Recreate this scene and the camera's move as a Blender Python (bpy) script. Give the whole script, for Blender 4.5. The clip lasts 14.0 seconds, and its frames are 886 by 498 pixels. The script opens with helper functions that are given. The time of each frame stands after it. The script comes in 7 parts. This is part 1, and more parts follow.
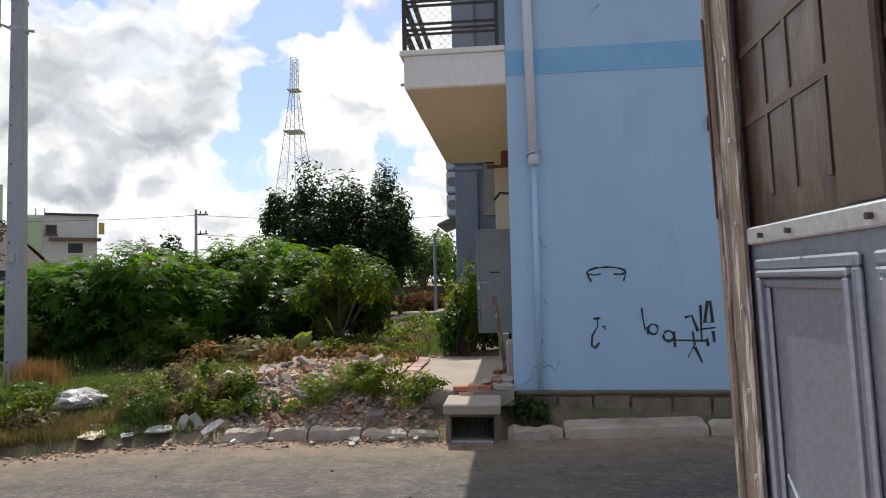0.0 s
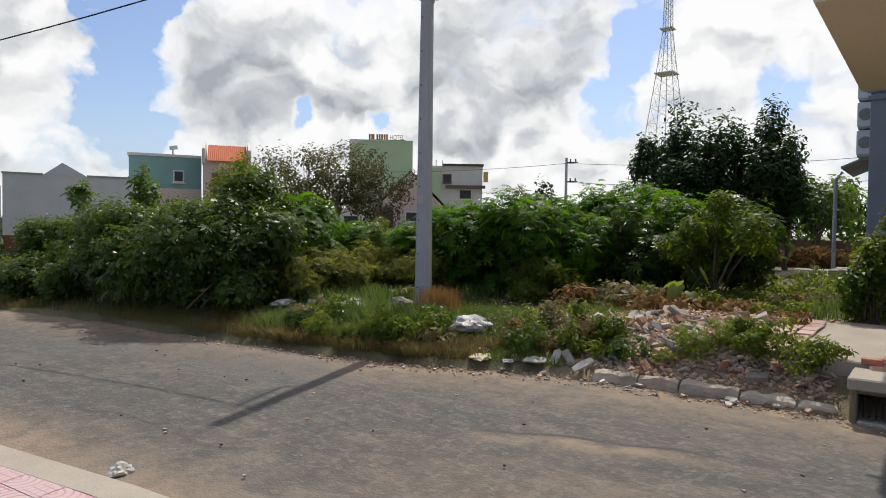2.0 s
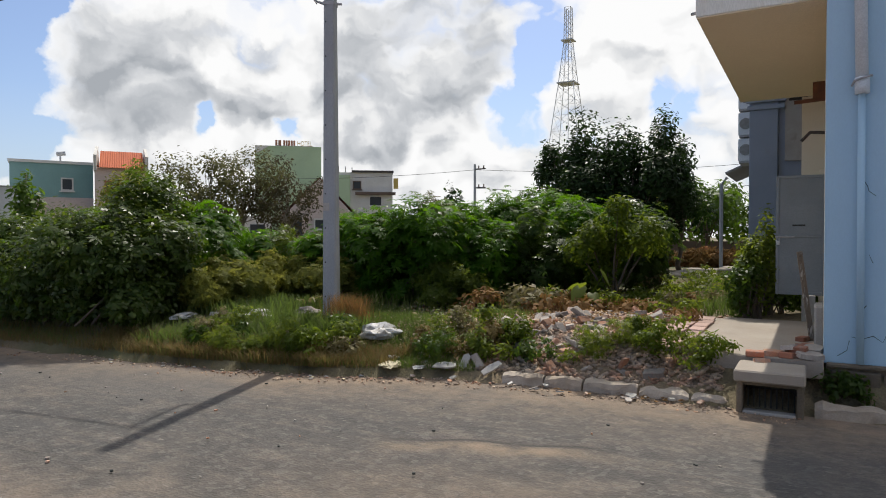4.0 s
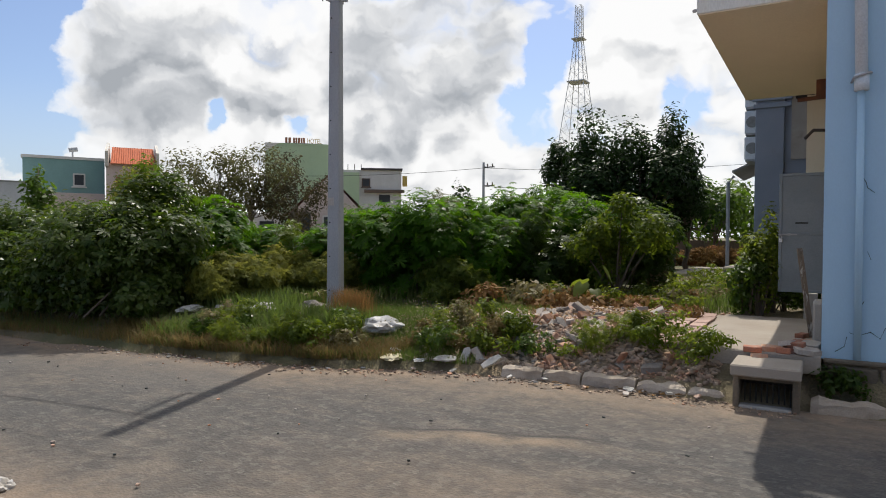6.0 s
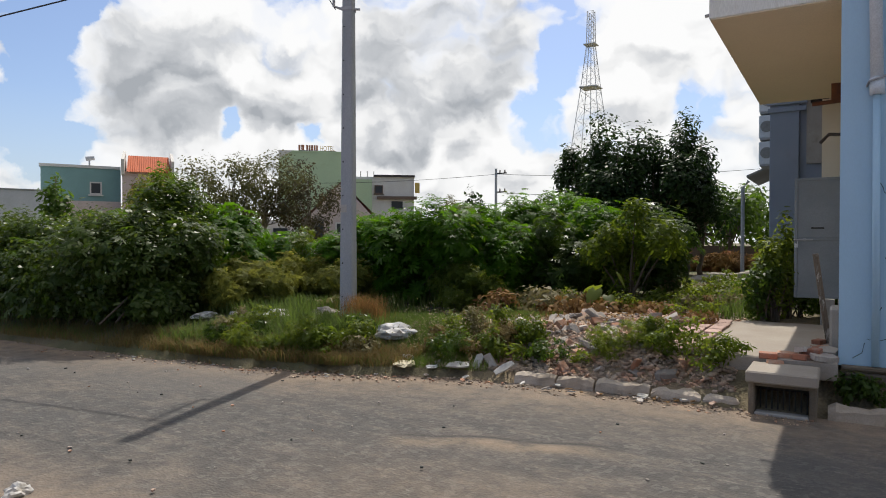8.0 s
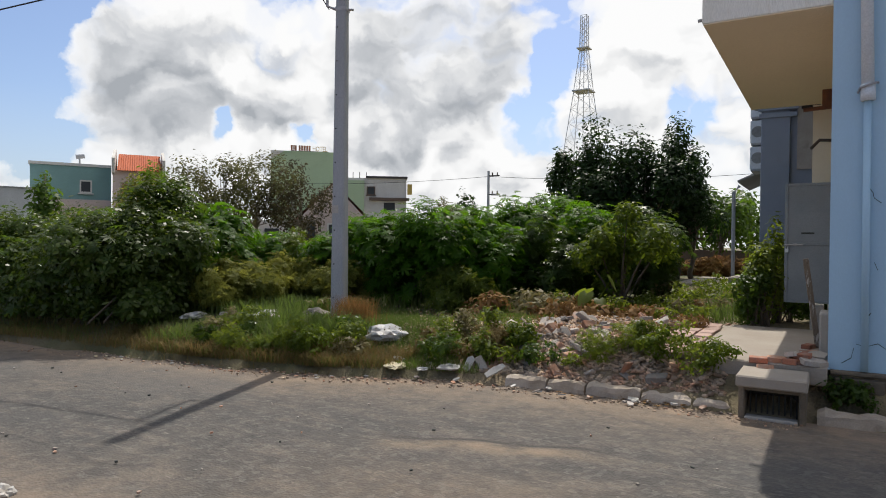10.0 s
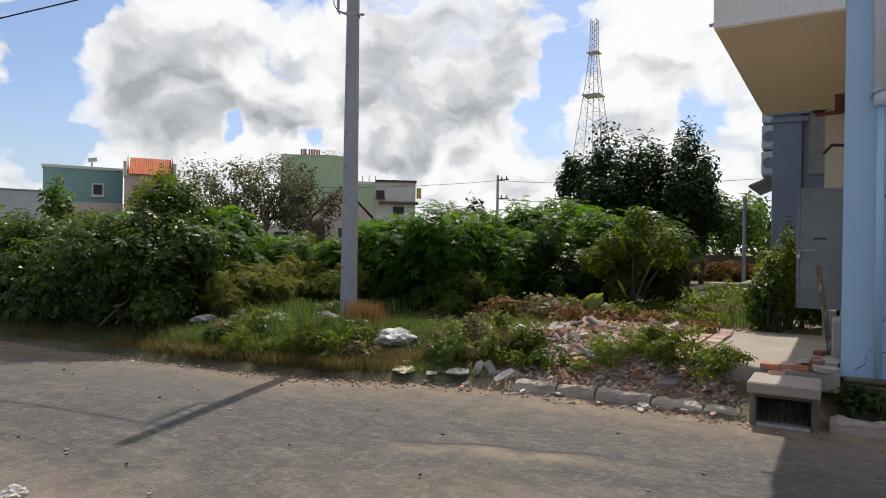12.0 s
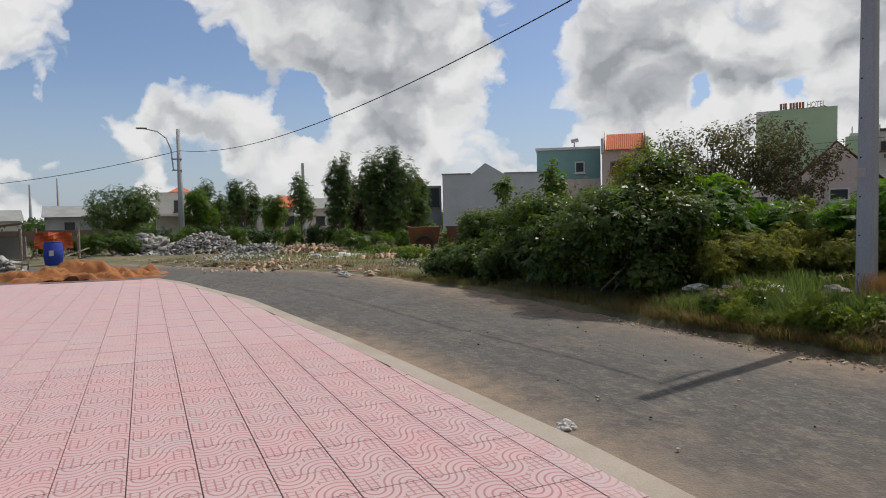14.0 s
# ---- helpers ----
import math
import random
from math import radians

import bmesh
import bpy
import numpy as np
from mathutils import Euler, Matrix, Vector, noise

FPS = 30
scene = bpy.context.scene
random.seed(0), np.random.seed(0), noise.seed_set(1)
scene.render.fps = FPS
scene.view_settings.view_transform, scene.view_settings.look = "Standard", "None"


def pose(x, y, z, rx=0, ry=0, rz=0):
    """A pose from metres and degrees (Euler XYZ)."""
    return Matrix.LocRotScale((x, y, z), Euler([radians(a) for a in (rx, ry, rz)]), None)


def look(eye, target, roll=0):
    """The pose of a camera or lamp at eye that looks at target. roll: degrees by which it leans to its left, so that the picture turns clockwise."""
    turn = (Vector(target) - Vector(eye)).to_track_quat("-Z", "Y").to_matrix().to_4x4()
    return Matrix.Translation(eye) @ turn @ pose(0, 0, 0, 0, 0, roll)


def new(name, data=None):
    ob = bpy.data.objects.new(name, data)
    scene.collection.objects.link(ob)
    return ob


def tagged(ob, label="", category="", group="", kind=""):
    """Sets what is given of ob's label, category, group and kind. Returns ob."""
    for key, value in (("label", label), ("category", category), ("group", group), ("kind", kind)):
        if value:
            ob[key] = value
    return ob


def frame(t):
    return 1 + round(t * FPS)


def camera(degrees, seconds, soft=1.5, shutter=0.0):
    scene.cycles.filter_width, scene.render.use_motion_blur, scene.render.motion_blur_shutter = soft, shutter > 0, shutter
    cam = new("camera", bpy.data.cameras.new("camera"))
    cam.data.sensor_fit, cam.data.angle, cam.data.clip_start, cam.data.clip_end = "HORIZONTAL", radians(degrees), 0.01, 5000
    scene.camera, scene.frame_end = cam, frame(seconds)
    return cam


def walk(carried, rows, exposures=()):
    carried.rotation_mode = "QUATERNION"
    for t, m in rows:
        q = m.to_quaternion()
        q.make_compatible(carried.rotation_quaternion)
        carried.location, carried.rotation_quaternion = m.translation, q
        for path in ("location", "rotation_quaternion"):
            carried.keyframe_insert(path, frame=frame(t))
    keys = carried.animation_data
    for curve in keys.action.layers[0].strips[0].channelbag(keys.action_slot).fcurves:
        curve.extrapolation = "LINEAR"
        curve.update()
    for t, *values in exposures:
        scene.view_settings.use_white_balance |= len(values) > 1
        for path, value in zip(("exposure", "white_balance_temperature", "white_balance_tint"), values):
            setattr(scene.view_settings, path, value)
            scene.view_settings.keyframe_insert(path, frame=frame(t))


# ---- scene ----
# ---------------------------------------------------------------- camera
cam = camera(68.7, 14.0, soft=1.0)
ROWS = [
    (0.0, (0.003, -0.04, 1.739), (-1.035, 9.894, 2.234), -1.19),
    (0.5, (-0.064, -0.047, 1.766), (-1.685, 9.816, 2.067), -1.72),
    (1.0, (-0.12, -0.041, 1.773), (-3.298, 9.437, 2.036), -0.33),
    (1.5, (-0.103, 0.028, 1.698), (-5.176, 8.645, 1.812), 1.05),
    (2.0, (-0.137, 0.068, 1.695), (-6.21, 8.007, 1.404), 0.88),
    (2.5, (-0.123, 0.098, 1.696), (-6.4, 7.874, 1.331), 0.13),
    (3.0, (-0.105, 0.104, 1.689), (-5.989, 8.186, 1.466), -0.27),
    (3.5, (-0.114, 0.117, 1.712), (-5.406, 8.599, 1.493), -0.74),
    (3.7, (-0.115, 0.127, 1.708), (-5.079, 8.806, 1.533), -0.16),
    (5.8, (-0.014, 0.084, 1.646), (-4.939, 8.785, 1.449), 0.28),
    (6.0, (0.009, 0.101, 1.649), (-5.058, 8.72, 1.443), 0.37),
    (6.5, (0.017, 0.104, 1.646), (-5.153, 8.662, 1.487), 0.13),
    (7.0, (0.015, 0.093, 1.65), (-5.174, 8.64, 1.509), -0.01),
    (7.5, (0.02, 0.098, 1.652), (-5.205, 8.624, 1.51), 0.03),
    (8.0, (0.017, 0.094, 1.65), (-5.219, 8.614, 1.541), 0.17),
    (10.3, (0.005, 0.115, 1.649), (-5.12, 8.701, 1.574), 0.71),
    (10.5, (0.004, 0.103, 1.653), (-5.193, 8.646, 1.606), 0.62),
    (11.0, (0.004, 0.112, 1.648), (-5.229, 8.634, 1.584), 0.76),
    (11.5, (0.002, 0.12, 1.653), (-5.26, 8.624, 1.653), 0.81),
    (12.0, (0.001, 0.109, 1.651), (-5.246, 8.622, 1.631), 0.91),
    (12.5, (0.017, 0.098, 1.651), (-5.172, 8.646, 1.741), 0.60),
    (13.0, (-0.028, 0.058, 1.651), (-6.32, 7.83, 1.741), 1.51),
    (13.5, (-0.095, -0.076, 1.646), (-8.167, 5.822, 1.396), 1.04),
    (14.0, (-0.107, -0.255, 1.669), (-9.57, 2.94, 1.18), -1.08),
]
walk(cam, [(t, look(eye, target, roll)) for t, eye, target, roll in ROWS], [(0.0, -0.04), (1.0, -0.06), (2.0, -0.24), (12.5, -0.25), (13.0, -0.47), (13.5, -0.56), (14.0, -0.56)])

# ---------------------------------------------------------------- world and sun
SUN_DIR = Vector((-1.50, 4.60, 7.4)).normalized()
SUN_EL, SUN_AZ = math.asin(SUN_DIR.z), math.atan2(SUN_DIR.x, SUN_DIR.y)


def ramp(nt, fac, stops):
    n = nt.nodes.new("ShaderNodeValToRGB")
    cr = n.color_ramp
    while len(cr.elements) < len(stops):
        cr.elements.new(0.5)
    for e, (p, c) in zip(cr.elements, stops):
        e.position = p
        e.color = (c, c, c, 1) if not isinstance(c, tuple) else (*c[:3], 1)
    nt.links.new(fac, n.inputs[0])
    return n.outputs[0]


def mixc(nt, fac, a, b, blend="MIX"):
    n = nt.nodes.new("ShaderNodeMix")
    n.data_type, n.blend_type = "RGBA", blend
    for sock, v in ((n.inputs[0], fac), (n.inputs[6], a), (n.inputs[7], b)):
        if hasattr(v, "is_output"):
            nt.links.new(v, sock)
        elif isinstance(v, (int, float)):
            sock.default_value = v
        else:
            sock.default_value = (*v[:3], 1)
    return n.outputs[2]


def mathn(nt, op, a, b=0.0, clamp=False):
    n = nt.nodes.new("ShaderNodeMath")
    n.operation, n.use_clamp = op, clamp
    for sock, v in ((n.inputs[0], a), (n.inputs[1], b)):
        if hasattr(v, "is_output"):
            nt.links.new(v, sock)
        else:
            sock.default_value = v
    return n.outputs[0]


def noisen(nt, vec, scale, detail=4.0, rough=0.55, distortion=0.0):
    n = nt.nodes.new("ShaderNodeTexNoise")
    n.inputs["Scale"].default_value, n.inputs["Detail"].default_value = scale, detail
    n.inputs["Roughness"].default_value, n.inputs["Distortion"].default_value = rough, distortion
    if vec is not None:
        nt.links.new(vec, n.inputs["Vector"])
    return n.outputs[0]


world = bpy.data.worlds.new("sky")
scene.world = world
world.use_nodes = True
wt = world.node_tree
wt.nodes.clear()
sky = wt.nodes.new("ShaderNodeTexSky")
sky.sky_type, sky.sun_disc = "NISHITA", False
sky.sun_elevation, sky.sun_rotation = SUN_EL, SUN_AZ
sky.dust_density, sky.ozone_density = 1.2, 1.5
tc = wt.nodes.new("ShaderNodeTexCoord")
ways = tc.outputs["Generated"]


def vecn(nt, op, a, b=None, k=None):
    n = nt.nodes.new("ShaderNodeVectorMath")
    n.operation = op
    nt.links.new(a, n.inputs[0])
    if hasattr(b, "is_output"):
        nt.links.new(b, n.inputs[1])
    elif b is not None:
        n.inputs[1].default_value = b
    if k is not None:
        n.inputs["Scale"].default_value = k
    return n.outputs["Value"] if op == "DOT_PRODUCT" else n.outputs[0]


# ragged outlines: the directions are pushed about by two sizes of noise
wob = wt.nodes.new("ShaderNodeTexNoise")
wob.inputs["Scale"].default_value, wob.inputs["Detail"].default_value, wob.inputs["Roughness"].default_value = 9.0, 6.0, 0.55
wt.links.new(ways, wob.inputs["Vector"])
bent = vecn(wt, "NORMALIZE", vecn(wt, "ADD", ways, vecn(wt, "SCALE", vecn(wt, "SUBTRACT", wob.outputs["Color"], (0.5, 0.5, 0.5)), None, 0.13)))


def banks(spots):
    """Sum of soft round patches of sky: bearing, elevation and radius in degrees."""
    total = 0.0
    for az, el, r in spots:
        a, e = radians(az), radians(el)
        dot = vecn(wt, "DOT_PRODUCT", bent, (math.sin(a) * math.cos(e), math.cos(a) * math.cos(e), math.sin(e)))
        mr = wt.nodes.new("ShaderNodeMapRange")
        mr.interpolation_type = "SMOOTHSTEP"
        mr.inputs["From Min"].default_value, mr.inputs["From Max"].default_value = math.cos(radians(r * 1.5)), math.cos(radians(r * 0.25))
        wt.links.new(dot, mr.inputs["Value"])
        total = mathn(wt, "ADD", mr.outputs[0], total)
    return total


def puffs(shift):
    """Heaped cloud: broad noise, fine noise and rounded cells; shift raises the place looked at."""
    m = wt.nodes.new("ShaderNodeMapping")
    m.inputs["Scale"].default_value = (1.0, 1.0, 1.5)
    m.inputs["Location"].default_value = (0.62, 0.18, 0.37 + shift)
    wt.links.new(bent, m.inputs["Vector"])
    v = wt.nodes.new("ShaderNodeTexVoronoi")
    v.feature = "SMOOTH_F1"
    v.inputs["Scale"].default_value, v.inputs["Detail"].default_value, v.inputs["Smoothness"].default_value = 13.0, 2.0, 0.6
    wt.links.new(m.outputs[0], v.inputs["Vector"])
    cells = mathn(wt, "SUBTRACT", 0.82, v.outputs["Distance"])
    a = mathn(wt, "ADD", mathn(wt, "MULTIPLY", noisen(wt, m.outputs[0], 3.0, 2.0, 0.5), 0.50), mathn(wt, "MULTIPLY", noisen(wt, m.outputs[0], 9.0, 8.0, 0.52), 0.28))
    return mathn(wt, "ADD", a, mathn(wt, "MULTIPLY", cells, 0.22))


GAPS = [(-64.1, 16.1, 2.5), (-63.4, 9.4, 3.6), (-50.2, 9.1, 1.2), (-42.8, 9.2, 1.2), (-21.0, 15.5, 2.2), (-23.0, 10.9, 2.3), (-10.1, 11.7, 2.4), (-99.7, 11.4, 4.6), (-94.9, 13.9, 3.8),
        (-89.4, 12.1, 2.8), (-103.9, 7.6, 3.0), (-83.3, 9.6, 2.3), (-82.1, 7.7, 1.8), (-66.3, 16.3, 2.2), (-92.7, 5.0, 2.2), (-100.1, 3.8, 3.0), (-17.5, 23.0, 2.2), (-60.8, 17.4, 1.8)]
HEAPS = [(-103.6, 14.2, 3.2), (-92.6, 8.2, 5.0), (-72.7, 12.4, 7.0), (-79.3, 5.3, 3.5), (-52.3, 10.5, 7.5), (-35.0, 12.0, 9.0), (-28.0, 7.0, 6.0), (-14.0, 16.0, 6.0), (-80.0, 17.5, 7.0)]
GREYS = [(-55.7, 12.3, 5.0), (-60.1, 13.1, 3.2), (-35.4, 13.4, 4.8), (-46.1, 11.2, 2.5), (-28.5, 14.3, 4.2), (-35.9, 8.1, 2.2), (-80.0, 16.4, 6.5), (-92.2, 17.0, 3.5),
         (-74.2, 13.3, 3.0), (-75.3, 9.1, 2.4), (-31.4, 19.8, 5.0), (-92.0, 6.8, 2.6)]
gaps, heaps, greys = banks(GAPS), banks(HEAPS), banks(GREYS)
dens, above = puffs(0.0), puffs(0.055)
height = wt.nodes.new("ShaderNodeSeparateXYZ")
wt.links.new(ways, height.inputs[0])
# the cloud opens towards the south, out of view, to cut the fill light
opening = mathn(wt, "MULTIPLY", mathn(wt, "MINIMUM", mathn(wt, "ADD", height.outputs[1], 0.22), 0.0), 0.35)
filled = mathn(wt, "ADD", mathn(wt, "ADD", dens, opening), mathn(wt, "SUBTRACT", mathn(wt, "MULTIPLY", mathn(wt, "MINIMUM", heaps, 1.2), 0.12), mathn(wt, "MULTIPLY", mathn(wt, "MINIMUM", gaps, 1.0), 0.20)))
cover = ramp(wt, filled, [(0.285, 0.0), (0.318, 0.50), (0.36, 0.88), (0.42, 1.0)])
deep = ramp(wt, filled, [(0.33, 0.0), (0.47, 1.0)])
# undersides lie where there is more cloud above, and in the thick cores
under = mathn(wt, "ADD", mathn(wt, "MULTIPLY", mathn(wt, "SUBTRACT", above, dens), 1.9), mathn(wt, "ADD", mathn(wt, "MULTIPLY", mathn(wt, "MULTIPLY", mathn(wt, "MINIMUM", greys, 1.1), deep), 0.33), mathn(wt, "MULTIPLY", dens, 0.5)))
core = ramp(wt, under, [(0.12, (1.16, 1.16, 1.16)), (0.26, (1.02, 1.025, 1.03)), (0.42, (0.76, 0.78, 0.81)), (0.66, (0.47, 0.50, 0.54))])
sky_col = mixc(wt, 1.0, sky.outputs[0], (0.135, 0.140, 0.156), "MULTIPLY")
haze = ramp(wt, height.outputs[2], [(0.0, 0.7), (0.06, 0.45), (0.2, 0.0)])
sky_col = mixc(wt, haze, sky_col, (0.62, 0.74, 0.92))
sky_mix = mixc(wt, cover, sky_col, core)
bg = wt.nodes.new("ShaderNodeBackground")
bg.inputs["Strength"].default_value = 1.0
wo = wt.nodes.new("ShaderNodeOutputWorld")
wt.links.new(sky_mix, bg.inputs["Color"])
wt.links.new(bg.outputs[0], wo.inputs["Surface"])

sun_data = bpy.data.lights.new("sun", "SUN")
sun_data.energy, sun_data.angle, sun_data.color = 4.6, radians(0.55), (1.0, 0.945, 0.85)
sun = new("sun", sun_data)
sun.matrix_world = look(SUN_DIR * 50, (0, 0, 0))

# ---------------------------------------------------------------- materials


def material(name, colour, colour2=None, rough=0.8, scale=6.0, fine_scale=60.0, bump=0.25, metal=0.0, stain=None, stain_at=(0.55, 0.75),
             stain_scale=1.3, per=None, per_amount=0.25, stretch=(1, 1, 1), spec=0.4, grain=0.35):
    m = bpy.data.materials.new(name)
    m.use_nodes = True
    nt = m.node_tree
    bs = nt.nodes["Principled BSDF"]
    bs.inputs["Specular IOR Level"].default_value = spec
    tcn = nt.nodes.new("ShaderNodeTexCoord")
    mpn = nt.nodes.new("ShaderNodeMapping")
    mpn.inputs["Scale"].default_value = stretch
    geo = nt.nodes.new("ShaderNodeNewGeometry")
    nt.links.new(geo.outputs["Position"], mpn.inputs["Vector"])
    vec = mpn.outputs[0]
    colour2 = colour2 or tuple(c * 0.7 for c in colour)
    a = noisen(nt, vec, scale, 5.0, 0.6)
    b = noisen(nt, vec, fine_scale, 3.0, 0.6)
    col = mixc(nt, ramp(nt, a, [(0.35, 0.0), (0.68, 1.0)]), colour, colour2)
    col = mixc(nt, mathn(nt, "MULTIPLY", ramp(nt, b, [(0.35, 1.0), (0.65, 0.0)]), grain), col, tuple(c * 0.55 for c in colour2))
    if stain:
        c = noisen(nt, vec, stain_scale, 6.0, 0.62, 0.3)
        col = mixc(nt, ramp(nt, c, [(stain_at[0], 0.0), (stain_at[1], 1.0)]), col, stain)
    if per:
        src = nt.nodes.new("ShaderNodeObjectInfo").outputs["Random"] if per == "object" else geo.outputs["Random Per Island"]
        val = nt.nodes.new("ShaderNodeHueSaturation")
        nt.links.new(mathn(nt, "ADD", mathn(nt, "MULTIPLY", src, 2 * per_amount), 1 - per_amount), val.inputs["Value"])
        nt.links.new(col, val.inputs["Color"])
        col = val.outputs[0]
    nt.links.new(col, bs.inputs["Base Color"])
    bs.inputs["Roughness"].default_value = rough
    bs.inputs["Metallic"].default_value = metal
    if bump:
        bp = nt.nodes.new("ShaderNodeBump")
        bp.inputs["Strength"].default_value, bp.inputs["Distance"].default_value = bump, 0.02
        h = mathn(nt, "ADD", a, mathn(nt, "MULTIPLY", b, 0.6))
        nt.links.new(h, bp.inputs["Height"])
        nt.links.new(bp.outputs[0], bs.inputs["Normal"])
    return m


def leaf_material(name, colour, colour2, glow, rough=0.5, amount=0.4, spec=0.22):
    """Leaves: glossy front, light shining through; each leaf a little different."""
    m = bpy.data.materials.new(name)
    m.use_nodes = True
    nt = m.node_tree
    bs = nt.nodes["Principled BSDF"]
    geo = nt.nodes.new("ShaderNodeNewGeometry")
    isl = geo.outputs["Random Per Island"]
    n = noisen(nt, geo.outputs["Position"], 1.6, 3.0, 0.6)
    col = mixc(nt, isl, colour, colour2)
    col = mixc(nt, mathn(nt, "MULTIPLY", ramp(nt, n, [(0.4, 0.0), (0.7, 1.0)]), 0.5), col, tuple(c * 0.6 for c in colour))
    nt.links.new(col, bs.inputs["Base Color"])
    bs.inputs["Roughness"].default_value = rough
    bs.inputs["Specular IOR Level"].default_value = spec
    tr = nt.nodes.new("ShaderNodeBsdfTranslucent")
    nt.links.new(mixc(nt, isl, glow, tuple(c * 0.6 for c in glow)), tr.inputs["Color"])
    mx = nt.nodes.new("ShaderNodeMixShader")
    mx.inputs[0].default_value = amount
    nt.links.new(bs.outputs[0], mx.inputs[1])
    nt.links.new(tr.outputs[0], mx.inputs[2])
    nt.links.new(mx.outputs[0], nt.nodes["Material Output"].inputs["Surface"])
    return m


MAT = {}
MAT["blue"] = material("blue_plaster", (0.41, 0.585, 0.72), (0.38, 0.55, 0.685), 0.85, 1.1, 90, 0.05, grain=0.08, stain=(0.30, 0.45, 0.54), stain_at=(0.60, 0.85), stain_scale=0.9, stretch=(1, 1, 0.45))
MAT["blue_band"] = material("blue_band", (0.20, 0.45, 0.66), (0.25, 0.49, 0.69), 0.85, 2.5, 90, 0.05, grain=0.08)
MAT["cream"] = material("cream_plaster", (0.74, 0.70, 0.60), (0.68, 0.62, 0.50), 0.85, 1.2, 80, 0.08, stain=(0.50, 0.42, 0.30), stain_at=(0.62, 0.9))
MAT["fascia"] = material("fascia_plaster", (0.86, 0.85, 0.78), (0.80, 0.78, 0.69), 0.85, 1.5, 80, 0.08, stain=(0.42, 0.33, 0.20), stain_at=(0.60, 0.85), stain_scale=2.2, stretch=(2.2, 2.2, 0.35))
MAT["soffit"] = material("soffit_plaster", (0.86, 0.74, 0.55), (0.82, 0.70, 0.51), 0.9, 1.0, 80, 0.05)
MAT["greyblue"] = material("greyblue_plaster", (0.29, 0.335, 0.42), (0.25, 0.295, 0.37), 0.85, 1.2, 60, 0.08, stain=(0.22, 0.22, 0.22), stain_at=(0.6, 0.85))
MAT["concrete"] = material("concrete", (0.42, 0.40, 0.37), (0.34, 0.32, 0.29), 0.9, 3.0, 90, 0.25, stain=(0.20, 0.18, 0.15), stain_at=(0.56, 0.8), stain_scale=2.5)
MAT["slab"] = material("pale_concrete", (0.40, 0.35, 0.295), (0.33, 0.28, 0.23), 0.9, 1.6, 90, 0.15, stain=(0.36, 0.30, 0.24), stain_at=(0.58, 0.82), stain_scale=1.8)
MAT["pole"] = material("pole_concrete", (0.40, 0.42, 0.44), (0.33, 0.345, 0.36), 0.85, 2.5, 120, 0.15, stain=(0.22, 0.21, 0.20), stain_at=(0.58, 0.8), stretch=(1, 1, 0.3))
MAT["kerb"] = material("kerb_concrete", (0.52, 0.44, 0.36), (0.38, 0.305, 0.235), 0.92, 3.0, 80, 0.3, stain=(0.25, 0.20, 0.15), stain_at=(0.52, 0.8), stain_scale=3.0, per="object", per_amount=0.15)
MAT["plinth"] = material("plinth_stone", (0.27, 0.215, 0.155), (0.17, 0.135, 0.10), 0.95, 3.5, 60, 0.5, stain=(0.05, 0.05, 0.04), stain_at=(0.5, 0.75), per="object", per_amount=0.3)
MAT["pvc"] = material("white_pvc", (0.72, 0.76, 0.80), (0.62, 0.67, 0.72), 0.5, 2.0, 60, 0.05, stain=(0.40, 0.42, 0.42), stain_at=(0.62, 0.85))
MAT["iron"] = material("dark_iron", (0.05, 0.05, 0.055), (0.08, 0.06, 0.05), 0.55, 8, 90, 0.1, metal=0.3)
MAT["rust"] = material("rusty_iron", (0.20, 0.07, 0.03), (0.10, 0.045, 0.025), 0.85, 8, 90, 0.3)
MAT["greymetal"] = material("grey_painted_metal", (0.255, 0.285, 0.305), (0.21, 0.24, 0.26), 0.5, 2.0, 90, 0.06, metal=0.1, stain=(0.22, 0.23, 0.23), stain_at=(0.6, 0.85))
MAT["zinc"] = material("galvanised_sheet", (0.36, 0.40, 0.47), (0.29, 0.33, 0.39), 0.38, 2.0, 70, 0.05, metal=0.55, stain=(0.24, 0.26, 0.30), stain_at=(0.5, 0.8))
MAT["oldwood"] = material("weathered_wood", (0.27, 0.225, 0.18), (0.125, 0.095, 0.07), 0.85, 5.0, 70, 0.5, stain=(0.50, 0.48, 0.44), stain_at=(0.54, 0.64), stain_scale=5.0, stretch=(7, 7, 0.9))
MAT["screen"] = material("brown_screen", (0.095, 0.066, 0.042), (0.045, 0.032, 0.021), 0.30, 4.0, 40, 0.12, stretch=(1, 2.2, 0.8), stain=(0.13, 0.10, 0.075), stain_at=(0.5, 0.72), stain_scale=6.0)
MAT["screenlath"] = material("brown_lath", (0.115, 0.085, 0.060), (0.085, 0.062, 0.042), 0.5, 3.0, 60, 0.03)
MAT["alu"] = material("aluminium_strip", (0.62, 0.64, 0.66), (0.52, 0.54, 0.56), 0.4, 3.0, 70, 0.04, metal=0.6)
MAT["black"] = material("black_paint", (0.03, 0.035, 0.03), (0.05, 0.055, 0.05), 0.8, 8, 80, 0.1)
# near-black that paints the shade inside the drain, wall opening and bolt holes
MAT["dark"] = material("hollow_shade", (0.02, 0.018, 0.016), (0.03, 0.026, 0.022), 0.95, 4, 60, 0.2)
MAT["brick"] = material("red_brick", (0.40, 0.15, 0.085), (0.27, 0.13, 0.09), 0.9, 12, 90, 0.4, stain=(0.40, 0.30, 0.24), stain_at=(0.5, 0.75), stain_scale=6, per="object", per_amount=0.3)
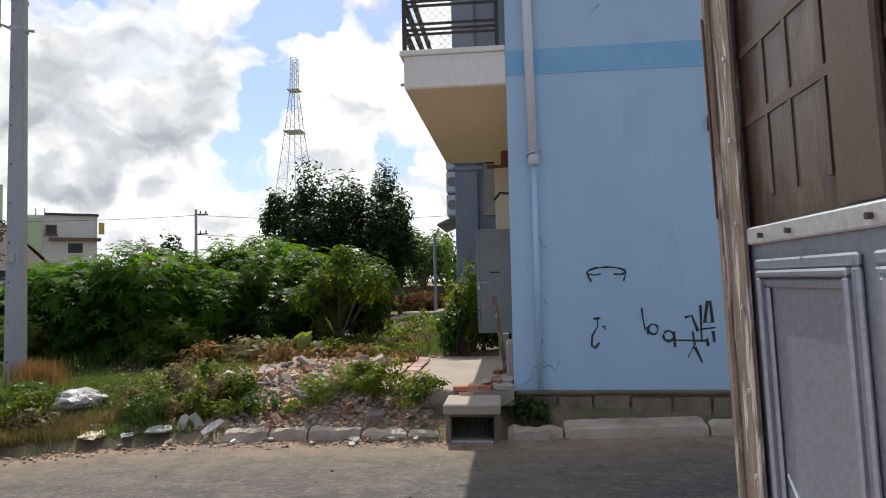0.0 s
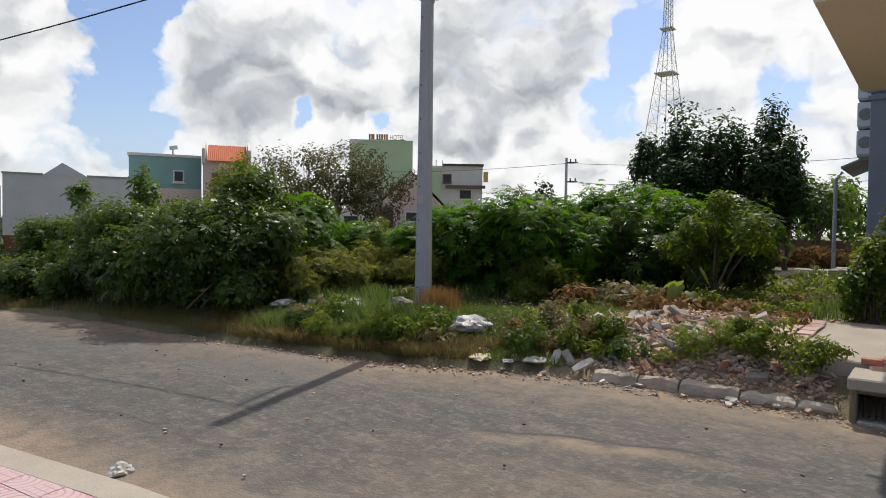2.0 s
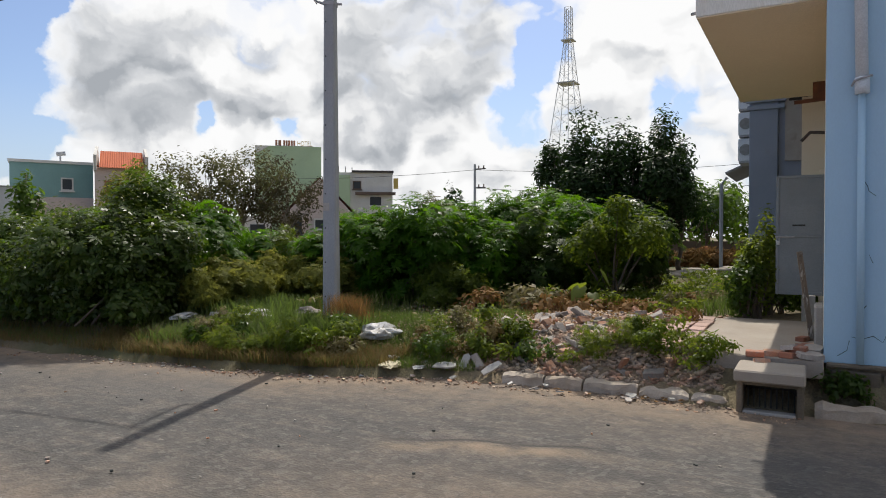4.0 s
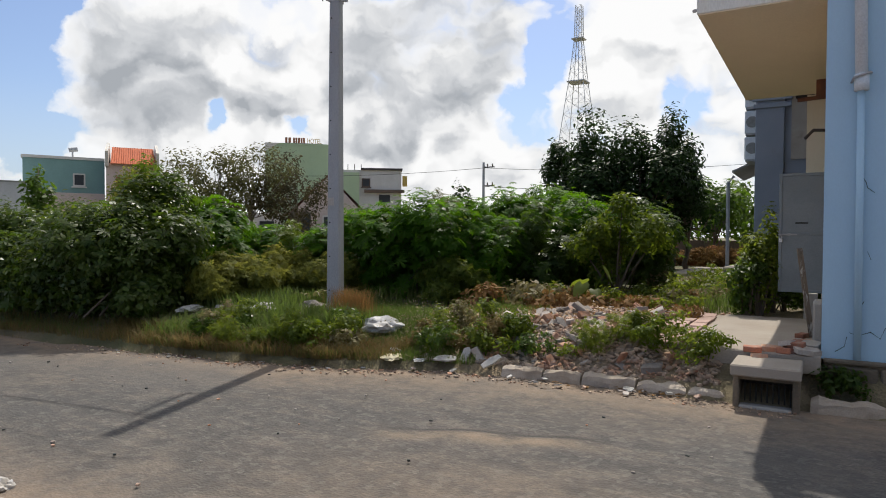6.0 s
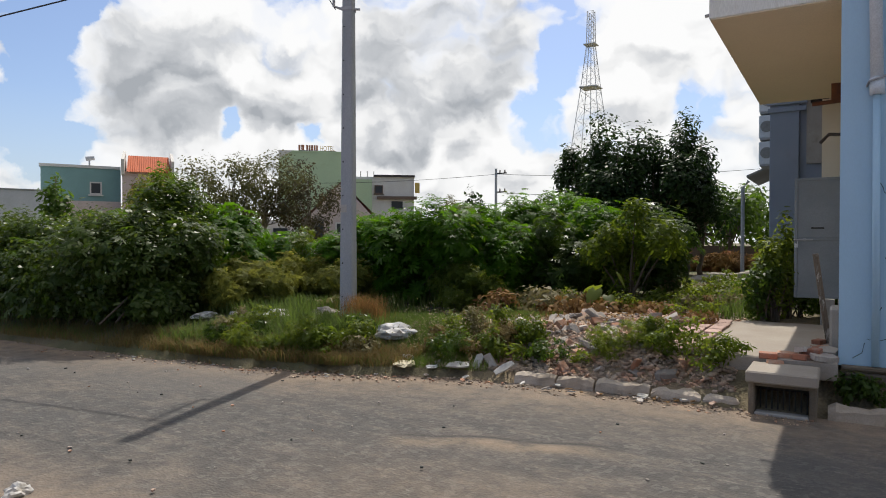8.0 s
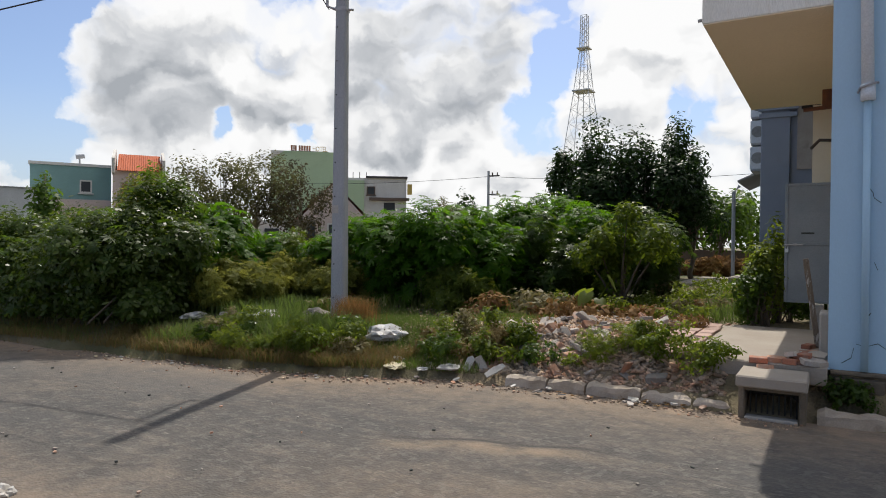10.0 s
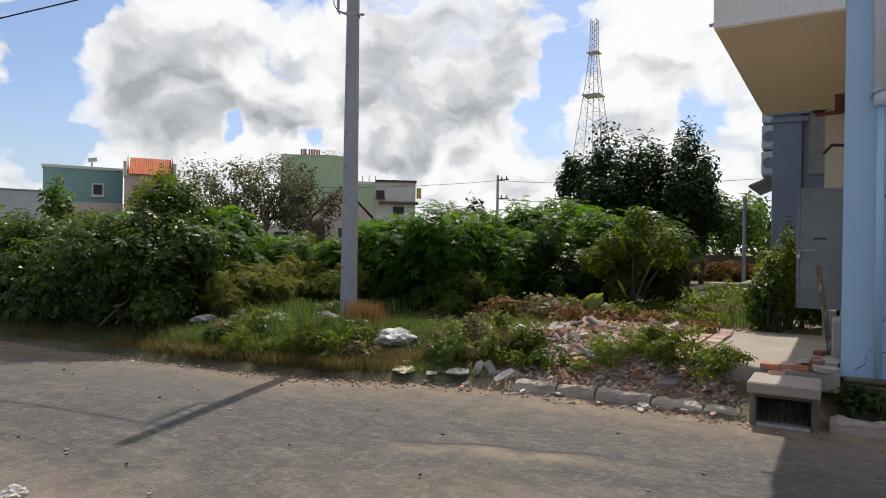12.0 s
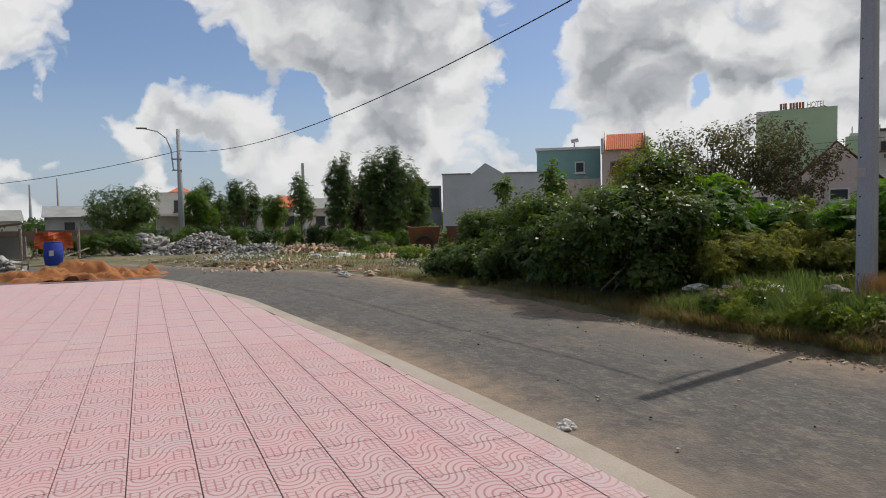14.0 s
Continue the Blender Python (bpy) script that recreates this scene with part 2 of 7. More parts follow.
MAT["brickbit"] = material("brick_rubble", (0.44, 0.20, 0.115), (0.36, 0.235, 0.165), 0.95, 8, 70, 0.4, stain=(0.42, 0.36, 0.31), stain_at=(0.48, 0.7), stain_scale=5, per="object", per_amount=0.35)
MAT["stonebit"] = material("concrete_rubble", (0.44, 0.40, 0.36), (0.33, 0.28, 0.24), 0.95, 7, 70, 0.4, stain=(0.40, 0.26, 0.19), stain_at=(0.55, 0.75), stain_scale=4, per="object", per_amount=0.4)
MAT["crumbs"] = material("rubble_crumbs", (0.46, 0.37, 0.29), (0.34, 0.24, 0.165), 0.95, 5, 60, 0.4, stain=(0.44, 0.22, 0.13), stain_at=(0.5, 0.7), stain_scale=3, per="island", per_amount=0.45)
MAT["whitebag"] = material("white_plastic_bag", (0.56, 0.55, 0.55), (0.42, 0.41, 0.40), 0.45, 5, 60, 0.3, stain=(0.42, 0.36, 0.28), stain_at=(0.55, 0.8), stain_scale=3)
MAT["yellowbag"] = material("yellowed_foam", (0.66, 0.58, 0.38), (0.60, 0.52, 0.36), 0.7, 6, 60, 0.3)
MAT["whiteplate"] = material("white_tile_shard", (0.50, 0.48, 0.45), (0.40, 0.37, 0.33), 0.6, 5, 60, 0.1, stain=(0.40, 0.34, 0.27), stain_at=(0.55, 0.8))
MAT["sand"] = material("orange_sand", (0.40, 0.165, 0.06), (0.27, 0.11, 0.045), 0.95, 4, 60, 0.5, stain=(0.30, 0.14, 0.07), stain_at=(0.55, 0.8))
MAT["bark"] = material("bark", (0.16, 0.125, 0.09), (0.10, 0.08, 0.06), 0.95, 6, 60, 0.5, stretch=(3, 3, 0.7))
MAT["palebark"] = material("pale_bark", (0.30, 0.27, 0.22), (0.20, 0.17, 0.14), 0.95, 6, 60, 0.4, stretch=(3, 3, 0.7))
MAT["dry"] = leaf_material("dry_leaves", (0.30, 0.18, 0.07), (0.18, 0.09, 0.04), (0.35, 0.20, 0.07), 0.8, 0.25, 0.2)
MAT["cassava"] = leaf_material("cassava_leaves", (0.030, 0.080, 0.007), (0.058, 0.120, 0.011), (0.19, 0.43, 0.010), 0.45, 0.41, 0.09)
MAT["cassava_dark"] = leaf_material("cassava_dark_leaves", (0.033, 0.062, 0.012), (0.060, 0.094, 0.018), (0.16, 0.28, 0.018), 0.36, 0.38, 0.20)
MAT["creeper"] = leaf_material("creeper_leaves", (0.042, 0.070, 0.014), (0.076, 0.106, 0.023), (0.20, 0.28, 0.024), 0.36, 0.38, 0.24)
MAT["citrus"] = leaf_material("citrus_leaves", (0.060, 0.092, 0.012), (0.098, 0.130, 0.018), (0.24, 0.33, 0.02), 0.42, 0.38, 0.15)
MAT["darktree"] = leaf_material("jackfruit_leaves", (0.016, 0.036, 0.010), (0.026, 0.052, 0.012), (0.05, 0.11, 0.012), 0.4, 0.25, 0.14)
MAT["treemid"] = leaf_material("tree_leaves", (0.050, 0.095, 0.015), (0.085, 0.14, 0.02), (0.18, 0.32, 0.025), 0.5, 0.38)
MAT["treeyellow"] = leaf_material("yellow_green_leaves", (0.16, 0.165, 0.035), (0.11, 0.135, 0.03), (0.40, 0.40, 0.07), 0.6, 0.42, 0.1)
MAT["treeolive"] = leaf_material("olive_leaves", (0.13, 0.125, 0.05), (0.085, 0.095, 0.04), (0.24, 0.23, 0.08), 0.65, 0.32, 0.1)
MAT["treebrown"] = leaf_material("brownish_leaves", (0.085, 0.068, 0.04), (0.055, 0.06, 0.03), (0.15, 0.12, 0.05), 0.65, 0.28, 0.1)
MAT["fartree"] = leaf_material("far_leaves", (0.045, 0.078, 0.024), (0.075, 0.115, 0.034), (0.14, 0.23, 0.035), 0.5, 0.32)
MAT["weed"] = leaf_material("weed_leaves", (0.072, 0.110, 0.018), (0.125, 0.158, 0.030), (0.33, 0.41, 0.035), 0.5, 0.45, 0.16)
MAT["weedpale"] = leaf_material("pale_weed_leaves", (0.17, 0.155, 0.065), (0.24, 0.19, 0.10), (0.34, 0.30, 0.12), 0.6, 0.3)
MAT["grass"] = leaf_material("grass_blades", (0.085, 0.13, 0.03), (0.16, 0.17, 0.055), (0.24, 0.36, 0.06), 0.55, 0.35)
MAT["drygrass"] = leaf_material("dry_grass_blades", (0.22, 0.15, 0.06), (0.15, 0.13, 0.045), (0.36, 0.25, 0.09), 0.7, 0.34)
MAT["redgrass"] = leaf_material("reddish_weed", (0.30, 0.16, 0.06), (0.20, 0.15, 0.05), (0.46, 0.25, 0.08), 0.7, 0.3)


def road_material():
    m = bpy.data.materials.new("worn_asphalt")
    m.use_nodes = True
    nt = m.node_tree
    bs = nt.nodes["Principled BSDF"]
    geo = nt.nodes.new("ShaderNodeNewGeometry")
    pos = geo.outputs["Position"]
    vor = nt.nodes.new("ShaderNodeTexVoronoi")
    vor.inputs["Scale"].default_value = 46
    nt.links.new(pos, vor.inputs["Vector"])
    grit = nt.nodes.new("ShaderNodeTexVoronoi")
    grit.inputs["Scale"].default_value = 21
    nt.links.new(pos, grit.inputs["Vector"])
    mid = noisen(nt, pos, 3.5, 6, 0.65)
    bigp = noisen(nt, pos, 0.55, 5, 0.6, 0.4)
    fn = noisen(nt, pos, 170, 2, 0.6)
    along = nt.nodes.new("ShaderNodeMapping")
    along.inputs["Scale"].default_value = (0.55, 2.4, 1.0)
    along.inputs["Rotation"].default_value = (0, 0, radians(-7))
    nt.links.new(pos, along.inputs["Vector"])
    streak = noisen(nt, along.outputs[0], 2.6, 8, 0.68, 0.4)
    col = mixc(nt, ramp(nt, mid, [(0.35, 0.0), (0.7, 1.0)]), (0.050, 0.048, 0.046), (0.082, 0.077, 0.072))
    # tan film left in bands along the lane, broken up by the stones that stand out of it
    tan = mathn(nt, "MULTIPLY", ramp(nt, streak, [(0.47, 0.0), (0.60, 1.0)]), ramp(nt, mid, [(0.36, 0.25), (0.58, 1.0)]))
    col = mixc(nt, mathn(nt, "MULTIPLY", tan, 0.56), col, (0.19, 0.152, 0.124))
    fleck = noisen(nt, along.outputs[0], 9.0, 6, 0.75, 0.2)
    col = mixc(nt, mathn(nt, "MULTIPLY", ramp(nt, fleck, [(0.58, 0.0), (0.66, 1.0)]), 0.6), col, (0.30, 0.265, 0.23))
    col = mixc(nt, mathn(nt, "MULTIPLY", ramp(nt, vor.outputs["Color"], [(0.2, 1.0), (0.7, 0.0)]), 0.62), col, (0.046, 0.044, 0.043))
    col = mixc(nt, mathn(nt, "MULTIPLY", ramp(nt, grit.outputs["Color"], [(0.62, 0.0), (0.85, 1.0)]), 0.38), col, (0.20, 0.185, 0.168))
    # sandy film that collects in worn stretches
    sandy = mathn(nt, "MULTIPLY", ramp(nt, bigp, [(0.48, 0.0), (0.66, 1.0)]), ramp(nt, mid, [(0.42, 0.1), (0.6, 1.0)]))
    col = mixc(nt, mathn(nt, "MULTIPLY", sandy, 0.45), col, (0.17, 0.14, 0.112))
    dirt = nt.nodes.new("ShaderNodeAttribute")
    dirt.attribute_name = "dirt"
    dm = mathn(nt, "MULTIPLY", dirt.outputs["Fac"], mathn(nt, "ADD", ramp(nt, mid, [(0.3, 0.25), (0.6, 1.0)]), 0.1), True)
    col = mixc(nt, dm, col, (0.30, 0.215, 0.145))
    crk = nt.nodes.new("ShaderNodeAttribute")
    crk.attribute_name = "crack"
    col = mixc(nt, mathn(nt, "MULTIPLY", crk.outputs["Fac"], ramp(nt, mid, [(0.3, 0.4), (0.5, 1.0)])), col, (0.03, 0.028, 0.026))
    dark_patch = noisen(nt, pos, 0.33, 3, 0.5)
    col = mixc(nt, mathn(nt, "MULTIPLY", ramp(nt, dark_patch, [(0.52, 0.0), (0.62, 1.0)]), 0.35), col, (0.10, 0.10, 0.10))
    col = mixc(nt, mathn(nt, "MULTIPLY", ramp(nt, fn, [(0.35, 1.0), (0.6, 0.0)]), 0.4), col, (0.06, 0.055, 0.05))
    nt.links.new(col, bs.inputs["Base Color"])
    bs.inputs["Roughness"].default_value = 0.88
    bp = nt.nodes.new("ShaderNodeBump")
    bp.inputs["Strength"].default_value, bp.inputs["Distance"].default_value = 0.5, 0.015
    h = mathn(nt, "ADD", vor.outputs["Distance"], mathn(nt, "MULTIPLY", mid, 1.4))
    nt.links.new(h, bp.inputs["Height"])
    nt.links.new(bp.outputs[0], bs.inputs["Normal"])
    return m


def ground_material():
    m = bpy.data.materials.new("weedy_earth")
    m.use_nodes = True
    nt = m.node_tree
    bs = nt.nodes["Principled BSDF"]
    geo = nt.nodes.new("ShaderNodeNewGeometry")
    pos = geo.outputs["Position"]
    a, b, c = noisen(nt, pos, 0.7, 6, 0.6, 0.3), noisen(nt, pos, 5, 5, 0.65), noisen(nt, pos, 45, 3, 0.6)
    col = mixc(nt, ramp(nt, b, [(0.35, 0.0), (0.65, 1.0)]), (0.25, 0.18, 0.115), (0.34, 0.245, 0.16))
    green = nt.nodes.new("ShaderNodeAttribute")
    green.attribute_name = "green"
    gm = mathn(nt, "MULTIPLY", green.outputs["Fac"], ramp(nt, a, [(0.35, 0.3), (0.6, 1.0)]))
    col = mixc(nt, gm, col, (0.075, 0.095, 0.03))
    col = mixc(nt, mathn(nt, "MULTIPLY", ramp(nt, c, [(0.4, 1.0), (0.62, 0.0)]), 0.5), col, (0.10, 0.075, 0.05))
    nt.links.new(col, bs.inputs["Base Color"])
    bs.inputs["Roughness"].default_value = 0.95
    bp = nt.nodes.new("ShaderNodeBump")
    bp.inputs["Strength"].default_value, bp.inputs["Distance"].default_value = 0.7, 0.03
    nt.links.new(mathn(nt, "ADD", b, c), bp.inputs["Height"])
    nt.links.new(bp.outputs[0], bs.inputs["Normal"])
    return m


TILE, TILE_TURN = 0.40, 6.0


def tile_material(name, per):
    """Pink cement tile with pressed rings and bars."""
    m = bpy.data.materials.new(name)
    m.use_nodes = True
    nt = m.node_tree
    bs = nt.nodes["Principled BSDF"]
    geo = nt.nodes.new("ShaderNodeNewGeometry")
    rot = nt.nodes.new("ShaderNodeVectorRotate")
    rot.rotation_type = "Z_AXIS"
    rot.inputs["Angle"].default_value = radians(-TILE_TURN)
    nt.links.new(geo.outputs["Position"], rot.inputs["Vector"])
    sep = nt.nodes.new("ShaderNodeSeparateXYZ")
    nt.links.new(rot.outputs[0], sep.inputs[0])
    # each tile: arcs round two opposite corners, a small grid in the other two
    u = mathn(nt, "FRACT", mathn(nt, "MULTIPLY", mathn(nt, "ADD", sep.outputs[0], 100 * TILE), 1 / TILE))
    v = mathn(nt, "FRACT", mathn(nt, "MULTIPLY", mathn(nt, "ADD", sep.outputs[1], 100 * TILE), 1 / TILE))

    def corner(cu, cv):
        a, b = mathn(nt, "SUBTRACT", u, cu), mathn(nt, "MULTIPLY", mathn(nt, "SUBTRACT", v, cv), 1.25)
        return mathn(nt, "SQRT", mathn(nt, "ADD", mathn(nt, "MULTIPLY", a, a), mathn(nt, "MULTIPLY", b, b)))

    rad = mathn(nt, "MINIMUM", corner(0.0, 0.22), corner(1.0, 0.78))
    rings = mathn(nt, "ABSOLUTE", mathn(nt, "SUBTRACT", mathn(nt, "FRACT", mathn(nt, "MULTIPLY", rad, 7.5)), 0.5))
    bu = mathn(nt, "ABSOLUTE", mathn(nt, "SUBTRACT", mathn(nt, "FRACT", mathn(nt, "MULTIPLY", u, 8.0)), 0.5))
    bv = mathn(nt, "ABSOLUTE", mathn(nt, "SUBTRACT", mathn(nt, "FRACT", mathn(nt, "MULTIPLY", v, 8.0)), 0.5))
    rl = ramp(nt, rings, [(0.08, 1.0), (0.18, 0.0)])
    bl = ramp(nt, mathn(nt, "MINIMUM", bu, bv), [(0.05, 1.0), (0.15, 0.0)])
    outer = mathn(nt, "GREATER_THAN", rad, 0.56)
    line = mathn(nt, "ADD", mathn(nt, "MULTIPLY", bl, outer), mathn(nt, "MULTIPLY", rl, mathn(nt, "SUBTRACT", 1.0, outer)), True)
    n1, n2 = noisen(nt, geo.outputs["Position"], 1.2, 5, 0.6), noisen(nt, geo.outputs["Position"], 60, 3, 0.6)
    src = nt.nodes.new("ShaderNodeObjectInfo").outputs["Random"] if per == "object" else geo.outputs["Random Per Island"]
    col = mixc(nt, src, (0.52, 0.335, 0.345), (0.46, 0.345, 0.355))
    col = mixc(nt, ramp(nt, n1, [(0.4, 0.0), (0.75, 0.7)]), col, (0.47, 0.39, 0.38))
    n3 = noisen(nt, geo.outputs["Position"], 4.5, 4, 0.6)
    col = mixc(nt, ramp(nt, n3, [(0.55, 0.0), (0.75, 0.55)]), col, (0.53, 0.285, 0.285))
    col = mixc(nt, mathn(nt, "MULTIPLY", ramp(nt, n2, [(0.3, 1.0), (0.6, 0.0)]), 0.25), col, (0.42, 0.26, 0.25))
    col = mixc(nt, mathn(nt, "MULTIPLY", line, 0.92 if per == "object" else 0.5), col, (0.36, 0.155, 0.165))
    nt.links.new(col, bs.inputs["Base Color"])
    bs.inputs["Roughness"].default_value = 0.75
    bp = nt.nodes.new("ShaderNodeBump")
    bp.inputs["Strength"].default_value, bp.inputs["Distance"].default_value = 0.5, 0.004
    nt.links.new(mathn(nt, "SUBTRACT", 1.0, line), bp.inputs["Height"])
    nt.links.new(bp.outputs[0], bs.inputs["Normal"])
    return m


MAT["road"], MAT["earth"] = road_material(), ground_material()
MAT["tile"], MAT["tile_far"] = tile_material("pink_tile", "object"), tile_material("pink_tile_far", "island")
for key, c1, c2 in (("teal", (0.22, 0.36, 0.34), (0.19, 0.32, 0.30)), ("palepink", (0.58, 0.47, 0.43), (0.54, 0.43, 0.38)), ("roof", (0.55, 0.14, 0.05), (0.48, 0.12, 0.05)),
                    ("hotelgreen", (0.42, 0.52, 0.33), (0.39, 0.49, 0.31)), ("white", (0.66, 0.64, 0.60), (0.58, 0.55, 0.50)), ("warehouse", (0.50, 0.51, 0.52), (0.44, 0.45, 0.46)),
                    ("redroof", (0.36, 0.12, 0.08), (0.30, 0.11, 0.08)), ("glassdark", (0.04, 0.045, 0.05), (0.05, 0.055, 0.06)), ("brownsheet", (0.16, 0.11, 0.08), (0.11, 0.08, 0.06)),
                    ("tarp", (0.46, 0.09, 0.03), (0.36, 0.08, 0.03)), ("barrel", (0.02, 0.05, 0.34), (0.02, 0.04, 0.26)), ("orangecart", (0.30, 0.10, 0.03), (0.11, 0.05, 0.025)),
                    ("rubber", (0.025, 0.025, 0.025), (0.04, 0.036, 0.03)), ("sheetgrey", (0.30, 0.31, 0.31), (0.22, 0.22, 0.21)), ("letters", (0.40, 0.16, 0.08), (0.30, 0.14, 0.08)),
                    ("lettersy", (0.62, 0.42, 0.10), (0.5, 0.36, 0.10)), ("steel", (0.42, 0.43, 0.45), (0.34, 0.35, 0.36)), ("greyrubble", (0.37, 0.36, 0.345), (0.23, 0.22, 0.205)),
                    ("joint", (0.30, 0.17, 0.165), (0.24, 0.14, 0.135)), ("towersteel", (0.66, 0.66, 0.66), (0.56, 0.55, 0.54)), ("wire", (0.03, 0.03, 0.03), (0.04, 0.04, 0.04))):
    MAT[key] = material(key, c1, c2, 0.8, 0.6, 20, 0.1, stain=tuple(c * 0.72 for c in c1), stain_at=(0.58, 0.85), stain_scale=0.5,
                        per="island" if key == "greyrubble" else None, per_amount=0.35)

# ---------------------------------------------------------------- builders
rng = np.random.default_rng(7)


class Shape:
    """Collects boxes, tubes and faces into one mesh."""

    def __init__(self):
        self.v, self.f = [], []

    def add(self, verts, faces):
        n = len(self.v)
        self.v.extend([tuple(p) for p in verts])
        self.f.extend([tuple(i + n for i in f) for f in faces])
        return self

    def box(self, lo, hi, m=None, chamfer=0.0):
        (x0, y0, z0), (x1, y1, z1) = lo, hi
        if chamfer:
            bm = bmesh.new()
            bmesh.ops.create_cube(bm, size=1, matrix=Matrix.Translation(((x0 + x1) / 2, (y0 + y1) / 2, (z0 + z1) / 2)) @ Matrix.Diagonal((x1 - x0, y1 - y0, z1 - z0, 1)))
            bmesh.ops.bevel(bm, geom=bm.edges[:], offset=chamfer, segments=1, affect="EDGES")
            bm.verts.index_update()
            vs, fs = [v.co.copy() for v in bm.verts], [[v.index for v in f.verts] for f in bm.faces]
            bm.free()
        else:
            vs = [Vector(p) for p in ((x0, y0, z0), (x1, y0, z0), (x1, y1, z0), (x0, y1, z0), (x0, y0, z1), (x1, y0, z1), (x1, y1, z1), (x0, y1, z1))]
            fs = [(0, 3, 2, 1), (4, 5, 6, 7), (0, 1, 5, 4), (1, 2, 6, 5), (2, 3, 7, 6), (3, 0, 4, 7)]
        if m is not None:
            vs = [m @ v for v in vs]
        return self.add(vs, fs)

    def tube(self, pts, radii, n=8, caps=True):
        pts = [Vector(p) for p in pts]
        if not hasattr(radii, "__len__"):
            radii = [radii] * len(pts)
        vs, fs = [], []
        for i, p in enumerate(pts):
            d = (pts[min(i + 1, len(pts) - 1)] - pts[max(i - 1, 0)]).normalized()
            a = d.cross(Vector((0, 0, 1)) if abs(d.z) < 0.9 else Vector((1, 0, 0))).normalized()
            b = d.cross(a)
            for k in range(n):
                t = 2 * math.pi * k / n
                vs.append(p + radii[i] * (math.cos(t) * a + math.sin(t) * b))
        for i in range(len(pts) - 1):
            for k in range(n):
                fs.append((i * n + k, i * n + (k + 1) % n, (i + 1) * n + (k + 1) % n, (i + 1) * n + k))
        if caps:
            fs += [tuple(range(n - 1, -1, -1)), tuple(range((len(pts) - 1) * n, len(pts) * n))]
        return self.add(vs, fs)

    def mesh(self, name, smooth=False):
        me = bpy.data.meshes.new(name)
        me.from_pydata(self.v, [], self.f)
        me.update()
        if smooth:
            me.shade_smooth()
        return me


def np_mesh(name, verts, faces, smooth=False):
    """A mesh from arrays; faces is an (n, k) array."""
    me = bpy.data.meshes.new(name)
    verts, faces = np.asarray(verts, np.float32), np.asarray(faces, np.int32)
    n, k = faces.shape
    me.vertices.add(len(verts))
    me.vertices.foreach_set("co", verts.ravel())
    me.loops.add(n * k)
    me.loops.foreach_set("vertex_index", faces.ravel())
    me.polygons.add(n)
    me.polygons.foreach_set("loop_start", np.arange(0, n * k, k, dtype=np.int32))
    me.update(calc_edges=True)
    me.validate()
    if smooth:
        me.shade_smooth()
    return me


def part(name, shape, mat, parent, label="", smooth=False):
    me = shape.mesh(name, smooth) if isinstance(shape, Shape) else shape
    if not me.materials:
        me.materials.append(MAT[mat])
    ob = new(name, me)
    ob.parent = parent
    if label:
        tagged(ob, label)
    return ob


def thing(name, at, label, category, group="", kind=""):
    ob = new(name)
    ob.empty_display_size = 0.2
    ob.location = at
    return tagged(ob, label, category, group, kind)


def single(name, shape, mat, label, category, kind="", smooth=False, group=""):
    me = shape.mesh(name, smooth) if isinstance(shape, Shape) else shape
    me.materials.append(MAT[mat])
    return tagged(new(name, me), label, category, group, kind)


# leaf outlines: vertices in a unit leaf along +x, faces as quads
def palmate():
    vs, fs = [], []
    for k, a in enumerate(np.radians([-125, -80, -38, 0, 38, 80, 125])):
        ln = (0.55, 0.8, 0.95, 1.0, 0.95, 0.8, 0.55)[k]
        ca, sa = math.cos(a), math.sin(a)
        o = len(vs)
        for x, y, z in ((0.02, 0, 0), (0.58, -0.150, -0.05), (1.0, 0, -0.20), (0.58, 0.150, -0.05)):
            x, y = x * ln, y * ln
            vs.append((x * ca - y * sa, x * sa + y * ca, z * ln))
        fs.append((o, o + 1, o + 2, o + 3))
    return np.array(vs), np.array(fs)


def oval(width=0.42, droop=0.15):
    vs = [(0, 0, 0), (0.3, -width / 2, 0.03), (0.72, -width * 0.4, -droop * 0.4), (1, 0, -droop), (0.72, width * 0.4, -droop * 0.4), (0.3, width / 2, 0.03)]
    return np.array(vs), np.array([(0, 1, 2, 5), (5, 2, 3, 4)])


def sprig():
    """A twig's end with seven small leaves."""
    vs, fs = [], []
    for k in range(7):
        a, x0 = radians((-1) ** k * (62 - 6 * k)), 0.12 * k
        ca, sa, o = math.cos(a), math.sin(a), len(vs)
        for x, y, z in ((0, 0, 0), (0.22, -0.09, 0.02), (0.45, 0, -0.06), (0.22, 0.09, 0.02)):
            vs.append((x0 + x * ca - y * sa, x * sa + y * ca, z + 0.05 * math.sin(k * 2.1)))
        fs.append((o, o + 1, o + 2, o + 3))
    return np.array(vs), np.array(fs)


def blade():
    vs = [(-0.035, 0, 0), (0.035, 0, 0), (0.028, 0.10, 0.55), (-0.028, 0.10, 0.55), (0.004, 0.34, 0.95), (-0.004, 0.34, 0.95)]
    return np.array(vs), np.array([(0, 1, 2, 3), (3, 2, 4, 5)])


LEAF = {"palmate": palmate(), "oval": oval(), "round": oval(0.75, 0.12), "ovate": oval(0.55, 0.2), "sprig": sprig(), "blade": blade()}


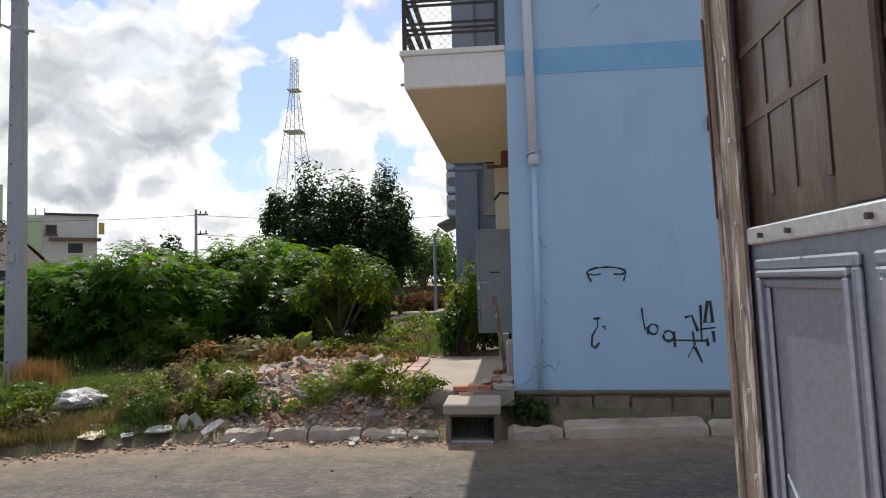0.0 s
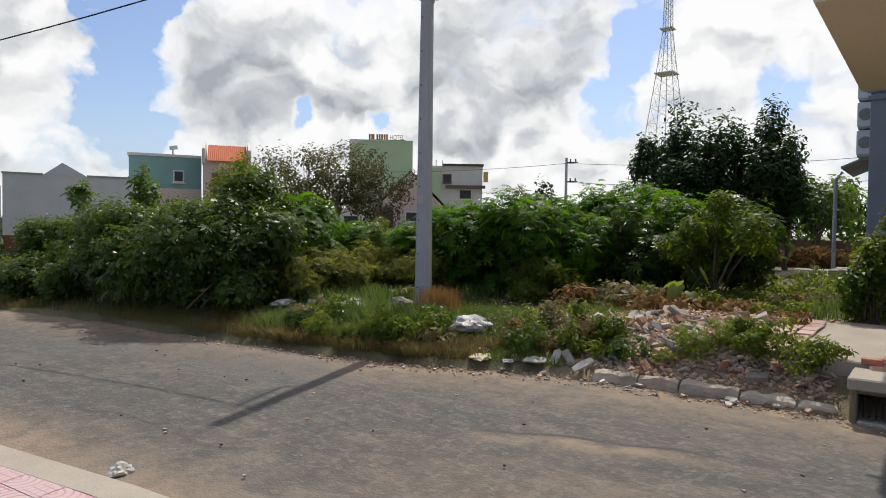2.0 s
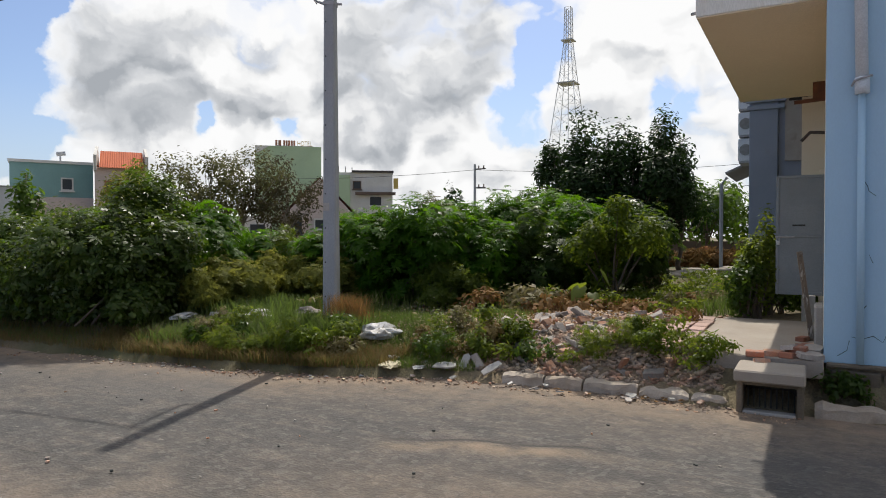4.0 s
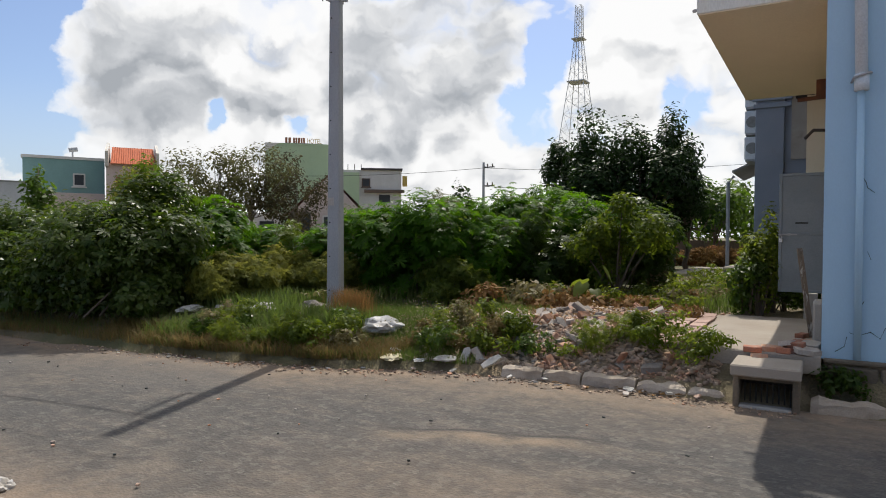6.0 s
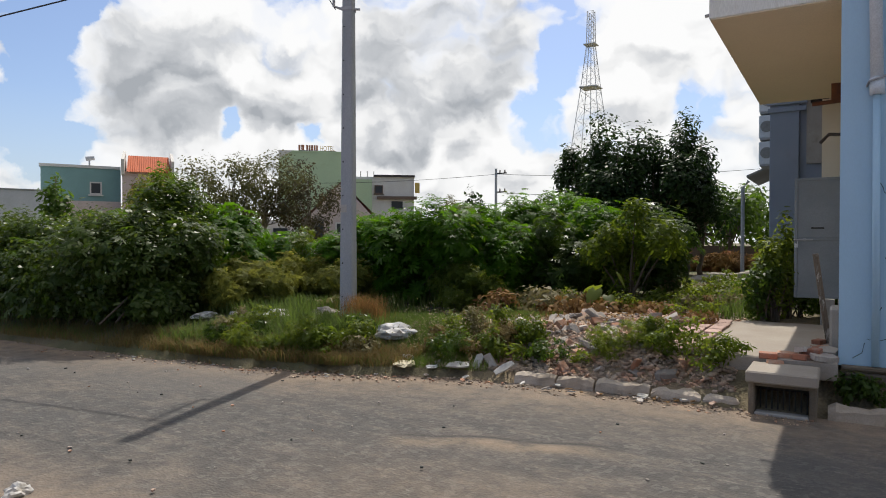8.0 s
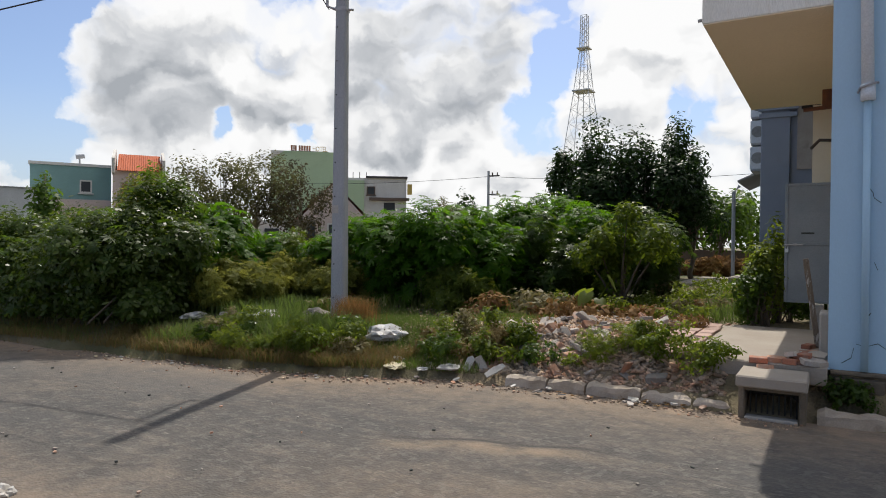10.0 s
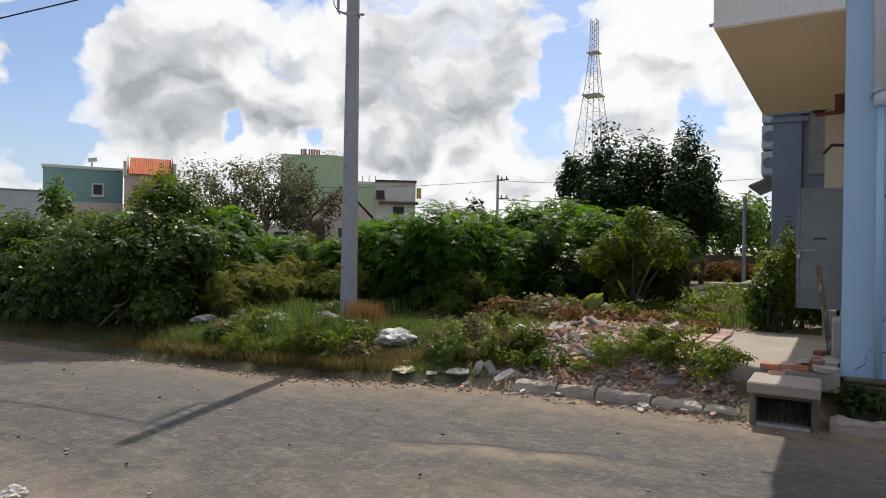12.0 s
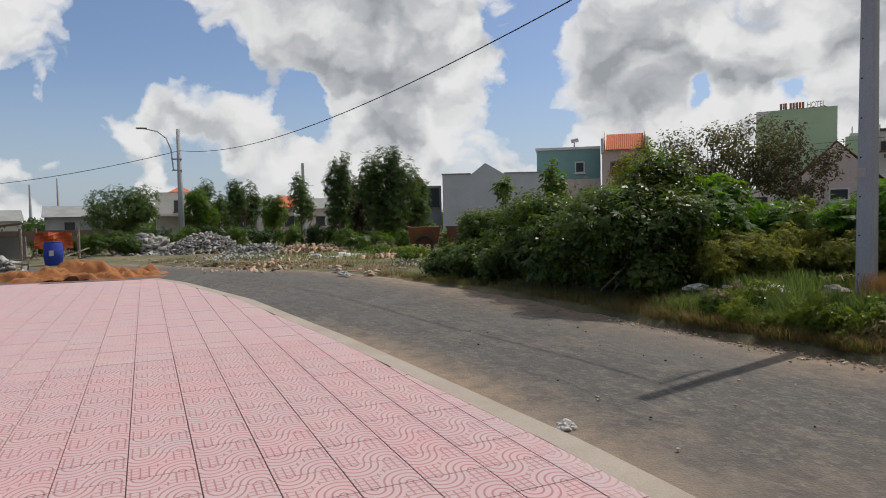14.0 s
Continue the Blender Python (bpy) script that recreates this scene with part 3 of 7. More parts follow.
def scatter(name, kind, places, normals, sizes, spin=None):
    """One mesh of many leaves: places (n,3), normals (n,3), sizes (n,)."""
    tv, tf = LEAF[kind]
    n = len(places)
    nz = normals / (np.linalg.norm(normals, axis=1, keepdims=True) + 1e-9)
    ref = np.where(np.abs(nz[:, 2:3]) < 0.95, [[0, 0, 1.0]], [[1.0, 0, 0]])
    ax = np.cross(ref, nz)
    ax /= np.linalg.norm(ax, axis=1, keepdims=True) + 1e-9
    ay = np.cross(nz, ax)
    th = rng.uniform(0, 2 * np.pi, n) if spin is None else spin
    c, s = np.cos(th)[:, None], np.sin(th)[:, None]
    bx, by = c * ax + s * ay, -s * ax + c * ay
    v = places[:, None] + sizes[:, None, None] * (tv[None, :, :1] * bx[:, None] + tv[None, :, 1:2] * by[:, None] + tv[None, :, 2:] * nz[:, None])
    f = tf[None] + (np.arange(n) * len(tv))[:, None, None]
    return np_mesh(name, v.reshape(-1, 3), f.reshape(-1, tf.shape[1]))


def blades(name, xy, z, height, lean=0.35, width=1.0):
    """Grass: upright bent blades at xy, of those heights."""
    tv, tf = LEAF["blade"]
    n = len(xy)
    th = rng.uniform(0, 2 * np.pi, n)
    c, s = np.cos(th), np.sin(th)
    le = rng.uniform(0.3, 1.6, n) * lean / 0.34
    wd = width * rng.uniform(0.7, 1.4, n)
    x = tv[None, :, 0] * wd[:, None] * np.minimum(height, 0.4)[:, None] * 0.62
    y = tv[None, :, 1] * le[:, None] * height[:, None]
    zz = tv[None, :, 2] * height[:, None]
    v = np.stack([xy[:, :1] + x * c[:, None] - y * s[:, None], xy[:, 1:2] + x * s[:, None] + y * c[:, None], z[:, None] + zz], -1)
    f = tf[None] + (np.arange(n) * len(tv))[:, None, None]
    return np_mesh(name, v.reshape(-1, 3), f.reshape(-1, 4))


def crown_points(n, centre, radius, lobes=9, inner=0.35, flat=0.0, airy=0.0):
    """Points in a lumpy crown of several lobes, with outward normals."""
    centre, radius = np.array(centre, float), np.array(radius, float)
    d = rng.normal(size=(lobes, 3))
    d /= np.linalg.norm(d, axis=1, keepdims=True)
    lc = d * rng.uniform(0.35, 0.72 + 0.15 * airy, (lobes, 1))
    lr = rng.uniform(0.32, 0.52, lobes) * (1 - 0.38 * airy)
    pick = rng.integers(0, lobes, n)
    q = rng.normal(size=(n, 3))
    q /= np.linalg.norm(q, axis=1, keepdims=True)
    r = lr[pick] * rng.uniform(inner, 1, n) ** 0.5 * rng.uniform(0.85, 1.12, n)
    p = lc[pick] + q * r[:, None]
    nrm = q + 0.5 * p + np.array([0, 0, 0.75 + flat]) + rng.normal(scale=0.55, size=(n, 3))
    return centre + p * radius, nrm, lc * radius + centre, lr


# ---------------------------------------------------------------- lie of the land
EDGE_X = [-29.0, -26.2, -24.4, -22.8, -21.2, -17.8, -15.6, -12.4, -8.8, -6.5, -5.3, -4.3, -3.1, -0.9, 0.1, 2.4, 14.0]
EDGE_Y = [-3.9, -1.55, -0.15, 1.1, 2.9, 4.1, 4.62, 5.32, 5.65, 5.98, 6.28, 6.75, 7.02, 7.12, 7.10, 7.42, 8.4]
PAVE_X = [-19.6, -17.8, -13.3, -8.5, -5.5, -4.0, -2.96, 0.0, 14.0]
PAVE_Y = [-2.0, -1.15, 0.26, 1.26, 1.78, 2.03, 2.14, 2.32, 3.0]
PAVE_Z = 0.13


def edge_y(x):
    return np.interp(x, EDGE_X, EDGE_Y)


def pave_y(x):
    return np.interp(x, PAVE_X, PAVE_Y)


def smooth01(t):
    t = np.clip(t, 0, 1)
    return t * t * (3 - 2 * t)


def lumps(x, y):
    return 0.5 * np.sin(1.7 * x + 0.8 * np.sin(1.3 * y)) * np.sin(1.9 * y + 0.5) + 0.35 * np.sin(4.3 * x + 1.1) * np.sin(3.7 * y) + 0.2 * np.sin(9.1 * x) * np.sin(8.3 * y + 1)


def ground_z(x, y):
    """Height of the waste ground; below the road where the road lies."""
    x, y = np.asarray(x, float), np.asarray(y, float)
    d = y - edge_y(x)
    wide = 1.5 - 0.95 * smooth01((x + 3.6) / 1.6)
    near = 0.105 + 0.34 * smooth01((d - 0.1) / wide) + 0.05 * lumps(x, y) * smooth01(d / 0.8)
    far = 0.04 + 0.16 * smooth01(d / 3.0) + 0.03 * lumps(x, y)
    w = smooth01((-x - 11) / 6)
    z = near * (1 - w) + far * w
    pile = 0.16 * np.exp(-(((x + 2.6) / 1.0) ** 2 + ((y - 8.9) / 1.2) ** 2))
    z = z + pile * (d > 0.3)
    z = np.where((x > -1.88) & (x < 0.1) & (d > 0.35) & (y < 11.3), np.minimum(z, 0.40), z)
    z = np.where((x > -0.15) & (d > 0) & (y < 7.74), 0.03, z)
    out = (d < 0.02) | (x < -29.0)
    z = np.where(out, -0.06, z)
    z = np.where(x < -29.0, 0.0 + 0.02 * lumps(x, y), z)
    z = np.where((x < -29) & (x > -30), -0.06 + 0.06 * (-29 - x), z)
    away = smooth01((np.hypot(x, y) - 60) / 60)
    return np.where(out & (x > -29), z, z * (1 - away))


def ground_sheet():
    xs = np.concatenate([-np.geomspace(2500, 31, 40), np.arange(-30, 4.01, 0.22), np.geomspace(5, 2500, 36)])
    ys = np.concatenate([-np.geomspace(2500, 9, 34), np.arange(-8, 3.9, 1.0), np.arange(4.0, 16.0, 0.2), np.arange(16, 34, 0.7), np.geomspace(35, 2500, 40)])
    xs = np.unique(np.concatenate([xs, EDGE_X]))
    X, Y = np.meshgrid(xs, ys, indexing="ij")
    # rows that run along the road's edge are bent on to it
    Z = ground_z(X, Y)
    nx, ny = X.shape
    idx = np.arange(nx * ny).reshape(nx, ny)
    f = np.stack([idx[:-1, :-1], idx[1:, :-1], idx[1:, 1:], idx[:-1, 1:]], -1).reshape(-1, 4)
    me = np_mesh("ground", np.stack([X, Y, Z], -1).reshape(-1, 3), f, True)
    g = me.attributes.new("green", "FLOAT", "POINT")
    rubble = np.exp(-(((X + 2.4) / 2.0) ** 2 + ((Y - 8.6) / 2.2) ** 2))
    g.data.foreach_set("value", np.clip(0.95 - 1.2 * rubble, 0, 1).astype(np.float32).ravel())
    me.materials.append(MAT["earth"])
    return tagged(new("ground", me), "weedy brown earth of a vacant lot with rubble", "ground", kind="structure")


def road_sheet():
    """The lane past the lot, bending away round the pavement's end."""
    xs = np.concatenate([np.arange(-29, -19.6, 0.5), np.arange(-19.6, -7, 0.25), np.arange(-7, 1, 0.07), np.arange(1, 14.01, 0.5)])
    k = 190
    V, dirt, crack = [], [], []
    for x in xs:
        top = edge_y(x) + 0.06
        low = pave_y(x) - 0.05 if x >= -19.6 else -34.0
        t = np.linspace(0, 1, k)
        if x < -19.6:
            t = t ** 0.35
        y = low + (top - low) * t
        V.append(np.stack([np.full(k, x), y, 0.012 * np.sin(0.9 * x + 0.4 * y) * smooth01((top - y) / 0.8) * smooth01((y - low) / 0.8)], -1))
        far_side, near_side = np.abs(top - y), np.abs(y - low)
        d = 1.15 * np.exp(-(far_side / 0.75) ** 1.3) + 1.1 * np.exp(-(near_side / 0.62) ** 2) * float(smooth01((x + 12) / 4) * smooth01((0.5 - x) / 3))
        # a broken edge in the old surface with a sandy hollow behind it
        line = 4.62 + 0.05 * math.sin(2.3 * x) + 0.035 * math.sin(7.1 * x + 1) + 0.25 * (x + 3.27)
        ck = np.exp(-((y - line - 0.10) / 0.03) ** 2) * smooth01((x + 3.5) / 0.4) * smooth01((-1.2 - x) / 0.6)
        line2 = 2.95 + 0.06 * math.sin(3.1 * x) + 0.03 * math.sin(8.3 * x) + 0.12 * (x + 5)
        crack.append(ck + 0.6 * np.exp(-((y - line2) / 0.026) ** 2) * (1 if -6.3 < x < -4.4 else 0))
        d = d + 0.7 * np.exp(-(((x + 2.35) / 0.85) ** 4 + ((y - line + 0.06) / 0.13) ** 2))
        d = d + 0.45 * np.exp(-(((x + 1.4) / 1.8) ** 2 + ((y - 3.6) / 0.7) ** 2))
        dirt.append(d)
    V, n = np.array(V), len(xs)
    idx = np.arange(n * k).reshape(n, k)
    f = np.stack([idx[:-1, :-1], idx[1:, :-1], idx[1:, 1:], idx[:-1, 1:]], -1).reshape(-1, 4)
    me = np_mesh("road", V.reshape(-1, 3), f, True)
    a = me.attributes.new("dirt", "FLOAT", "POINT")
    a.data.foreach_set("value", np.clip(np.array(dirt), 0, 1).astype(np.float32).ravel())
    a = me.attributes.new("crack", "FLOAT", "POINT")
    a.data.foreach_set("value", np.clip(np.array(crack), 0, 1).astype(np.float32).ravel())
    me.materials.append(MAT["road"])
    return tagged(new("road", me), "worn grey asphalt lane with sandy edges", "road", kind="structure")


ground_sheet()
road_sheet()


def pavement():
    """Bed, pale edging and pink tiles."""
    xs = np.arange(-19.6, 14.01, 0.4)
    bed, edging = Shape(), Shape()
    for a, b in zip(xs[:-1], xs[1:]):
        ya, yb = pave_y(a), pave_y(b)
        w = 0.24
        # edging: flat top, rounded arris, battered face
        prof = [(-w, PAVE_Z), (-0.02, PAVE_Z), (0.015, PAVE_Z - 0.02), (0.05, -0.02), (-w, -0.02)]
        vs = [(a, ya + p, z) for p, z in prof] + [(b, yb + p, z) for p, z in prof]
        edging.add(vs, [(i, (i + 1) % 5, 5 + (i + 1) % 5, 5 + i) for i in range(5)])
        bed.add([(a, -14, PAVE_Z - 0.012), (b, -14, PAVE_Z - 0.012), (b, yb - w + 0.01, PAVE_Z - 0.012), (a, ya - w + 0.01, PAVE_Z - 0.012)], [(0, 1, 2, 3)])
    bed.add([(-19.6, -14, PAVE_Z - 0.012), (-19.6, -2.2, PAVE_Z - 0.012), (-19.6, -2.2, -0.03), (-19.6, -14, -0.03)], [(0, 1, 2, 3)])
    bed.box((-19.75, -14, -0.03), (-19.58, -1.98, PAVE_Z))
    base = single("pavement", bed, "joint", "pink patterned tile pavement beside the lane", "pavement", "structure")
    part("edging", edging, "slab", base, "pale cement edging")
    return base


PAVEMENT = pavement()

# ---------------------------------------------------------------- the blue house
# H_TOP is out of view, set high so the shadow reaches the gate leaf
H_Y, H_TOP = 7.76, 12.5


def strokes(name, lines, radius, y, parent, label):
    s = Shape()
    for ln in lines:
        s.tube([(x, y, z) for x, z in ln], [radius * rng.uniform(0.7, 2.0) for _ in ln], 6)
    for i, v in enumerate(s.v):
        s.v[i] = (v[0], y + (v[1] - y) * 0.3, v[2])
    return part(name, s, "black", parent, label)


def blue_house():
    h = thing("house", (0, H_Y, 0.4), "pale blue plastered house with a cream balcony and stone plinth", "house")
    h.location = (0, 0, 0)
    part("wall", Shape().box((0, H_Y, 0.42), (9, H_Y + 0.22, H_TOP)), "blue", h)
    part("wall", Shape().box((8.8, H_Y + 0.221, 0.3), (9, 19.0, H_TOP)), "blue", h)
    for lo, hi in (((0.10, H_Y + 0.221, 0.3), (0.30, 13.6, H_TOP)), ((-0.28, 12.9, 0.3), (0.099, 13.6, 4.10)), ((0.0, H_Y + 0.222, 0.4), (0.099, H_Y + 0.55, H_TOP)), ((0.301, 18.8, 0.3), (8.79, 19, H_TOP))):
        part("wall", Shape().box(lo, hi), "cream", h, "cream plaster facade")
    part("roof", Shape().box((-0.1, H_Y + 0.225, H_TOP - 0.2), (8.79, 18.79, H_TOP - 0.02)), "concrete", h)
    part("band", Shape().box((-0.004, H_Y - 0.006, 4.21), (9, H_Y - 0.001, 4.52)), "blue_band", h, "deeper blue painted band")
    # the balcony at 7.8 is added out of view, to lengthen the lane's shadow
    for z in (4.12, 7.8):
        b = Shape()
        b.box((-1.25, H_Y - 0.002, z), (-0.002, 12.9, z + 0.40), chamfer=0.008)
        bal = part("balcony", b, "fascia", h, "cream balcony with rain streaks")
        part("soffit", Shape().box((-1.24, H_Y + 0.01, z - 0.012), (0.09, 12.89, z - 0.001)), "soffit", bal, "beige underside")
        part("coping", Shape().box((-1.30, H_Y - 0.03, z + 0.401), (-0.003, 12.95, z + 0.47), chamfer=0.01), "fascia", bal)
        # railing: posts, rails in two sets, wire mesh
        for (px, py) in ((-1.24, H_Y + 0.02), (-0.10, H_Y + 0.02), (-1.24, 10.3), (-1.24, 12.85)):
            part("post", Shape().box((px - 0.025, py - 0.025, z + 0.47), (px + 0.025, py + 0.025, z + 1.55)), "iron", bal)
        for zz in (0.66, 0.72, 0.79, 1.02, 1.08, 1.14, 1.38, 1.44, 1.5):
            part("rail", Shape().box((-1.24, H_Y + 0.005, z + zz), (-0.10, H_Y + 0.035, z + zz + 0.026)), "iron", bal)
            part("rail", Shape().box((-1.255, H_Y + 0.03, z + zz), (-1.225, 12.85, z + zz + 0.026)), "iron", bal)
        net = Shape()
        for k in range(-11, 18):
            for sgn in (1, -1):
                x0 = -1.24 + 0.10 * k
                pts = []
                for q in range(11):
                    x = x0 + sgn * 0.1 * q if sgn > 0 else x0 + 1.0 - 0.1 * q
                    zz = z + 0.5 + 0.1 * q
                    if -1.24 <= x <= -0.1:
                        pts.append((x, H_Y + 0.045, zz))
                if len(pts) > 1:
                    net.tube([pts[0], pts[-1]], 0.0028, 4, False)
        part("wire_mesh", net, "steel", bal)
        part("door_panel", Shape().box((0.02, 9.2, z + 0.42), (0.098, 11.6, z + 2.7)), "greymetal", bal)
    part("spout", Shape().tube([(-1.24, H_Y + 0.4, 4.30), (-1.36, H_Y + 0.4, 4.29)], 0.02, 8), "steel", h)
    # downpipe with a clamp, cut short
    pipe = part("downpipe", Shape().tube([(0.235, H_Y - 0.07, 12.3), (0.265, H_Y - 0.07, 5.0), (0.30, H_Y - 0.07, 3.22)], 0.055, 12), "pvc", h, "white plastic downpipe", True)
    part("socket", Shape().tube([(0.301, H_Y - 0.07, 3.26), (0.303, H_Y - 0.07, 3.10)], 0.064, 12), "pvc", pipe, "", True)
    part("clamp", Shape().tube([(0.22, H_Y - 0.01, 3.20), (0.235, H_Y - 0.13, 3.22), (0.30, H_Y - 0.145, 3.24), (0.37, H_Y - 0.13, 3.26), (0.385, H_Y - 0.01, 3.28)], 0.012, 6), "steel", pipe)
    part("lower_pipe", Shape().tube([(0.30, H_Y - 0.05, 3.10), (0.31, H_Y - 0.045, 0.44)], 0.034, 10), "blue", pipe, "pipe painted over in blue", True)
    part("vent_box", Shape().box((2.33, H_Y - 0.05, 3.43), (2.46, H_Y - 0.001, 3.61), chamfer=0.006), "black", h)
    # dark marks brushed on the plaster
    y = H_Y - 0.003
    arc = lambda cx, cz, rx, rz, a0, a1, n=10: [(cx + rx * math.cos(radians(a0 + (a1 - a0) * i / n)), cz + rz * math.sin(radians(a0 + (a1 - a0) * i / n))) for i in range(n + 1)]
    oval_mark = [arc(1.115, 1.80, 0.225, 0.065, 8, 172), [(0.90, 1.79), (0.98, 1.775), (1.05, 1.785)], [(1.20, 1.78), (1.28, 1.775), (1.33, 1.79)], [(0.89, 1.81), (0.905, 1.76), (0.94, 1.70)], [(1.34, 1.81), (1.33, 1.75), (1.31, 1.70)]]
    strokes("mark", oval_mark, 0.008, y, h, "dark oval mark painted on plaster")
    hook = [[(0.99, 1.28), (1.0, 1.18), (0.93, 1.06), (0.92, 0.95), (0.96, 0.92), (1.01, 0.98)], [(0.95, 1.26), (1.03, 1.265)], [(1.05, 1.16), (1.08, 1.18), (1.08, 1.13)]]
    strokes("mark", hook, 0.010, y, h, "dark hook mark painted on plaster")
    letters = [[(1.505, 1.38), (1.52, 1.24), (1.54, 1.12)], arc(1.63, 1.13, 0.055, 0.06, 0, 360), [(1.57, 1.07), (1.565, 1.16)]]
    strokes("mark", letters, 0.008, y, h, "thin dark scrawl on plaster")
    scrawl = [[(a + 0.27, b - 0.10) for a, b in ln] for ln in [arc(1.53, 1.15, 0.06, 0.06, 0, 330), [(1.59, 1.20), (1.60, 1.02)], [(1.60, 1.10), (1.95, 1.09)], [(1.80, 1.20), (1.82, 1.05), (1.74, 0.90)], [(1.82, 1.02), (1.90, 0.84)],
              [(1.72, 1.36), (1.80, 1.38), (1.86, 1.20)], [(1.90, 1.50), (1.90, 1.10)], [(1.98, 1.55), (1.94, 1.30), (2.03, 1.30), (2.01, 1.55)], [(1.88, 1.22), (2.06, 1.24)], [(2.03, 1.20), (2.04, 1.07)],
              [(1.96, 1.12), (1.97, 1.03)]]]
    strokes("mark", scrawl, 0.011, y, h, "black brushed scrawl on plaster")
    for ln in ([(0.32, 2.27), (0.36, 2.20), (0.37, 2.15), (0.43, 2.10)], [(0.24, 0.70), (0.32, 0.68), (0.42, 0.72), (0.50, 0.66), (0.54, 0.77)], [(0.30, 0.92), (0.36, 1.02)], [(0.38, 1.52), (0.41, 1.44)],
               [(1.02, 4.86), (1.06, 4.95), (1.13, 5.02)], [(0.12, 0.50), (0.20, 0.56), (0.22, 0.66)]):
        strokes("crack", [ln], 0.0026, y, h, "thin dark crack in plaster")
    # rusty bits on the facade
    part("bracket", Shape().tube([(0.08, 10.6, 3.62), (-0.35, 10.6, 3.60)], 0.03, 6).box((-0.12, 10.57, 3.6), (0.06, 10.63, 3.86)), "rust", h, "rusty iron bracket")
    part("bracket", Shape().tube([(0.08, 11.0, 3.20), (-0.15, 11.0, 3.22), (-0.26, 11.0, 3.10)], 0.025, 6), "iron", h, "bent iron bracket")
    # plinth of rough stones with a mortar cap
    part("plinth_core", Shape().box((0.02, H_Y - 0.02, -0.05), (9, H_Y + 0.2, 0.418)), "plinth", h, "dark mortar")
    x = 0.06
    while x < 8.8:
        wd = rng.uniform(0.26, 0.48)
        top = 0.37 + rng.uniform(-0.02, 0.02)
        part("stone", Shape().box((x, H_Y - 0.055 - rng.uniform(0, 0.02), 0.10), (x + wd - 0.025, H_Y - 0.021, top), chamfer=0.015), "plinth", h)
        x += wd
    part("ledge", Shape().box((0.02, H_Y - 0.075, 0.385), (9, H_Y - 0.002, 0.432), chamfer=0.012), "plinth", h, "dark mossy ledge")
    # step blocks at the corner
    return h


blue_house()


def side_gate():
    g = thing("metal_gate", (0.05, 11.2, 0.45), "grey painted sheet metal gate leaf standing open", "gate")
    g.location = (0, 0, 0)
    x0, x1, y, z0, z1 = -0.59, 0.06, 11.2, 0.83, 2.62
    t = 0.045
    part("panel", Shape().box((x0 + t, y - 0.006, z0 + t), (x1 - t, y + 0.006, z1 - t)), "greymetal", g)
    for lo, hi in (((x0, y - 0.02, z0), (x0 + t, y + 0.02, z1)), ((x1 - t, y - 0.02, z0), (x1, y + 0.02, z1)), ((x0 + t, y - 0.02, z0), (x1 - t, y + 0.02, z0 + t)), ((x0 + t, y - 0.02, z1 - t), (x1 - t, y + 0.02, z1)),
                   ((x0 + t, y - 0.018, 1.69), (x1 - t, y + 0.018, 1.735))):
        part("frame_bar", Shape().box(lo, hi, chamfer=0.005), "greymetal", g)
    part("slot", Shape().box((-0.37, y - 0.009, 1.86), (-0.20, y - 0.006, 1.885)), "black", g)
    part("bolt", Shape().tube([(-0.60, y - 0.03, 1.70), (-0.34, y - 0.03, 1.70)], 0.012, 8).box((-0.47, y - 0.035, 1.68), (-0.43, y - 0.018, 1.72)), "steel", g)
    part("padlock", Shape().box((-0.585, y - 0.05, 1.58), (-0.535, y - 0.021, 1.64), chamfer=0.006).tube([(-0.575, y - 0.035, 1.64), (-0.575, y - 0.035, 1.68), (-0.545, y - 0.035, 1.68), (-0.545, y - 0.035, 1.64)], 0.006, 6), "alu", g)
    for z in (1.0, 2.4):
        part("hinge", Shape().tube([(0.075, y, z), (0.075, y, z + 0.12)], 0.016, 8), "rust", g)
    return g


side_gate()
gp = single("gate_post", Shape().box((-0.02, 11.28, 0.3), (0.12, 11.42, 2.7), chamfer=0.008), "cream", "cream plastered gate post", "post")
single("pier", Shape().box((-0.24, 11.1, 0.3), (-0.06, 11.35, 0.82), chamfer=0.01), "concrete", "low grey concrete block under the gate", "block")


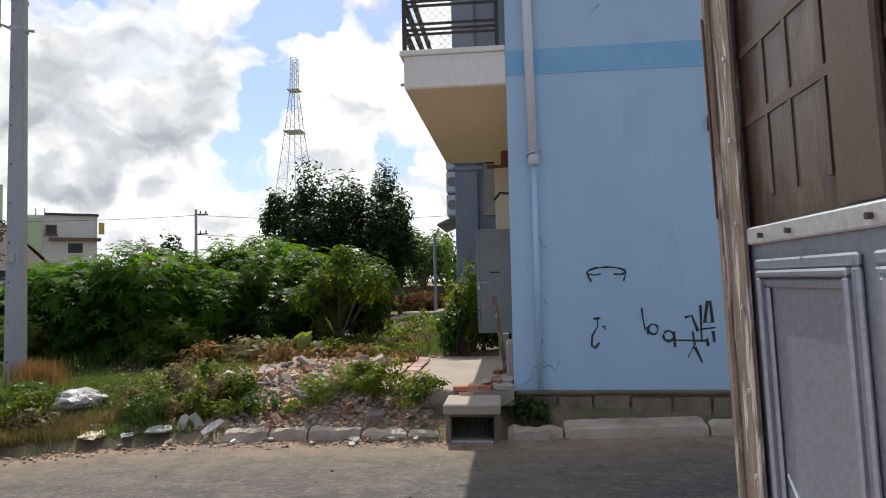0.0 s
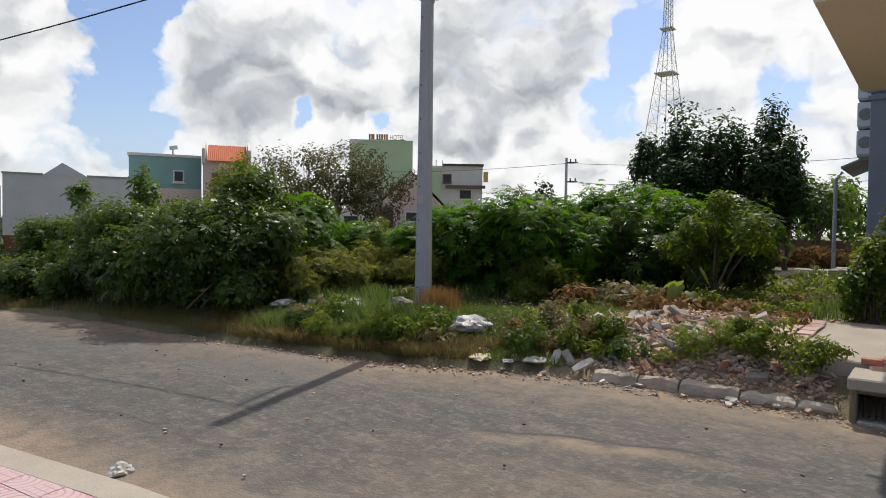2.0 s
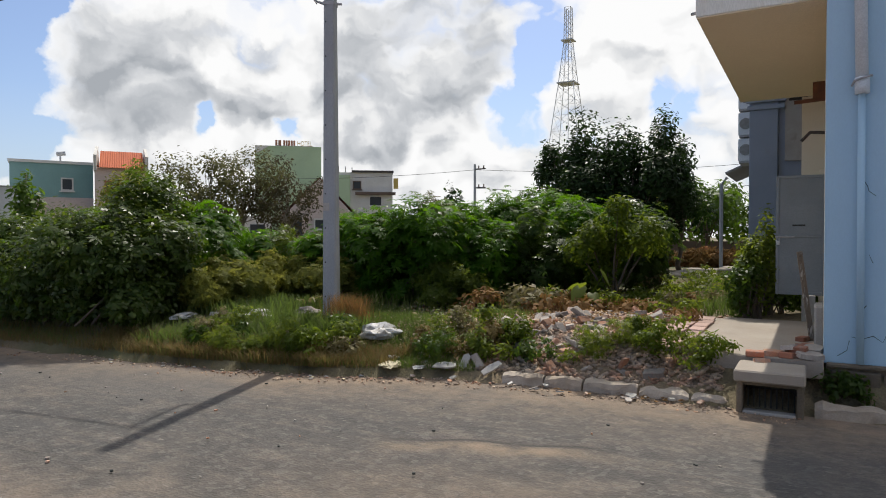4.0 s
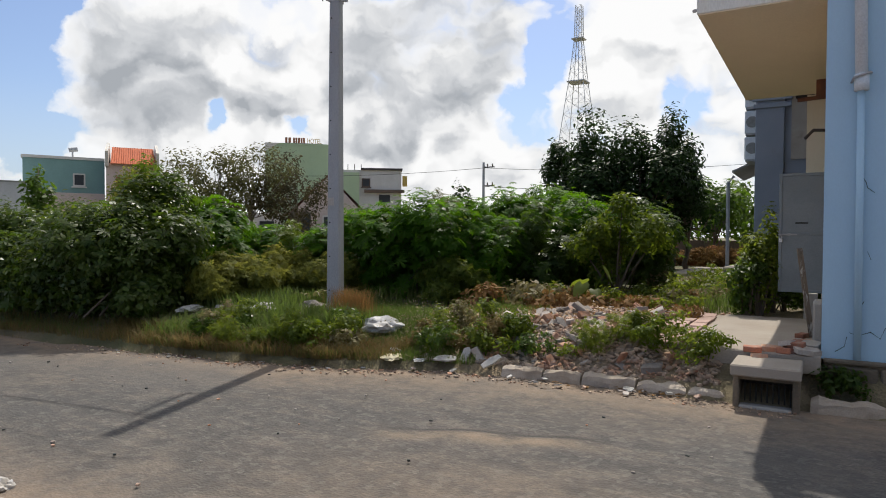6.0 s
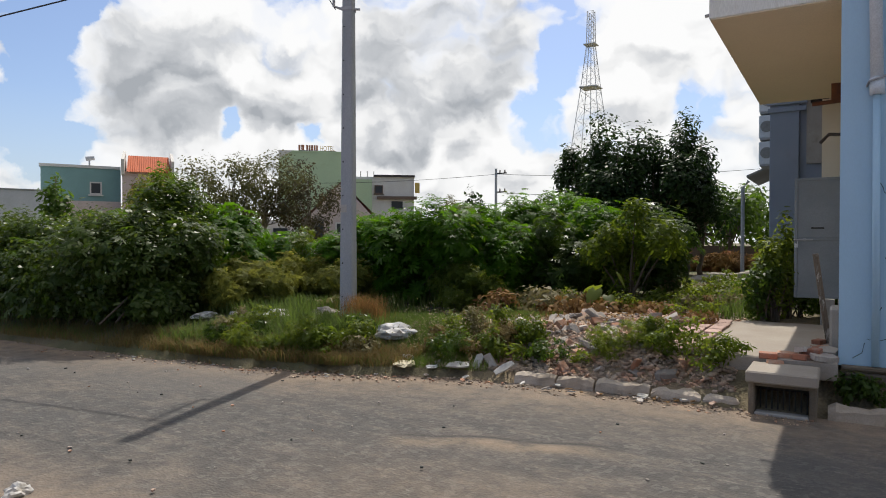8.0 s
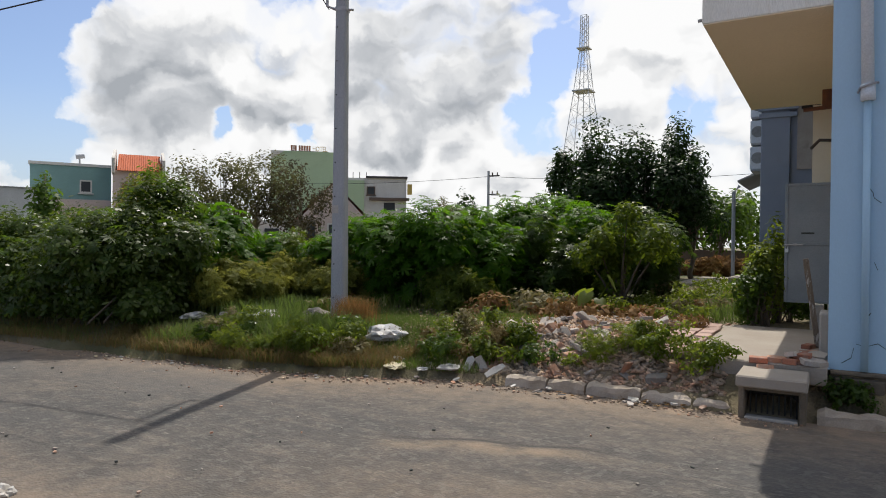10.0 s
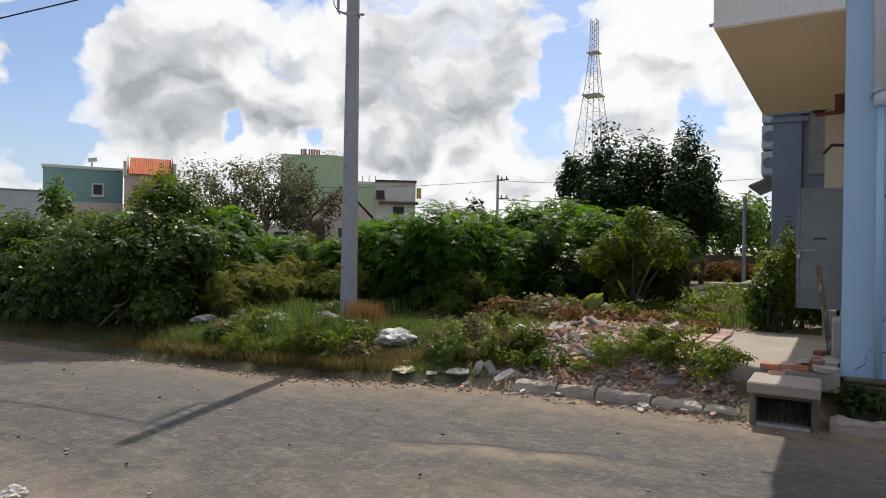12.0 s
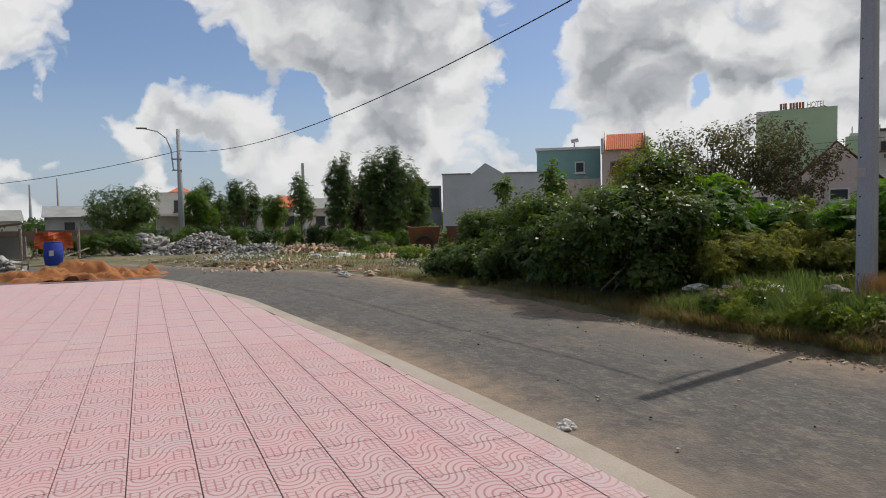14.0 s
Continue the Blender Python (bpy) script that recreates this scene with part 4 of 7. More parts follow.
def neighbour():
    n = thing("house", (0, 20, 0), "grey blue plastered row house with a peeling corner", "house")
    n.location = (0, 0, 0)
    w = Shape().box((-1.20, 15.6, 0.2), (6, 29, 9.0))
    part("wall", w, "greyblue", n)
    part("pilaster", Shape().box((-1.30, 15.5, 0.2), (-0.75, 15.598, 9.0), chamfer=0.01), "greyblue", n)
    part("ledge", Shape().box((-1.36, 15.44, 4.55), (-0.6, 15.499, 4.70), chamfer=0.01).box((-1.34, 15.46, 4.4), (-0.62, 15.499, 4.5), chamfer=0.01), "greyblue", n)
    part("bare_patch", Shape().box((-0.62, 15.55, 3.3), (-0.1, 15.598, 4.9)), "concrete", n, "bare cement patch")
    part("opening", Shape().box((-0.55, 15.54, 4.55), (-0.2, 15.549, 5.1)), "dark", n)
    for i, z in enumerate((3.45, 4.05, 4.65)):
        ac = part("air_conditioner", Shape().box((-1.62, 16.6, z), (-1.30, 17.4, z + 0.52), chamfer=0.015), "pvc", n, "white outdoor cooling unit")
        part("fan_grille", Shape().tube([(-1.46, 16.598, z + 0.26), (-1.46, 16.585, z + 0.26)], 0.13, 14), "sheetgrey", ac)
        part("shelf", Shape().box((-1.60, 16.6, z - 0.04), (-1.201, 17.4, z - 0.002)), "steel", ac)
    part("awning", Shape().add([(-1.20, 18.6, 3.75), (-2.1, 18.6, 3.35), (-2.1, 21.5, 3.35), (-1.20, 21.5, 3.75), (-1.20, 18.6, 3.80), (-2.1, 18.6, 3.40), (-2.1, 21.5, 3.40), (-1.20, 21.5, 3.80)],
                               [(0, 3, 2, 1), (4, 5, 6, 7), (0, 1, 5, 4), (1, 2, 6, 5), (2, 3, 7, 6), (3, 0, 4, 7)]), "sheetgrey", n, "grey corrugated awning")
    part("awning_post", Shape().tube([(-2.35, 20.0, 0.3), (-2.35, 20.0, 3.2), (-2.2, 20.0, 3.38)], 0.05, 8), "steel", n)
    return n


neighbour()
single("concrete_apron", Shape().box((-4.2, 21.3, 0.3), (-1.6, 26.5, 0.52), chamfer=0.02), "slab", "pale concrete slab on the ground", "slab")
single("step_block", Shape().box((-2.35, 19.0, 0.3), (-1.75, 20.8, 0.85), chamfer=0.03), "slab", "pale concrete block beside the house", "block")


def path_slab():
    s = Shape().box((-1.28, 7.55, 0.28), (0.0, 10.95, 0.465), chamfer=0.012)
    single("path_slab", s, "slab", "pale concrete path slab in front of the gate", "path", "structure")
    base = single("tile_patch", Shape().box((-1.98, 7.75, 0.3), (-1.285, 10.95, 0.44)), "slab", "patch of pinkish paving bricks beside the path", "paving", "structure")
    me = Shape().box((0, 0, 0), (0.185, 0.36, 0.03), chamfer=0.006).mesh("paver")
    me.materials.append(MAT["paver"])
    for i in range(3):
        for j in range(8):
            if rng.random() < 0.12:
                continue
            ob = part("paver", me, "paver", base)
            ob.location = (-1.96 + 0.21 * i + rng.normal(0, 0.005), 7.85 + 0.385 * j - 0.1 * i, 0.442 + rng.uniform(0, 0.012))
            ob.rotation_euler = (rng.normal(0, 0.02), rng.normal(0, 0.02), rng.normal(0, 0.03))


MAT["paver"] = material("pink_paver", (0.50, 0.34, 0.29), (0.44, 0.31, 0.26), 0.9, 5, 70, 0.3, per="object", per_amount=0.2)
path_slab()


def drain():
    d = thing("storm_drain", (-0.47, 7.1, 0), "concrete kerb drain inlet with iron bars under a slab", "drain")
    d.location = (0, 0, 0)
    part("slab", Shape().box((-0.76, 6.90, 0.315), (-0.15, 7.50, 0.425), chamfer=0.014), "slab", d, "pale concrete cover slab")
    # side walls, back, lintel and bars are coloured dark for the inlet's shade
    for x0, x1 in ((-0.74, -0.685), (-0.225, -0.165)):
        part("side_wall", Shape().box((x0, 6.97, -0.05), (x1, 7.5, 0.314), chamfer=0.012), "plinth", d)
    part("back_wall", Shape().box((-0.684, 7.36, -0.05), (-0.226, 7.5, 0.313)), "dark", d)
    part("lintel", Shape().box((-0.684, 7.0, 0.272), (-0.226, 7.35, 0.313)), "plinth", d)
    part("sill", Shape().box((-0.684, 6.96, -0.05), (-0.226, 7.08, 0.03), chamfer=0.01), "concrete", d)
    for i in range(9):
        x = -0.645 + 0.05 * i
        part("bar", Shape().box((x - 0.007, 7.12, 0.0), (x + 0.007, 7.134, 0.272)), "dark", d)
    return d


drain()


def worn_block(x0, x1, prof, ya, yb, seed, wear=1.0):
    """A worn kerb length: a profile swept from x0 to x1 with chipped, uneven edges."""
    n, k = max(5, int((x1 - x0) / 0.06)), len(prof)
    off = Vector((seed * 3.7, seed * 1.3, 0))
    vs, fs = [], []
    for i in range(n + 1):
        t = i / n
        x = x0 + (x1 - x0) * t
        end = min(1, min(t, 1 - t) * (x1 - x0) / 0.05)
        for p, z in prof:
            w = 0.030 * noise.noise(Vector((x * 5, p * 8, z * 8)) + off) + 0.016 * noise.noise(Vector((x * 17, p * 20, z * 20)) + off)
            w *= wear
            vs.append((x, ya + (yb - ya) * t + p + w - 0.01 * (1 - end) * (1 if p > 0.1 else -1), z + (w - 0.02 * (1 - end) if z > 0.05 else 0)))
    for i in range(n):
        for q in range(k):
            a, b = i * k + q, i * k + (q + 1) % k
            fs.append((a, a + k, b + k, b))
    fs += [tuple(range(k))[::-1], tuple(range(n * k, n * k + k))]
    return Shape().add(vs, fs)


def kerbs():
    k = thing("kerb", (0, 7.1, 0), "low worn concrete kerb stones along the lane", "kerb", kind="structure")
    k.location = (0, 0, 0)
    x, n = -3.25, 0
    while x < 9.0:
        if -0.98 < x < -0.1:
            x = -0.09
            continue
        wd = rng.uniform(0.40, 0.66) if x < 0 else rng.uniform(1.2, 2.2)
        x1 = min(x + wd, -0.80) if x < -0.85 else x + wd
        ya, yb = float(edge_y(x)) - 0.02, float(edge_y(x1)) - 0.02
        top = 0.118 + rng.uniform(-0.035, 0.02) if x < 0 else 0.12
        dep = 0.20 if x < 0 else H_Y - 0.09 - max(ya, yb)
        pr = [(0.0, -0.05), (0.02, top * 0.5), (0.03, top - 0.02), (0.07, top), (dep * 0.6, top + 0.004), (dep, top + (0.0 if x < 0 else 0.03)), (dep, -0.05)]
        part("kerb_stone", worn_block(x + 0.012, x1 - 0.012, pr, ya, yb, n, 1.0 if x < 0 else 0.35), "kerb", k)
        x, n = x1, n + 1
    return k


kerbs()


def front_gate():
    """The open leaf beside the camera: weathered frame, brown screen above, pressed sheet below."""
    g = thing("gate_leaf", (0.55, 1.0, PAVE_Z), "weathered grey metal and wood gate leaf standing open", "gate")
    X, y0, y1 = 0.515, 0.25, 1.46
    g.location = (0, 0, 0)
    part("stile", Shape().box((X - 0.012, y1 - 0.125, PAVE_Z + 0.02), (X + 0.045, y1 - 0.03, 2.75), chamfer=0.006), "oldwood", g, "weathered wooden stile")
    part("edge_strip", Shape().box((X - 0.02, y1 - 0.029, PAVE_Z + 0.02), (X + 0.05, y1 + 0.004, 2.75), chamfer=0.006), "oldwood", g, "peeling grey edge strip")
    part("stile", Shape().box((X - 0.012, y0, PAVE_Z + 0.02), (X + 0.045, y0 + 0.11, 2.75), chamfer=0.006), "oldwood", g)
    part("rail", Shape().box((X - 0.01, y0 + 0.11, 2.62), (X + 0.04, y1 - 0.126, 2.75), chamfer=0.006), "oldwood", g)
    part("cover_strip", Shape().box((X - 0.02, y1 - 0.155, PAVE_Z + 0.02), (X - 0.0125, y1 - 0.10, 2.7)), "oldwood", g, "weathered cover strip with rivets")
    part("screen", Shape().box((X + 0.005, y0 + 0.11, 1.82), (X + 0.012, y1 - 0.126, 2.62)), "screen", g, "brown translucent screen")
    for z in (2.02, 2.16, 2.33, 2.48):
        part("lath", Shape().box((X + 0.002, y0 + 0.12, z), (X + 0.0045, y1 - 0.13, z + 0.018)), "screenlath", g)
    for yy in (0.98, 1.10, 1.2):
        part("lath", Shape().box((X + 0.0022, yy, 1.87), (X + 0.0046, yy + 0.014, 2.16)), "screenlath", g)
    part("strip", Shape().box((X - 0.016, y0 + 0.02, 1.782), (X - 0.004, y1 - 0.16, 1.815), chamfer=0.003), "alu", g, "bright aluminium strip")
    for yy in (0.55, 0.85, 1.10, 1.22):
        part("screw", Shape().tube([(X - 0.024, yy, 1.797), (X - 0.015, yy, 1.797)], 0.005, 8), "iron", g)
    part("sheet", Shape().box((X - 0.004, y0 + 0.10, PAVE_Z + 0.05), (X + 0.01, y1 - 0.13, 1.79)), "zinc", g, "grey pressed metal sheet")
    # pressed panels: stepped mouldings round a sunk field
    for a0, b0 in ((0.90, 1.275), (0.44, 0.86)):
        panel_frame = Shape()
        for o, wd, hgt in ((0.0, 0.020, 0.011), (0.021, 0.013, 0.018), (0.036, 0.016, 0.009)):
            a, b, zl, zh = a0 + o, b0 - o, 0.62 + o, 1.752 - o
            for lo, hi in (((a, zl), (b, zl + wd)), ((a, zh - wd), (b, zh)), ((a, zl + wd), (a + wd, zh - wd)), ((b - wd, zl + wd), (b, zh - wd))):
                panel_frame.box((X - 0.004 - hgt, lo[0], lo[1]), (X - 0.0045, hi[0], hi[1]), chamfer=0.004)
        part("moulding", panel_frame, "zinc", g)
    part("crease", Shape().tube([(X - 0.006, 1.21, 1.36), (X - 0.007, 1.17, 1.325), (X - 0.006, 1.08, 1.285)], 0.0035, 5), "alu", g)
    part("stile", Shape().box((X - 0.012, 0.82, 1.82), (X + 0.004, 0.945, 2.62), chamfer=0.005), "screenlath", g, "brown mid stile")
    for i in range(14):
        z = 0.3 + 0.17 * i
        part("rivet", Shape().tube([(X - 0.0245, y1 - 0.128, z), (X - 0.0195, y1 - 0.128, z)], 0.006, 6), "alu", g)
    g.rotation_euler, g.location = (0, radians(-1.9), 0), (0.03, 0, 0)
    part("rust_rod", Shape().tube([(X - 0.022, y1 - 0.01, 1.85), (X - 0.024, y1 - 0.012, 2.3)], 0.003, 6), "rust", g)
    return g


front_gate()
single("gate_pillar", Shape().box((0.46, -0.05, PAVE_Z - 0.01), (0.76, 0.23, 2.9), chamfer=0.012), "cream", "plain cream plastered pillar carrying the gate leaf", "pillar", "structure")
single("wall_front", Shape().box((0.761, 0.0, PAVE_Z - 0.01), (9.0, 0.2, 2.6)), "cream", "plain cream plastered boundary wall", "wall", "structure")


# ---------------------------------------------------------------- poles and wires
def power_pole():
    p = thing("power_pole", (-6.52, 7.92, 0.3), "tall tapered grey concrete utility pole", "utility pole")
    p.location = (0, 0, 0)
    x, y, top = -6.52, 7.92, 7.45
    turn = pose(x, y, 0, 0, 0, 20)
    prof = lambda w: [(-w, -w * 0.75), (-w * 0.75, -w), (w * 0.75, -w), (w, -w * 0.75), (w, w * 0.75), (w * 0.75, w), (-w * 0.75, w), (-w, w * 0.75)]
    s = Shape()
    vs = []
    for z in (0.1, 2.0, 4.0, 6.0, top):
        w = 0.114 - 0.006 * z
        vs += [turn @ Vector((a, b, z)) for a, b in prof(w)]
    fs = [(r * 8 + i, r * 8 + (i + 1) % 8, r * 8 + 8 + (i + 1) % 8, r * 8 + 8 + i) for r in range(4) for i in range(8)] + [tuple(range(32, 40))]
    s.add(vs, fs)
    shaft = part("shaft", s, "pole", p)
    for i in range(12):
        z = 0.8 + 0.52 * i
        w = 0.114 - 0.006 * z
        a = turn @ Vector((-w * 0.55, -w - 0.001, z))
        part("bolt_hole", Shape().tube([a, turn @ Vector((-w * 0.55, -w - 0.004, z))], 0.011, 8), "dark", shaft)
    w = 0.11
    a = [turn @ Vector((sx * 0.085, -w - 0.0065, zz)) for sx, zz in ((-1, 2.10), (0.1, 2.10), (0.1, 2.22), (-1, 2.22))]
    part("sticker", Shape().add(a + [v + Vector((0, 0.003, 0)) for v in a], [(0, 1, 2, 3), (0, 4, 5, 1), (1, 5, 6, 2), (2, 6, 7, 3), (3, 7, 4, 0)]), "whiteplate", p, "pale sticker")
    for z in (5.22, 5.62):
        band = Shape()
        w = 0.114 - 0.006 * z + 0.006
        band.add([turn @ Vector((sx * w, sy * w, zz)) for zz in (z, z + 0.05) for sx, sy in ((-1, -1), (1, -1), (1, 1), (-1, 1))], [(i, (i + 1) % 4, 4 + (i + 1) % 4, 4 + i) for i in range(4)])
        part("clamp", band, "steel", p)
    # conduit bracket beside the shaft
    part("bracket", Shape().tube([(x - 0.08, y - 0.06, 5.25), (x - 0.20, y - 0.12, 5.30), (x - 0.20, y - 0.12, 5.75), (x - 0.17, y - 0.10, 6.6)], 0.022, 8), "steel", p)
    part("bracket", Shape().tube([(x + 0.05, y + 0.03, 5.25), (x + 0.15, y + 0.09, 5.25)], 0.018, 6), "steel", p)
    part("cable", Shape().tube([(x - 0.22, y - 0.13, 6.5), (x - 0.27, y - 0.16, 5.8), (x - 0.26, y - 0.15, 5.4), (x - 0.18, y - 0.10, 5.25)], 0.008, 6), "wire", p)
    return p


power_pole()
LAMP = Vector((-44.2, -2.75, 0))


def lamp_pole():
    p = thing("street_lamp", LAMP, "grey concrete pole with a curved street lamp arm", "street lamp")
    p.location = (0, 0, 0)
    x, y = LAMP.x, LAMP.y
    part("shaft", Shape().tube([(x, y, -0.05), (x, y, 7.5)], [0.19, 0.12], 10), "pole", p, "", True)
    arm = [(x + 0.15, y - 0.2, 4.9), (x + 0.15, y - 0.35, 5.0), (x + 0.15, y - 0.45, 6.2), (x + 0.15, y - 0.7, 6.9), (x + 0.2, y - 1.2, 7.3), (x + 0.2, y - 1.9, 7.45)]
    part("arm", Shape().tube(arm, 0.04, 6), "steel", p)
    part("lamp_head", Shape().box((x + 0.1, y - 2.4, 7.42), (x + 0.3, y - 1.75, 7.52), chamfer=0.03), "greymetal", p)
    for z in (4.9, 5.6):
        part("clamp", Shape().box((x - 0.16, y - 0.45, z), (x + 0.16, y + 0.16, z + 0.06)), "steel", p)


lamp_pole()


def cable(name, a, b, sag, r, label, n=28):
    a, b = Vector(a), Vector(b)
    pts = [a.lerp(b, i / n) - Vector((0, 0, sag * 4 * (i / n) * (1 - i / n))) for i in range(n + 1)]
    return single(name, Shape().tube(pts, r, 5), "wire", label, "cable")


cable("overhead_cable", (-6.55, 7.9, 6.61), (-44.1, -2.7, 6.15), 1.29, 0.014, "black sagging overhead cable between the poles")
cable("overhead_cable", (-44.1, -2.7, 6.15), (-62, -26, 4.6), 0.7, 0.02, "black overhead cable running on from the lamp pole")


def far_pole(x, y, h, arms=2, r=0.14):
    p = thing("power_pole", (x, y, 0), "far grey concrete power pole with crossarms", "utility pole")
    p.location = (0, 0, 0)
    part("shaft", Shape().tube([(x, y, -0.05), (x, y, h)], [r * 1.2, r * 0.8], 8), "pole", p)
    for i in range(arms):
        z = h - 0.5 - i * 1.7
        part("crossarm", Shape().box((x - 0.1, y - 0.05, z), (x + 1.1, y + 0.05, z + 0.1)), "iron", p)
        for dx in (0.4, 0.9):
            part("insulator", Shape().tube([(x + dx, y, z + 0.1), (x + dx, y, z + 0.35)], 0.06, 6), "brownsheet", p)
    return p


far_pole(-27.1, 53.5, 8.4)
far_pole(-62.5, 7.0, 7.0, 0, 0.16)
cable("overhead_cable", (-27, 53.5, 7.9), (-2.0, 62, 8.2), 0.5, 0.02, "thin black far overhead cable")
cable("overhead_cable", (-27, 53.5, 6.2), (-2.0, 62, 6.3), 0.5, 0.02, "thin black far overhead cable")
cable("overhead_cable", (-27, 53.5, 7.9), (-56, 48, 8.2), 0.5, 0.02, "thin black far overhead cable")


def tower():
    bx, by, top = -30.6, 90.0, 34.5
    t = thing("lattice_tower", (bx, by, 0), "tall grey lattice steel radio tower", "tower")
    t.location = (0, 0, 0)
    half = lambda z: np.interp(z, [0, 16.7, 23.7, 29.4, 34.5], [3.7, 1.9, 1.08, 0.52, 0.42])
    levels = np.concatenate([np.linspace(0, 16.7, 6), np.linspace(19, 29.4, 6), np.linspace(30.4, 34.5, 6)])
    cn = [(-1, -1), (1, -1), (1, 1), (-1, 1)]
    P = lambda c, z: (bx + c[0] * half(z), by + c[1] * half(z), z)
    for c in cn:
        part("leg", Shape().tube([P(c, z) for z in levels], 0.055, 5), "towersteel", t)
    br = Shape()
    for a, b in zip(levels[:-1], levels[1:]):
        for i in range(4):
            c, d = cn[i], cn[(i + 1) % 4]
            br.tube([P(c, a), P(d, b)], 0.02, 4, False).tube([P(d, a), P(c, b)], 0.02, 4, False).tube([P(c, b), P(d, b)], 0.02, 4, False)
    part("bracing", br, "towersteel", t)
    part("ladder", Shape().tube([(bx, by, 0), (bx, by, 34.0)], 0.06, 5), "towersteel", t)
    for z, w in ((29.7, 0.85), (23.6, 1.3)):
        part("platform", Shape().box((bx - w, by - w, z), (bx + w, by + w, z + 0.14)), "towersteel", t)
    return t


tower()

# ---------------------------------------------------------------- far buildings


def bearing(az, dist):
    """Ground place at a bearing (degrees right of +y) and a distance."""
    return Vector((dist * math.sin(radians(az)), dist * math.cos(radians(az)), 0))


def block(name, az0, az1, dist, height, depth, mat, label, parent=None, z0=0.0):
    """A block whose front runs between two bearings at a distance. Returns the thing, its frame, and the front's width."""
    a, b = bearing(az0, dist), bearing(az1, dist)
    along = (b - a).normalized()
    m = Matrix.Translation(a) @ Matrix.Rotation(math.atan2(along.y, along.x), 4, "Z")
    w = (b - a).length
    if parent is None:
        parent = thing(name, a, label, "house")
        parent.location = (0, 0, 0)
    part("wall", Shape().box((0, 0, z0), (w, depth, height), m), mat, parent)
    return parent, m, w


def window(parent, m, x, z, w, h, frame="white"):
    f = Shape()
    for lo, hi in (((x, -0.08, z), (x + 0.1, 0, z + h)), ((x + w - 0.1, -0.08, z), (x + w, 0, z + h)), ((x + 0.1, -0.08, z), (x + w - 0.1, 0, z + 0.1)), ((x + 0.1, -0.08, z + h - 0.1), (x + w - 0.1, 0, z + h))):
        f.box(lo, hi, m)
    wn = part("window", f, frame, parent)
    part("pane", Shape().box((x + 0.1, -0.03, z + 0.1), (x + w - 0.1, -0.004, z + h - 0.1), m), "glassdark", wn)
    part("sill", Shape().box((x - 0.1, -0.2, z - 0.1), (x + w + 0.1, -0.001, z - 0.01), m), frame, wn)


